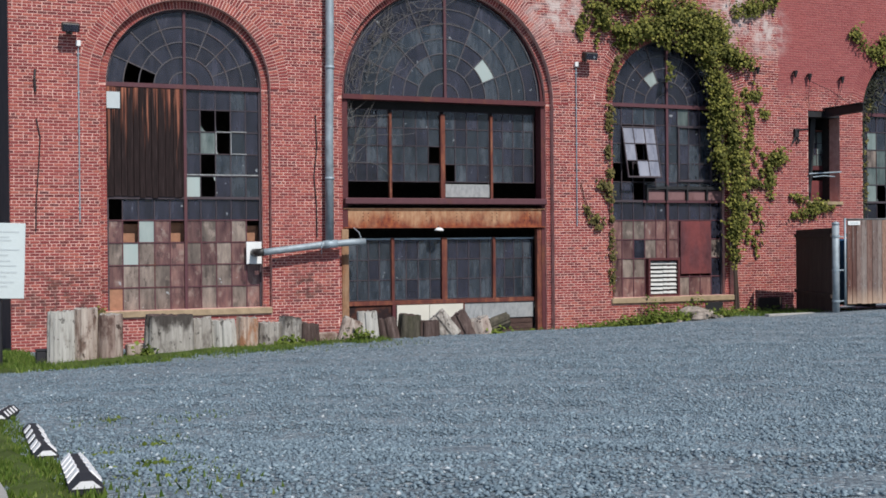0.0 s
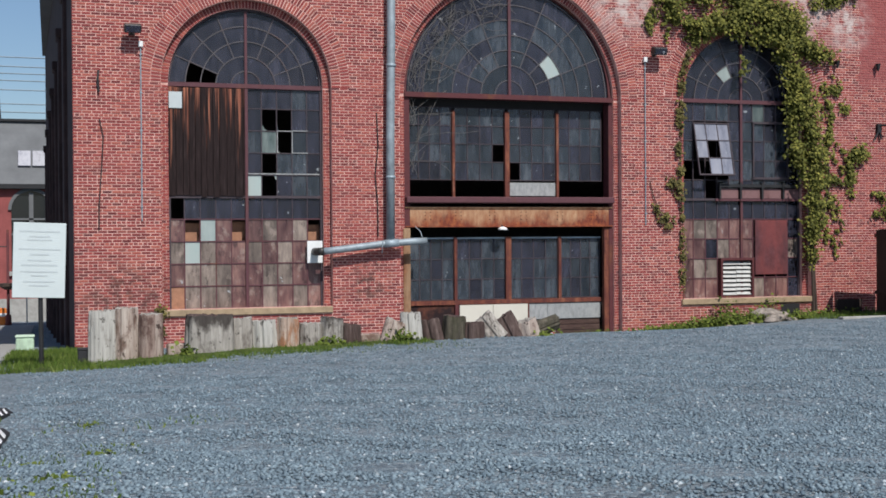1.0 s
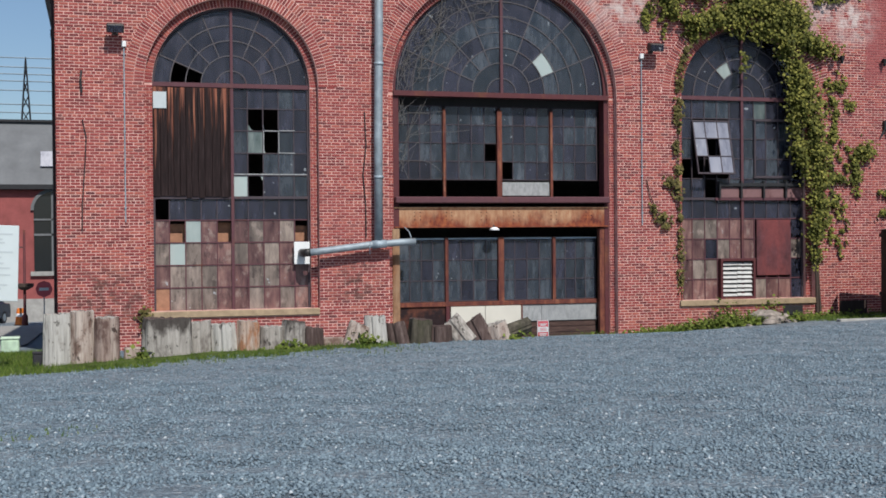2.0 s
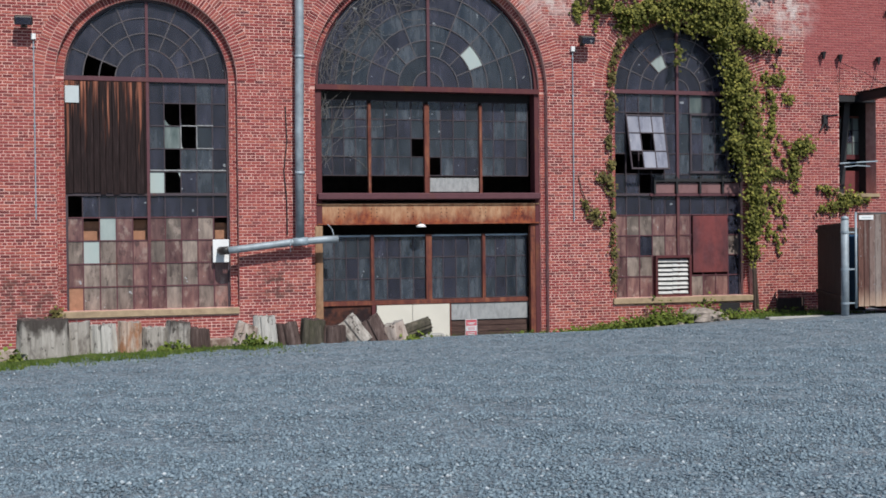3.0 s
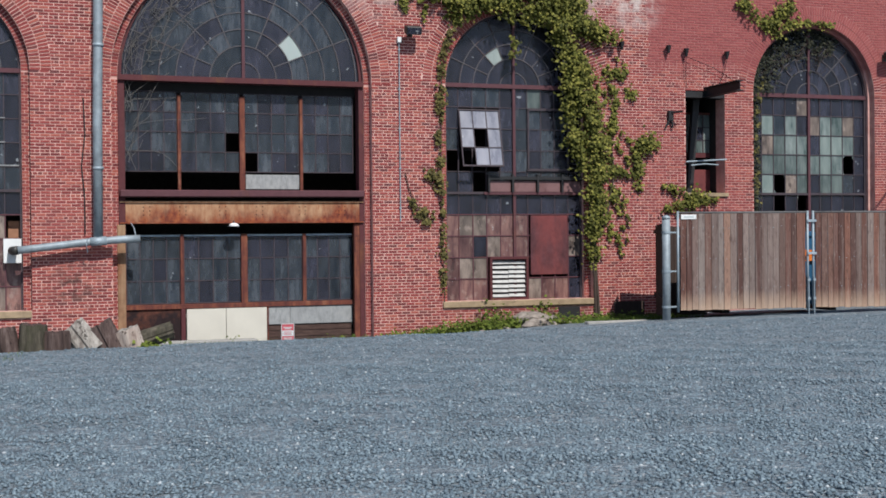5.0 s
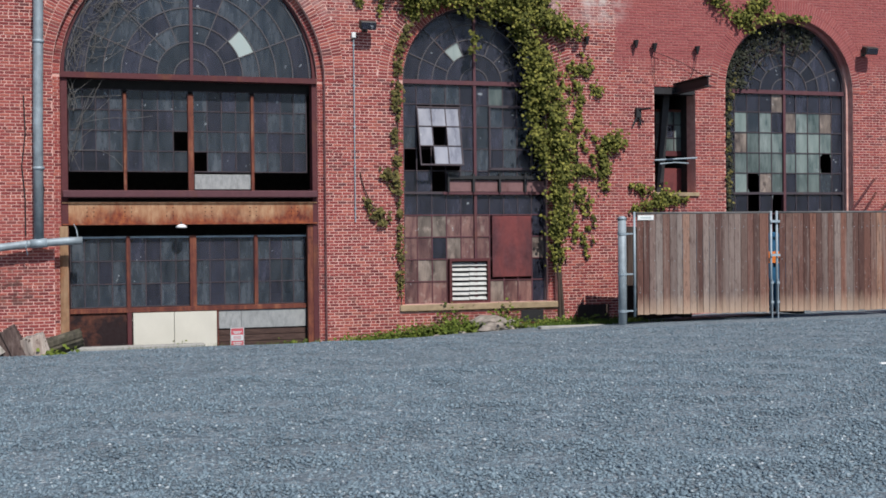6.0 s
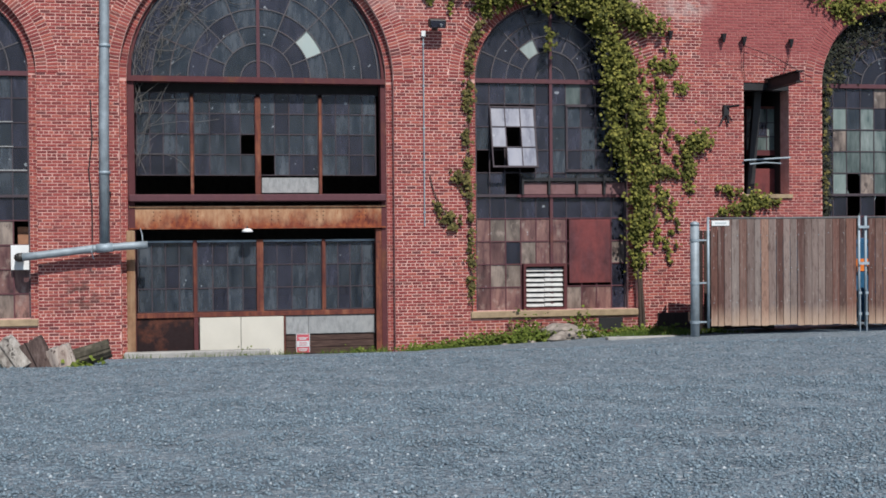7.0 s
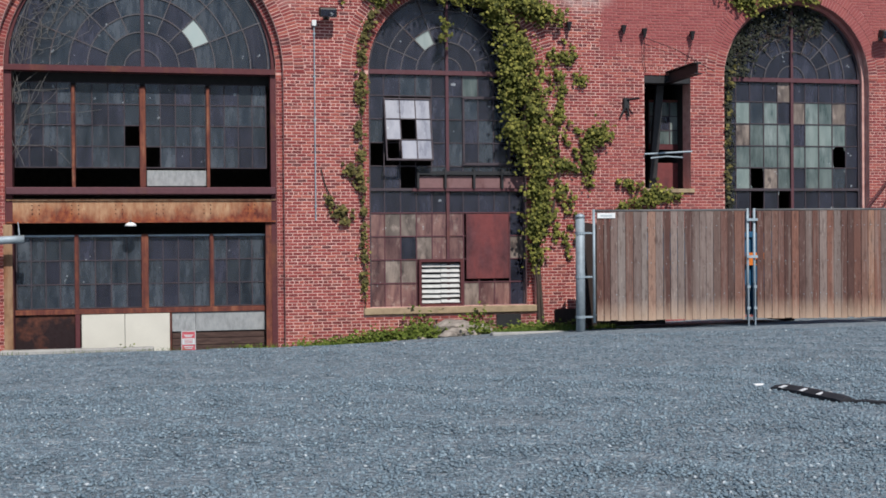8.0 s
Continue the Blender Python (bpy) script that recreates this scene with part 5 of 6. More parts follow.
LOGS = [
    (1.77, 0.195, 0.88, STUMP_PALE, "bleached grey upright log with a smooth sawn face", (0, 0.5, 0), 0.55),
    (2.13, 0.17, 0.89, STUMP_TAN, "tan upright log with dark knots and a split edge", (0, 0, 0), 0.9),
    (2.49, 0.175, 0.77, STUMP_BROWN, "brown knotty upright log beside paler ones", (0, 1, 0), 0.9),
    (3.41, 0.355, 0.68, STUMP_ROT, "broad grey fluted stump with a rotten black top", (0, 0, 0), 0.62),
    (3.94, 0.165, 0.58, STUMP_GREY, "grey upright log in the row", (0, -1, 0), 0.9),
    (4.32, 0.185, 0.53, STUMP_PALE, "short pale grey stump with a chipped top", (0, -3, 0), 0.9),
    (4.68, 0.165, 0.55, STUMP_RUSTY, "tan stump with orange stains", (0, 1, 0), 0.9),
    (5.03, 0.17, 0.45, STUMP_GREY, "short grey stump in tall grass", (0, 2, 0), 0.9),
    (5.40, 0.18, 0.52, STUMP_ROT, "grey stump with a rotten dark top", (0, 2, 0), 0.9),
    (5.74, 0.15, 0.40, STUMP_DARK, "short dark stump standing in grass", (0, 0, 0), 0.9),
    (6.40, 0.165, 0.44, STUMP_TAN, "tan split log leaning in the grass", (0, 16, 0), 0.8),
    (6.79, 0.165, 0.54, STUMP_PALE, "tall pale log leaning slightly", (0, -4, 0), 0.8),
    (7.16, 0.19, 0.41, STUMP_DARK, "dark reddish log leaning over", (-8, -10, 0), 0.9),
    (7.53, 0.185, 0.46, STUMP_MOSS, "dark upright log with a mossy top", (0, 3, 0), 0.9),
    (7.88, 0.175, 0.34, STUMP_DARK, "low dark log between others", (0, 0, 0), 0.9),
    (8.36, 0.18, 0.50, STUMP_GREY, "grey log leaning over hard", (-12, -36, 0), 0.9),
    (8.68, 0.18, 0.47, STUMP_DARK, "brown log leaning on its neighbour", (-6, -26, 0), 0.9),
    (8.98, 0.17, 0.36, STUMP_TAN, "short split log leaning", (0, -16, 0), 0.9),
]
for k, (x, r, h, mat, label, lean, flat) in enumerate(LOGS):
    y = 19.55 + 0.04 * math.sin(k * 1.7) + (0.15 if x > 8 else 0)
    log((x, y, gz(x, y)), r * 1.06, h, mat, label, lean, flat, k)
lying = log((9.12, 19.85, gz(9.0, 19.8) + 0.10), 0.14, 0.56, STUMP_MOSS, "mossy dark log lying on its side", (0, 74, 12), 1.0, 40)
for x, w, h in ((2.92, 0.32, 0.20), (6.08, 0.36, 0.16)):
    solid("sleeper_block", MB().slab(x - w / 2, x + w / 2, 19.6, 19.8, gz(x, 19.7) - 0.05, gz(x, 19.7) + h, 0.02), STUMP_TAN, "weathered timber block lying between the logs", "timber block", "timber blocks")
box = thing("bait_box", "small black plastic box beside the first log", "box", at=(1.49, 19.75, gz(1.49, 19.75)))
part("body", MB().slab(-0.09, 0.09, -0.1, 0.1, -0.02, 0.22, 0.015), RUBBER, box)
part("lid", MB().slab(-0.095, 0.095, -0.105, 0.105, 0.221, 0.25, 0.008), RUBBER, box)

# ---- notice boards ----
board = thing("notice_board", "white notice board with faded print on a black post", "sign", at=(0.87, 19.40, gz(0.87, 19.4)))
zb = -gz(0.87, 19.4)
m = pose(-0.02, -0.05, zb + 0.855, 0, 1.8, 0)
panel = part("panel", MB().slab(-0.38, 0.38, -0.012, 0.012, -0.57, 0.57, 0.006, m), SIGN_WHITE, board)
part("post", MB().tube([(0.0, 0, -0.3), (-0.01, 0, zb + 0.35), (-0.02, 0, zb + 1.2)], 0.035, 10), BLACK_IRON, board)
for k, (w, zz) in enumerate(((0.58, 0.44), (0.30, 0.36), (0.36, 0.31), (0.60, 0.17), (0.28, 0.09), (0.34, 0.0), (0.52, -0.07), (0.54, -0.17), (0.24, -0.23), (0.46, -0.32), (0.28, -0.38))):
    part("text_bar", MB().box(-w / 2, w / 2, -0.016, -0.0125, zz - 0.012, zz + 0.012, m), SIGN_INK, panel)
red = thing("warning_sign", "small red and white warning sign on a short stake", "sign", at=(13.02, 28.35, gz(13.0, 28.35)))
rz = -gz(13.0, 28.35) - 1.30
plate = part("plate", MB().slab(-0.15, 0.15, -0.008, 0.008, rz - 0.02, rz + 0.40, 0.005), SIGN_RED, red)
part("white_field", MB().box(-0.13, 0.13, -0.013, -0.0085, rz + 0.11, rz + 0.24), SIGN_WHITE, plate)
for zz, w in ((0.30, 0.10), (0.27, 0.07), (0.055, 0.10), (0.02, 0.08)):
    part("text_bar", MB().box(-w, w, -0.013, -0.0085, rz + zz, rz + zz + 0.018), SIGN_WHITE, plate)
for zz in (0.20, 0.17, 0.14):
    part("text_bar", MB().box(-0.09, 0.09, -0.016, -0.0135, rz + zz, rz + zz + 0.012), SIGN_RED, plate)
part("border", MB().box(-0.15, 0.15, -0.012, -0.0085, rz + 0.385, rz + 0.398).box(-0.15, -0.138, -0.012, -0.0085, rz, rz + 0.385).box(0.138, 0.15, -0.012, -0.0085, rz, rz + 0.385), SIGN_WHITE, plate)
part("stake", MB().box(-0.02, 0.02, 0.01, 0.04, -0.2, rz + 0.3), GALV_DULL, red)


# ---- rubber wheel stops ----
def wheel_stop(a, b, label, height=0.12, width=0.17, twist=0.0, stripes=6):
    a, b = Vector(a), Vector(b)
    length = (b - a).length
    t = thing("wheel_stop", label, "wheel stop", "rubber wheel stops", (a.x, a.y, 0))
    t.rotation_euler = (0, 0, math.atan2(b.y - a.y, b.x - a.x))
    n = 12
    prof = [(-width / 2, 0), (-width / 2, 0.03), (-width * 0.17, height), (width * 0.17, height), (width / 2, 0.03), (width / 2, 0)]

    def rib(u, grow):
        p = a + (b - a) * u
        z = gz(p.x, p.y)
        drop = 0.75 if u in (0.0, 1.0) else 1.0
        return [(u * length, q[0] * grow + twist * math.sin(u * 5), z + q[1] * drop * (1 if grow == 1 else 1.03) + (0.0 if grow == 1 else 0.003)) for q in prof]

    def sweep(us, grow):
        mb = MB()
        for u in us:
            mb.v += rib(u, grow)
        k = len(prof)
        for i in range(len(us) - 1):
            for j in range(k - 1):
                mb.f.append((i * k + j, i * k + j + 1, (i + 1) * k + j + 1, (i + 1) * k + j))
        mb.f.append(tuple(range(k))[::-1])
        mb.f.append(tuple((len(us) - 1) * k + j for j in range(k)))
        return mb

    part("bar", sweep([i / n for i in range(n + 1)], 1), RUBBER, t)
    for i in range(stripes):
        u = 0.10 + i * 0.82 / stripes
        z = gz(*(a + (b - a) * u))
        for sgn in (-1, 1):
            lo, hi = Vector((sgn * width * 0.485, 0.035)), Vector((sgn * width * 0.19, height * 0.97))
            out = Vector((sgn * height, width * 0.25)).normalized() * 0.004
            mb = MB()
            for du, w in ((0.0, lo), (0.05, lo), (0.075, hi), (0.025, hi)):
                q = w + out
                mb.v.append(((u + du) * length, q.x + twist * math.sin(u * 5), z + q.y))
            for k in range(4):
                p = mb.v[k]
                mb.v.append((p[0], p[1] - sgn * 0.01, p[2] - 0.006))
            mb.f = [(0, 1, 2, 3), (7, 6, 5, 4), (0, 4, 5, 1), (1, 5, 6, 2), (2, 6, 7, 3), (3, 7, 4, 0)]
            part("stripe", mb, STRIPE, t, "white reflective stripe")
    if stripes:
        z = gz(a.x, a.y)
        pts = [(-width * 0.42, 0.025), (width * 0.42, 0.025), (width * 0.17, height * 0.72), (-width * 0.17, height * 0.72)]
        mb = MB().add([(-0.005, p, z + q) for p, q in pts] + [(0.004, p, z + q) for p, q in pts], [(3, 2, 1, 0), (4, 5, 6, 7), (0, 1, 5, 4), (1, 2, 6, 5), (2, 3, 7, 6), (3, 0, 4, 7)])
        part("end_plate", mb, STRIPE, t, "white end plate")
    return t


wheel_stop((0.54, 4.98), (0.66, 6.75), "black rubber wheel stop with white stripes at the grass edge", 0.075, 0.135, 0.0, 5)
wheel_stop((0.585, 7.45), (0.65, 9.7), "black striped rubber wheel stop further along the grass", 0.075, 0.135, 0.0, 5)
wheel_stop((0.46, 10.7), (0.62, 11.6), "black striped rubber wheel stop skewed at the end of the grass", 0.075, 0.135, 0.0, 4)
wheel_stop((18.40, 12.55), (18.50, 11.42), "black rubber wheel stop with white stripes on the gravel", 0.06, 0.16, 0.03, 3)
wheel_stop((18.50, 11.40), (19.0, 10.45), "bent black rubber strip lying on the gravel", 0.035, 0.09, 0.04, 0)
solid("white_scrap", MB().slab(18.32, 18.42, 12.86, 12.91, gz(18.37, 12.9), gz(18.37, 12.9) + 0.025, 0.008), STRIPE, "small white scrap on the gravel", "scrap")
for x, y, s in ((18.6, 27.2, 0.85), (19.1, 27.4, 0.6), (18.15, 27.4, 0.5), (18.55, 26.7, 0.5), (18.95, 27.0, 0.42), (18.3, 26.5, 0.35), (18.75, 26.3, 0.30), (19.25, 26.6, 0.24), (17.75, 26.6, 0.2), (17.2, 26.7, 0.16)):
    mb = MB()
    r = random.Random(int(x * 100))
    for k in range(5):
        for q in range(10):
            a = 2 * math.pi * q / 10
            rr = s * math.sin(math.pi * (k + 0.6) / 5.4) * (1 + r.uniform(-0.18, 0.18)) * 0.6
            mb.v.append((x + rr * math.cos(a), y + rr * math.sin(a) * 0.7, gz(x, y) - 0.05 + s * 0.45 * k / 4 * (1 + r.uniform(-0.08, 0.08))))
    mb.f = [(k * 10 + q, k * 10 + (q + 1) % 10, (k + 1) * 10 + (q + 1) % 10, (k + 1) * 10 + q) for k in range(4) for q in range(10)] + [tuple(40 + q for q in range(10))]
    solid("rubble_stone", mb, RUBBLE, "broken grey concrete lump in the weeds", "stone", "rubble by the sill")

# ---- far street beyond the corner ----
far = thing("mansard_house", "red brick building with grey mansard roof and arched windows", "building", at=(0, 0, 0))
part("wall", MB().box(-26, 3.5, 75, 84, -4.5, 4.5), FAR_BRICK, far)
part("roof", MB().add([(-26.3, 74.7, 4.5), (3.8, 74.7, 4.5), (3.8, 84, 4.5), (-26.3, 84, 4.5), (-26, 76.6, 8.3), (3.5, 76.6, 8.3), (3.5, 83, 8.3), (-26, 83, 8.3)], [(0, 1, 5, 4), (1, 2, 6, 5), (2, 3, 7, 6), (3, 0, 4, 7), (4, 5, 6, 7)]), SLATE, far)
part("eave", MB().slab(-26.4, 3.9, 74.55, 74.8, 4.2, 4.5, 0.03), BLACK_IRON, far)
part("ridge", MB().slab(-26, 3.6, 76.4, 76.8, 8.28, 8.45, 0.03), BLACK_IRON, far)
for k in range(6):
    cx = -0.1 - 4.35 * k
    win = new("window")
    win.parent = far
    part("glass", MB().box(cx - 1.1, cx + 1.1, 74.93, 74.99, -0.6, 3.0).sector(cx, 3.0, 0.0, 1.1, 0, math.pi, 74.93, 74.99, 16), CAR_GLASS, win)
    part("window_frame", MB().sector(cx, 3.0, 1.1, 1.28, 0, math.pi, 74.86, 74.98, 16).box(cx - 0.12, cx + 0.12, 74.86, 74.92, -0.6, 4.0).box(cx - 1.1, cx + 1.1, 74.86, 74.92, 1.5, 1.62).box(cx - 1.1, cx + 1.1, 74.86, 74.92, 2.4, 2.5), SLATE, win)
    part("window_sill", MB().box(cx - 1.3, cx + 1.3, 74.8, 74.99, -0.85, -0.6), CONCRETE, win)
    sk = new("skylight")
    sk.parent = far
    for j in (0, 1):
        xa = cx - 0.72 + 0.8 * j
        m = pose(xa, 75.15, 5.55, -27)
        part("skylight_pane", MB().slab(0, 0.72, -0.08, 0.0, 0, 1.05, 0.02, m), GLASS_WHITE, sk)
part("base_course", MB().box(-26, 3.5, 74.8, 74.99, -4.5, -2.2), CONCRETE, far)
wires = thing("rail_gantry", "overhead rail wires and lattice mast against the sky", "overhead line", at=(0, 0, 0))
for zz in (17.0, 16.2, 15.6, 15.0, 14.2, 13.0, 12.3):
    part("wire", MB().tube([(-40, 110, zz + 0.35), (-14, 110, zz - 0.03), (5, 110, zz - 0.1)], 0.05, 4), GALV_DULL, wires)
for x in (-13, -6.5, 1.0):
    part("hanger", MB().tube([(x, 110, 17.2), (x, 110, 9)], 0.045, 4), GALV_DULL, wires)
mb = MB()
for dx, dy in ((-1, -1), (1, -1), (1, 1), (-1, 1)):
    mb.tube([(-3.4 + 1.2 * dx, 110 + 0.9 * dy, gz(-3, 110)), (-3.4 + 0.55 * dx, 110 + 0.5 * dy, 8.5), (-3.4, 110, 17.0)], 0.06, 4)
for k in range(6):
    w, z0 = 0.55 - 0.08 * k, 8.7 + 1.25 * k
    mb.tube([(-3.4 - w, 109.6, z0), (-3.4 + w - 0.08, 109.7, z0 + 1.2)], 0.045, 4).tube([(-3.4 + w, 109.6, z0), (-3.4 - w + 0.08, 109.7, z0 + 1.2)], 0.045, 4)
part("mast", mb, BLACK_IRON, wires)


def parked_car(x, y, turn, paint, label):
    car = thing("parked_car", label, "car", "parked cars", (x, y, gz(x, y)))
    car.rotation_euler = (0, 0, radians(turn))
    prof = [(-2.15, 0.3), (-2.2, 0.75), (-1.95, 0.95), (-1.2, 1.0), (-0.55, 1.42), (0.75, 1.45), (1.45, 1.05), (2.1, 0.98), (2.2, 0.6), (2.15, 0.3)]
    mb = MB()
    for yy, pinch in ((-0.86, 0), (-0.78, 0.03), (0.78, 0.03), (0.86, 0)):
        for px, pz in prof:
            s = 0.85 if pz > 1.1 and abs(yy) > 0.8 else 1
            mb.v.append((px, yy * s, pz + pinch))
    n = len(prof)
    for r in range(3):
        for q in range(n):
            mb.f.append((r * n + q, r * n + (q + 1) % n, (r + 1) * n + (q + 1) % n, (r + 1) * n + q))
    mb.f += [tuple(range(n))[::-1], tuple(3 * n + q for q in range(n))]
    part("body", mb, paint, car)
    for yy in (-0.80, 0.80):
        part("side_window", MB().add([(-1.0, yy, 1.04), (1.25, yy, 1.06), (0.7, yy * 0.95, 1.38), (-0.5, yy * 0.95, 1.36), (-1.0, yy * 0.94, 1.04), (1.25, yy * 0.94, 1.06), (0.7, yy * 0.9, 1.38), (-0.5, yy * 0.9, 1.36)], [(0, 1, 2, 3), (4, 7, 6, 5), (0, 4, 5, 1), (1, 5, 6, 2), (2, 6, 7, 3), (3, 7, 4, 0)]), CAR_GLASS, car)
    part("windscreen", MB().add([(-1.19, -0.6, 1.05), (-1.19, 0.6, 1.05), (-0.6, 0.55, 1.42), (-0.6, -0.55, 1.42), (-1.15, -0.6, 1.0), (-1.15, 0.6, 1.0), (-0.56, 0.55, 1.37), (-0.56, -0.55, 1.37)], [(0, 1, 2, 3), (4, 7, 6, 5), (0, 4, 5, 1), (2, 6, 7, 3), (1, 5, 6, 2), (3, 7, 4, 0)]), CAR_GLASS, car)
    for wx in (-1.35, 1.35):
        for wy in (-0.86, 0.66):
            wheel = new("wheel")
            wheel.parent = car
            part("tyre", MB().tube([(wx, wy, 0.32), (wx, wy + 0.2, 0.32)], 0.32, 16), RUBBER, wheel)
            part("rim", MB().tube([(wx, wy - 0.01, 0.32), (wx, wy + 0.21, 0.32)], 0.2, 12), GALVANISED, wheel)
    for yy in (-0.6, 0.6):
        part("headlight", MB().slab(-2.22, -2.1, yy - 0.16, yy + 0.16, 0.68, 0.82, 0.02), WHITE_PAINT, car)
    return car


parked_car(-4.3, 60.0, 72, CAR_SILVER, "silver hatchback parked on the far street")
parked_car(-3.6, 66.5, 72, CAR_DARK, "dark blue hatchback parked behind a silver one")
parked_car(-9.5, 64.0, 72, CAR_DARK, "dark hatchback parked down the far street")
lamp = thing("street_lamp", "dark street lamp with arm and flower basket", "street lamp", at=(-0.93, 60, gz(-0.93, 60)))
part("pole", MB().tube([(0, 0, -0.2), (0, 0, 0.5), (0, 0, 0.55), (0, 0, 4.5)], 0.07, 10, [0.16, 0.13, 0.07, 0.055]), STEEL_RED, lamp, smooth=True)
part("arm", MB().tube([(0, 0, 3.7), (-1.0, 0, 3.75)], 0.03, 6), BLACK_IRON, lamp)
part("lantern", MB().tube([(-1.0, 0, 3.75), (-1.0, 0, 3.4), (-1.0, 0, 2.9), (-1.0, 0, 2.8)], 0.2, 10, [0.05, 0.1, 0.15, 0.08]), BLACK_IRON, lamp)
part("basket", MB().tube([(0, 0, 1.7), (0, 0, 1.85), (0, 0, 2.0)], 0.4, 12, [0.15, 0.4, 0.42]), BARK, lamp)
stop = thing("stop_sign", "red octagonal road sign on a thin post", "road sign", at=(-0.15, 62, gz(-0.15, 62)))
face = part("face", MB().tube([(0, -0.03, 1.75), (0, 0.0, 1.75)], 0.40, 8), SIGN_RED, stop)
part("text_bar", MB().box(-0.22, 0.22, -0.04, -0.032, 1.68, 1.82), SIGN_WHITE, face)
part("post", MB().tube([(0, 0.03, -0.2), (0, 0.03, 2.1)], 0.03, 8), GALV_DULL, stop)
warn = thing("crossing_sign", "cluster of yellow diamond road signs on one post", "road sign", at=(-2.2, 48, gz(-2.2, 48)))
part("post", MB().tube([(0, 0, -0.2), (0, 0, 3.3)], 0.035, 8), GALV_DULL, warn)
for dx, zz, s in ((-0.1, 2.75, 0.52), (0.05, 1.85, 0.40), (0.62, 1.66, 0.2)):
    m = pose(dx, -0.05, zz, 0, 45)
    d = part("diamond", MB().slab(-s * 0.7, s * 0.7, -0.01, 0.01, -s * 0.7, s * 0.7, 0.006, m), SIGN_YELLOW, warn)
    if s > 0.3:
        part("symbol_bar", MB().box(dx - 0.05, dx + 0.07, -0.066, -0.061, zz - s * 0.35, zz + s * 0.35), BLACK_IRON, d)
cone = thing("traffic_cone", "orange traffic barrel on the far pavement", "traffic cone", at=(-1.25, 62, gz(-1.25, 62)))
part("cone", MB().tube([(0, 0, 0.03), (0, 0, 0.8), (0, 0, 0.85)], 0.2, 12, [0.26, 0.17, 0.12]), ORANGE_PAINT, cone)
part("foot", MB().slab(-0.3, 0.3, -0.3, 0.3, 0, 0.05, 0.01), RUBBER, cone)
part("band", MB().tube([(0, 0, 0.45), (0, 0, 0.6)], 0.21, 12, [0.222, 0.205]), STRIPE, cone)
util = thing("utility_box", "small pale green utility box on the lawn", "utility box", at=(0.42, 29.6, gz(0.42, 29.6)))
part("body", MB().slab(-0.20, 0.20, -0.15, 0.15, -0.05, 0.31, 0.03), plain_material("pale_green_plastic", (0.42, 0.55, 0.40), 0.6), util)
part("lid", MB().slab(-0.215, 0.215, -0.165, 0.165, 0.311, 0.37, 0.02), plain_material("pale_green_lid", (0.48, 0.60, 0.46), 0.6), util)

# ---- ivy, weeds and grass ----
def leaves(spots, size, seed, face_out=True, lift=0.0):
    """Folded leaves: two halves each, turned at random."""
    r = np.random.default_rng(seed)
    p = np.array(spots, float)
    n = len(p)
    s = size * r.uniform(0.6, 1.35, n)
    if face_out:
        normal = np.c_[r.normal(0, 0.33, n), -1 + r.normal(0, 0.2, n), r.normal(0.45, 0.28, n)]
    else:
        normal = np.c_[r.normal(0, 0.5, n), r.normal(-0.4, 0.5, n), np.abs(r.normal(0.8, 0.4, n))]
    normal /= np.linalg.norm(normal, axis=1)[:, None]
    down = np.c_[r.normal(0, 0.6, n), r.normal(0, 0.2, n), -1 + r.normal(0, 0.3, n)]
    down -= normal * (down * normal).sum(1)[:, None]
    down /= np.linalg.norm(down, axis=1)[:, None]
    across = np.cross(normal, down)
    base, tip = p - down * s[:, None] * 0.5, p + down * s[:, None] * 0.55
    mid = p - down * s[:, None] * 0.1 + normal * s[:, None] * 0.16
    l, rr = mid + across * s[:, None] * 0.5 - normal * s[:, None] * 0.22, mid - across * s[:, None] * 0.5 - normal * s[:, None] * 0.22
    v = np.stack([base, l, tip, rr], 1).reshape(-1, 3)
    mb = MB()
    mb.v = [tuple(q) for q in v.tolist()]
    mb.f = [q for k in range(n) for q in ((4 * k, 4 * k + 1, 4 * k + 2), (4 * k, 4 * k + 2, 4 * k + 3))]
    return mb


def along(points, width, count, r, depth):
    """Spots scattered in clumps about a line on the wall, given as x and z."""
    pts = np.array(points, float)
    seg = np.hypot(*np.diff(pts, axis=0).T)
    cum = np.r_[0, np.cumsum(seg)]
    out = []
    clumps = max(4, int(cum[-1] * 9))
    heart = [(r.uniform(0, cum[-1]), r.normal(0, width * 0.45), r.normal(0, width * 0.3), r.uniform(0.3, 0.9) * min(0.19, 0.03 + width * 1.1)) for _ in range(clumps)]
    for _ in range(count):
        t, ox, oz, spread = heart[int(r.integers(len(heart)))]
        k = min(len(seg) - 1, int(np.searchsorted(cum, t, "right")) - 1)
        u = (t - cum[k]) / seg[k]
        c = pts[k] * (1 - u) + pts[k + 1] * u
        out.append((c[0] + ox + r.normal(0, spread), FACE - 0.03 - abs(r.normal(0, depth)), c[1] + oz + r.normal(0, spread)))
    return out


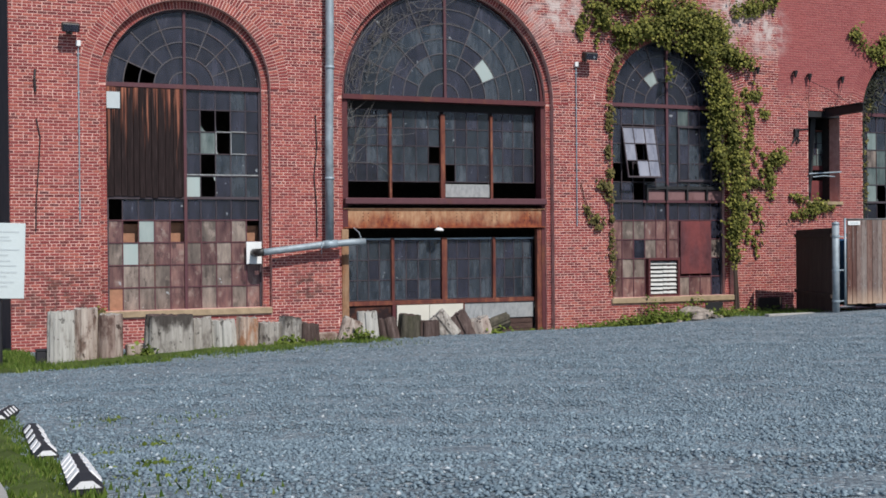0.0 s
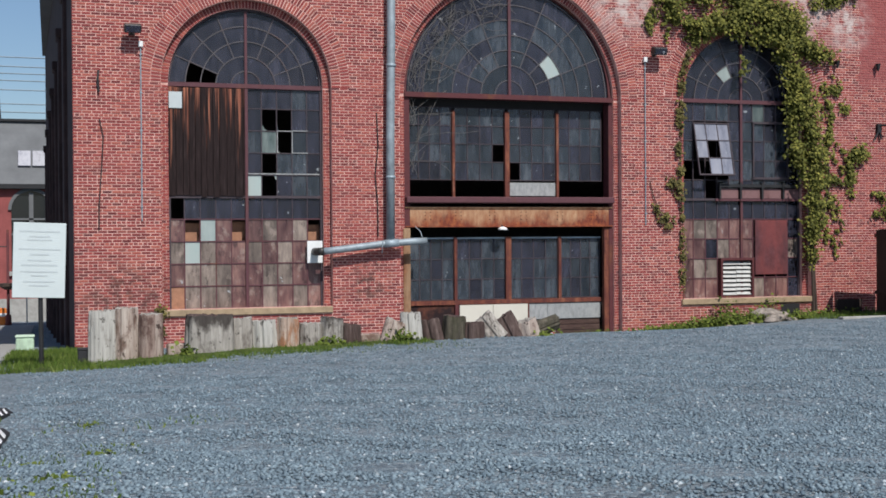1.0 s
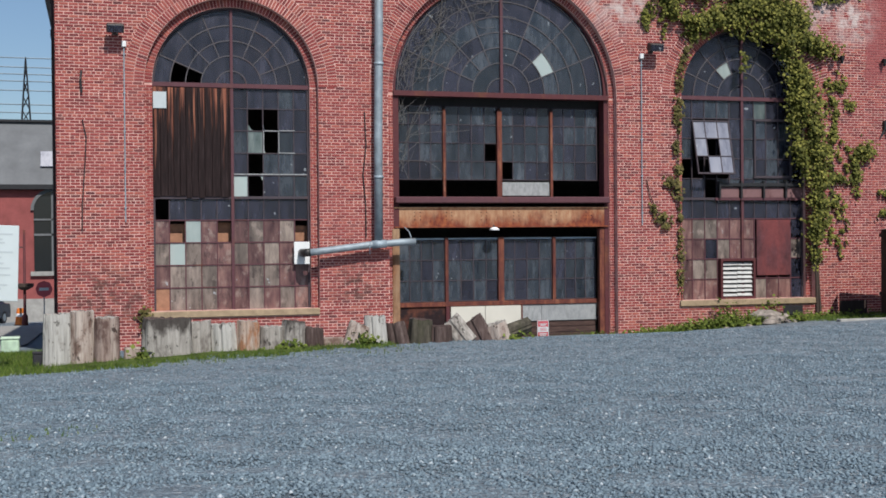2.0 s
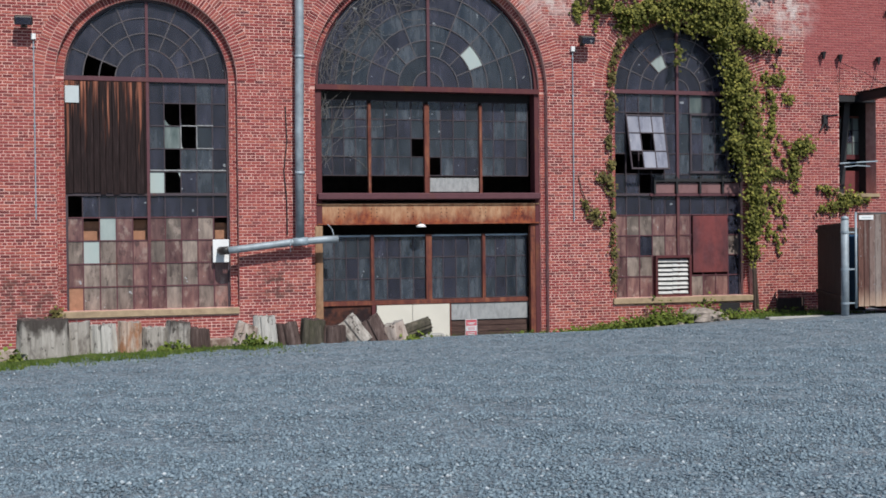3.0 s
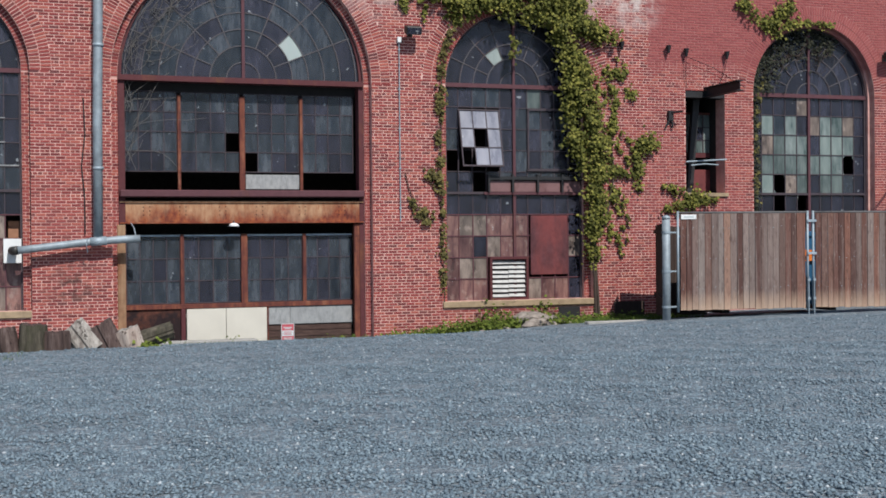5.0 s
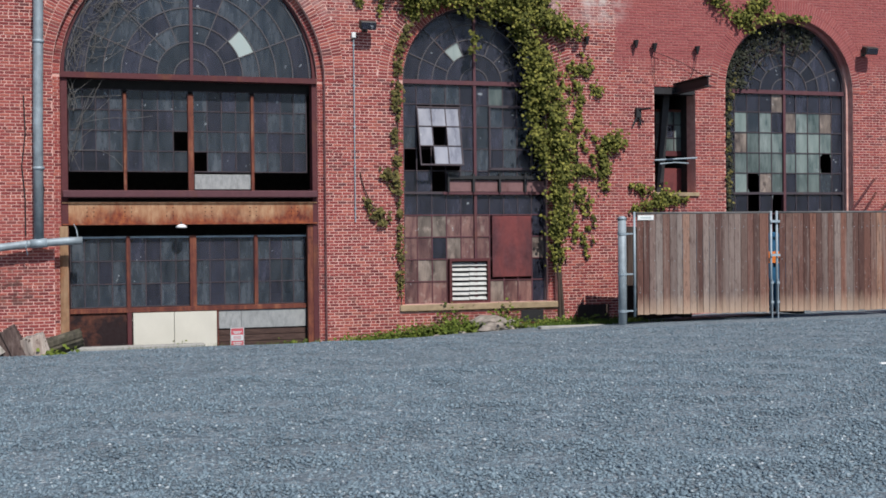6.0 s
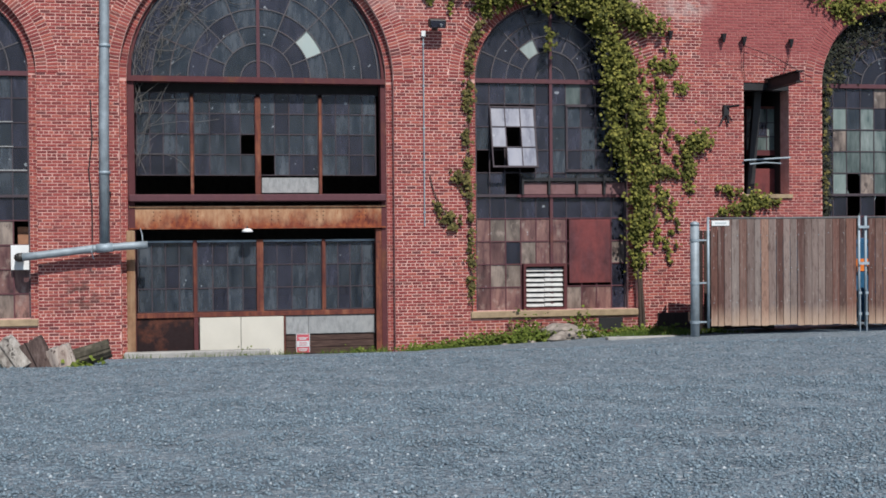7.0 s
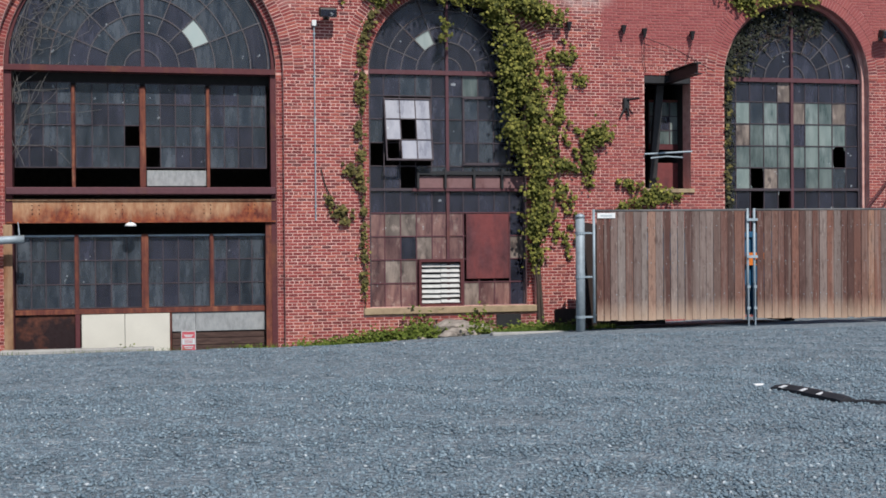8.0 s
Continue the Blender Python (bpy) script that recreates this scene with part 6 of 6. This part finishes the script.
gen = np.random.default_rng(11)
IVY = [
    ([(20.73, 0.7), (20.81, 1.56), (20.95, 2.58), (20.85, 3.48)], 0.13, 1000, 0.13),
    ([(20.85, 3.3), (20.62, 4.25), (20.45, 5.0), (20.2, 5.64), (19.9, 6.3)], 0.27, 1900, 0.17),
    ([(21.2, 1.0), (21.36, 2.2), (21.22, 3.23), (21.42, 4.14), (21.3, 5.0)], 0.04, 190, 0.06),
    ([(16.1, 7.45), (16.6, 7.05), (17.05, 6.7), (17.9, 6.9), (18.85, 7.25), (19.6, 6.9), (20.2, 6.5), (20.7, 6.2), (21.2, 6.1)], 0.22, 2200, 0.16),
    ([(16.4, 7.7), (17.7, 7.5), (18.85, 7.6), (19.9, 7.1), (20.4, 6.7)], 0.28, 1700, 0.15),
    ([(17.2, 6.45), (17.6, 6.62), (18.2, 6.75), (18.9, 6.75), (19.5, 6.45), (20.0, 5.9), (20.3, 5.2)], 0.13, 900, 0.12),
    ([(20.29, 5.2), (20.2, 4.32), (20.33, 3.49), (20.5, 2.7)], 0.15, 600, 0.12),
    ([(18.68, 6.5), (18.70, 5.9), (18.67, 5.4)], 0.05, 60, 0.04),
    ([(21.2, 5.4), (21.49, 4.52), (21.38, 3.85), (21.89, 3.4), (22.0, 2.6)], 0.03, 130, 0.05),
    ([(21.3, 2.7), (21.96, 2.6), (22.11, 3.37), (22.35, 3.5)], 0.06, 150, 0.07),
    ([(22.05, 3.3), (22.35, 3.5), (22.45, 3.3)], 0.14, 210, 0.10),
    ([(22.05, 3.2), (22.1, 2.7), (22.05, 2.3)], 0.06, 110, 0.06),
    ([(20.8, 0.0), (20.78, 1.0)], 0.08, 60, 0.05),
    ([(21.5, 5.2), (21.8, 4.9), (21.95, 4.5)], 0.06, 90, 0.05),
    ([(20.9, 7.5), (21.6, 7.65), (22.3, 7.9)], 0.12, 330, 0.08),
    ([(22.72, 2.33), (23.13, 2.27), (23.55, 2.05), (24.25, 1.94)], 0.06, 130, 0.06),
    ([(22.85, 1.75), (23.5, 1.9), (23.75, 2.2), (23.5, 1.6)], 0.09, 190, 0.08),
    ([(25.2, 7.1), (25.6, 6.75), (25.95, 6.54), (26.3, 6.85), (26.7, 7.2)], 0.12, 480, 0.08),
    ([(26.1, 6.3), (26.6, 6.6), (27.3, 6.7), (27.9, 6.6)], 0.06, 160, 0.05),
]
# thin shoots that creep off the thick growth and hang over the brick
SHOOTS = []
for _ in range(20):
    x, z = gen.uniform(20.9, 21.55), gen.uniform(1.2, 6.0)
    line = [(x, z)]
    for _ in range(int(gen.integers(3, 7))):
        x, z = x + gen.normal(0.05, 0.07), z - gen.uniform(0.08, 0.2)
        line.append((x, z))
    SHOOTS.append((line, 0.02, 15, 0.04))
for _ in range(22):
    x, z = gen.uniform(17.0, 20.2), gen.uniform(6.5, 6.8)
    SHOOTS.append(([(x, z), (x + gen.normal(0, 0.05), z - gen.uniform(0.15, 0.5))], 0.03, 14, 0.04))
for _ in range(14):
    x, z = gen.uniform(15.9, 17.2), gen.uniform(6.6, 7.6)
    SHOOTS.append(([(x, z), (x - gen.uniform(0.0, 0.2), z - gen.uniform(0.2, 0.5))], 0.03, 18, 0.04))
ivy = thing("climbing_ivy", "dense green ivy climbing over the brick arch", "ivy", kind="stuff")
spots = [p for line, w, c, d in IVY + SHOOTS for p in along(line, w, int(c * 1.9), gen, d)]
part("ivy_leaves", leaves(spots, 0.078, 3), IVY_LEAF, ivy, kind="stuff")
DRY = [
    ([(17.15, 6.2), (16.87, 5.49), (16.80, 4.37), (16.78, 3.42), (16.80, 2.47)], 0.045, 480, 0.04),
    ([(16.82, 2.5), (16.83, 1.07), (16.85, -0.3)], 0.04, 260, 0.04),
    ([(16.05, 2.05), (16.28, 1.64), (16.5, 1.5)], 0.08, 130, 0.05),
    ([(16.35, 2.62), (16.75, 2.44), (16.8, 2.1)], 0.08, 120, 0.05),
    ([(25.85, 5.6), (25.62, 4.6), (25.55, 3.3), (25.56, 1.8)], 0.04, 90, 0.03),
    ([(3.42, -0.2), (3.40, -0.7), (3.44, -1.0)], 0.06, 110, 0.06),
]
part("thin_ivy_leaves", leaves([p for line, w, c, d in DRY for p in along(line, w, c, gen, d)], 0.085, 5), IVY_DRY, ivy, "yellowing thin ivy", kind="stuff")
stems = MB()
for line in [[(20.86, -0.92), (20.84, 0.0), (20.74, 0.8), (20.68, 1.5), (20.85, 2.6), (20.8, 3.6), (20.5, 4.6), (20.3, 5.6)], [(20.95, -0.9), (20.88, 0.1), (20.85, 0.9), (21.2, 1.6), (21.4, 2.6), (21.3, 3.6)], [(16.86, -0.6), (16.84, 1.0), (16.80, 3.0), (16.84, 5.0), (17.2, 6.3)],
             [(20.3, 5.6), (19.6, 6.6), (18.6, 7.1), (17.2, 6.7), (16.2, 7.4)], [(21.4, 2.6), (21.9, 2.6), (22.1, 3.3)], [(16.3, 1.6), (16.0, 2.2), (15.9, 2.6)]]:
    stems.tube([(x, FACE - 0.04, z) for x, z in line], 0.03, 6, [(0.042 if line[0][1] < 0 and line[0][0] > 18 else 0.014) * (1 - 0.09 * k) for k in range(len(line))])
part("vine_stems", stems, BARK, ivy)
vine = thing("dead_vine", "dry grey vine tangle on the big fan window", "vine", kind="stuff")
mb = MB()
for k in range(120):
    a = gen.uniform(0.48, 0.98) * math.pi
    rr = gen.uniform(1.9, 2.75)
    p = np.array([BX + rr * math.cos(a), GLAZE - 0.07, BS + 0.05 + rr * math.sin(a)]) if k % 3 else np.array([9.4 + gen.uniform(0, 0.25), GLAZE - 0.08, gen.uniform(2.8, 5.5)])
    line = [p]
    way = np.array([gen.normal(0.2, 0.5), 0, gen.normal(0.6, 0.5)])
    for _ in range(5):
        way = way + np.array([gen.normal(0, 0.35), gen.normal(0, 0.04), gen.normal(0, 0.35)])
        q = line[-1] + way * 0.14
        if math.hypot(q[0] - BX, max(0, q[2] - BS)) > 2.8:
            break
        q[1] = GLAZE - 0.07 + gen.uniform(-0.03, 0.02)
        line.append(q)
    if len(line) > 2:
        mb.tube(line, 0.006, 4)
part("tangle", mb, DRY_VINE, vine, kind="stuff")
mb = MB()
for k in range(60):
    a = gen.uniform(0.3, 0.95) * math.pi
    rr = gen.uniform(1.0, 1.75)
    line = [np.array([27.38 + rr * math.cos(a), GLAZE - 0.06, 4.8 + rr * math.sin(a)])]
    for _ in range(5):
        line.append(line[-1] + np.array([gen.normal(0, 0.1), gen.normal(0, 0.006), gen.normal(0.0, 0.1)]))
    mb.tube(line, 0.007, 4)
part("gate_window_tangle", mb, BARK, vine, kind="stuff")
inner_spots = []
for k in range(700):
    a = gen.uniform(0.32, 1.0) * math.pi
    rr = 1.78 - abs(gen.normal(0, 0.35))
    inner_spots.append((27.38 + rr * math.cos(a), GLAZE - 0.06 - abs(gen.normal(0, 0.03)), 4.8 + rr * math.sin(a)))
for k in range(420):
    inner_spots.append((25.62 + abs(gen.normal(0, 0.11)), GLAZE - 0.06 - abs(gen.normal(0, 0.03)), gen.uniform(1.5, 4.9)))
# darker copy of the ivy colours; shade within the arch is put into them
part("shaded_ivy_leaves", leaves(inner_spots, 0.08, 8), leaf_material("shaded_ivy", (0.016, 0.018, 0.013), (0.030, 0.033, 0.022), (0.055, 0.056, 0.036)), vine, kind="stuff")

# grass: the strip by the logs, the lawn at the corner, the edge by the sills and the kerb
def blade_field(areas, seed, height, width):
    r = np.random.default_rng(seed)
    vs, n = [], 0
    for (x0, x1, y0, y1, count, h) in areas:
        x, y = r.uniform(x0, x1, count), r.uniform(y0, y1, count)
        keep = np.array([noise.noise(Vector((a * 1.7, b * 1.7, 3.0))) for a, b in zip(x, y)]) > -0.32
        x, y = x[keep], y[keep]
        z = ground_z(x, y)
        a = r.uniform(0, 2 * np.pi, len(x))
        hh = h * r.uniform(0.4, 1.3, len(x))
        w = width * r.uniform(0.6, 1.4, len(x))
        bend = r.normal(0, 0.35, (len(x), 2)) * hh[:, None]
        dx, dy = np.cos(a) * w, np.sin(a) * w
        p = np.stack([np.c_[x - dx, y - dy, z - 0.01], np.c_[x + dx, y + dy, z - 0.01], np.c_[x + bend[:, 0], y + bend[:, 1], z + hh]], 1)
        vs.append(p.reshape(-1, 3))
    v = np.concatenate(vs)
    mb = MB()
    mb.v = [tuple(q) for q in v.tolist()]
    mb.f = [(3 * k, 3 * k + 1, 3 * k + 2) for k in range(len(v) // 3)]
    return mb


def turf(name, xa, xb, ya, yb, label, step=0.35, taper=0.0):
    nx, ny = max(2, int((xb - xa) / step)), max(2, int((yb - ya) / step))
    mb = MB()
    for j in range(ny + 1):
        for i in range(nx + 1):
            edge = min(i, nx - i, j, ny - j)
            near_edge = ya + taper * i / nx
            x, y = xa + (xb - xa) * i / nx, near_edge + (yb - near_edge) * j / ny
            if edge == 0:
                x += 0.14 * noise.noise(Vector((x * 2, y * 2, 1)))
                y += 0.14 * noise.noise(Vector((x * 2, y * 2, 7)))
            mb.v.append((x, y, gz(x, y) + (0.03 if edge else -0.02) + 0.012 * noise.noise(Vector((x * 3, y * 3, 0)))))
    w = nx + 1
    mb.f = [(j * w + i, j * w + i + 1, (j + 1) * w + i + 1, (j + 1) * w + i) for j in range(ny) for i in range(nx)]
    return solid(name, mb, SOIL, label, "lawn", kind="structure", smooth=True)


turf("lawn_corner", 0.25, 1.7, 18.0, 27.6, "rough green lawn at the building's corner")
turf("lawn_strip", 1.5, 7.0, 18.05, 20.4, "grassy strip under the row of logs", taper=1.1)
turf("lawn_kerb", 0.24, 0.56, 4.0, 11.5, "mossy grass strip beside the wheel stops")
turf("lawn_front", 15.2, 21.2, 27.0, 28.5, "weedy strip along the foot of the wall")
grass = thing("grass", "short uneven green grass and weeds", "grass", kind="stuff")
part("blades", blade_field([(0.22, 1.6, 17.9, 27.5, 7000, 0.10), (1.4, 3.2, 18.0, 19.4, 2500, 0.055), (3.2, 5.2, 18.35, 19.4, 2200, 0.06), (5.2, 7.0, 18.75, 19.4, 1500, 0.07), (1.4, 7.4, 17.8, 19.2, 700, 0.04), (1.5, 6.9, 19.3, 20.3, 2600, 0.08), (0.22, 0.60, 4.0, 11.3, 6500, 0.035), (0.6, 1.3, 4.6, 7.2, 260, 0.03), (1.15, 1.5, 9.9, 10.3, 60, 0.03), (1.2, 1.6, 8.0, 8.6, 70, 0.03), (0.7, 1.1, 7.2, 8.2, 60, 0.03), (15.1, 21.4, 26.8, 28.4, 5200, 0.07), (19.2, 21.6, 24.3, 27.0, 2200, 0.09),
                            (0.8, 2.4, 9.6, 10.6, 120, 0.03), (9.2, 15.0, 27.6, 28.4, 900, 0.16), (20.3, 22.5, 27.4, 28.3, 500, 0.12)], 21, 0.1, 0.009), GRASS_BLADE, grass, kind="stuff")
weed_spots = []
for x, y, spread, height, count in ((17.4, 27.2, 1.1, 0.24, 1300), (16.6, 27.5, 1.2, 0.17, 900), (17.9, 26.9, 0.5, 0.25, 380), (18.95, 26.4, 0.35, 0.25, 200), (16.2, 28.0, 0.8, 0.12, 420), (18.05, 28.2, 0.38, 0.55, 260), (19.3, 28.2, 0.34, 0.55, 240), (20.2, 27.6, 0.7, 0.16, 350), (20.9, 27.2, 0.5, 0.14, 220), (15.6, 28.1, 0.5, 0.12, 160),
                                  (3.02, 19.3, 0.14, 0.2, 90), (6.55, 19.3, 0.22, 0.25, 120), (5.3, 19.3, 0.3, 0.14, 80), (9.2, 19.6, 0.25, 0.1, 60), (11.7, 28.3, 0.25, 0.25, 60), (14.3, 28.3, 0.4, 0.14, 120), (1.32, 10.1, 0.12, 0.03, 14), (1.34, 8.08, 0.1, 0.03, 12), (1.5, 8.5, 0.07, 0.03, 8), (1.07, 6.35, 0.22, 0.03, 26), (0.92, 7.5, 0.12, 0.02, 12), (0.85, 5.6, 0.25, 0.03, 24)):
    for _ in range(count):
        px, py = x + gen.normal(0, spread * 0.5), min(28.42, y + gen.normal(0, min(spread, 0.5) * 0.35))
        weed_spots.append((px, py, gz(px, py) + abs(gen.normal(0, 0.5)) * height))
weeds = thing("weeds", "leafy green weeds at the foot of the wall and logs", "weeds", kind="stuff")
part("weed_leaves", leaves([p for p in weed_spots if p[1] > 15], 0.07, 9, False), WEED_LEAF, weeds, kind="stuff")
part("seedling_leaves", leaves([p for p in weed_spots if p[1] < 15], 0.034, 10, False), WEED_LEAF, weeds, kind="stuff")

# ---- loose stones of the yard ----
def stone_field(count, x0, x1, y0, y1, small, large, seed):
    r = np.random.default_rng(seed)
    x, y = r.uniform(x0, x1, count), r.uniform(y0, y1, count)
    ok = x > 0.66 + r.normal(0, 0.08, count)
    x, y = x[ok], y[ok]
    n = len(x)
    z = ground_z(x, y) + 0.025 * np.array([noise.noise(Vector((a * 1.3, b * 1.3, 0))) for a, b in zip(x, y)])
    s = small + (large - small) * r.random(n) ** 2
    shape = np.array([(1, 0, 0), (-1, 0, 0), (0, 1, 0), (0, -1, 0), (0, 0, 1), (0, 0, -1.0)])
    v = shape[None] * r.uniform(0.6, 1.25, (n, 6, 1)) + r.normal(0, 0.14, (n, 6, 3))
    a = r.uniform(0, 2 * np.pi, n)
    ca, sa = np.cos(a), np.sin(a)
    v = np.stack([v[:, :, 0] * ca[:, None] - v[:, :, 1] * sa[:, None], v[:, :, 0] * sa[:, None] + v[:, :, 1] * ca[:, None], v[:, :, 2] * 0.65], 2)
    v = v * s[:, None, None] + np.stack([x, y, z + s * 0.25], 1)[:, None, :]
    tri = np.array([(0, 2, 4), (2, 1, 4), (1, 3, 4), (3, 0, 4), (2, 0, 5), (1, 2, 5), (3, 1, 5), (0, 3, 5)])
    f = (tri[None] + 6 * np.arange(n)[:, None, None]).reshape(-1, 3)
    me = bpy.data.meshes.new("stones")
    me.vertices.add(6 * n)
    me.vertices.foreach_set("co", v.reshape(-1).astype(np.float32))
    me.loops.add(3 * len(f))
    me.loops.foreach_set("vertex_index", f.reshape(-1).astype(np.int32))
    me.polygons.add(len(f))
    me.polygons.foreach_set("loop_start", np.arange(0, 3 * len(f), 3, dtype=np.int32))
    me.polygons.foreach_set("loop_total", np.full(len(f), 3, dtype=np.int32))
    me.update()
    me.validate()
    me.materials.append(STONES)
    return me


stones = thing("gravel", "loose blue-grey crushed stones on the yard", "gravel", kind="stuff")
for me in (stone_field(130000, 0.5, 20, 3.9, 9.0, 0.007, 0.021, 31), stone_field(95000, 0.5, 24, 9.0, 15.0, 0.008, 0.023, 32), stone_field(35000, 0.5, 26, 15.0, 21, 0.009, 0.023, 33)):
    ob = new("stones", me)
    ob.parent = stones
    ob["kind"] = "stuff"

# ---- single bricks of the pier beside the ivy ----
BRICK_MESH = {}
for a, b, z0, z1 in singles:
    key = round(b - a, 2)
    if key not in BRICK_MESH:
        w, h, c = (b - a) / 2, (z1 - z0) / 2, 0.004
        BRICK_MESH[key] = build("brick", MB().add([(-w + c, -0.008, -h + c), (w - c, -0.008, -h + c), (w - c, -0.008, h - c), (-w + c, -0.008, h - c), (-w, 0.012, -h), (w, 0.012, -h), (w, 0.012, h), (-w, 0.012, h)],
                                                [(0, 1, 2, 3), (4, 5, 1, 0), (5, 6, 2, 1), (6, 7, 3, 2), (7, 4, 0, 3)]), BRICK_ONE)
    ob = new("brick", BRICK_MESH[key])
    ob.parent = wall
    ob.location = ((a + b) / 2, FACE + 0.006 + rng.uniform(-0.003, 0.003), (z0 + z1) / 2)
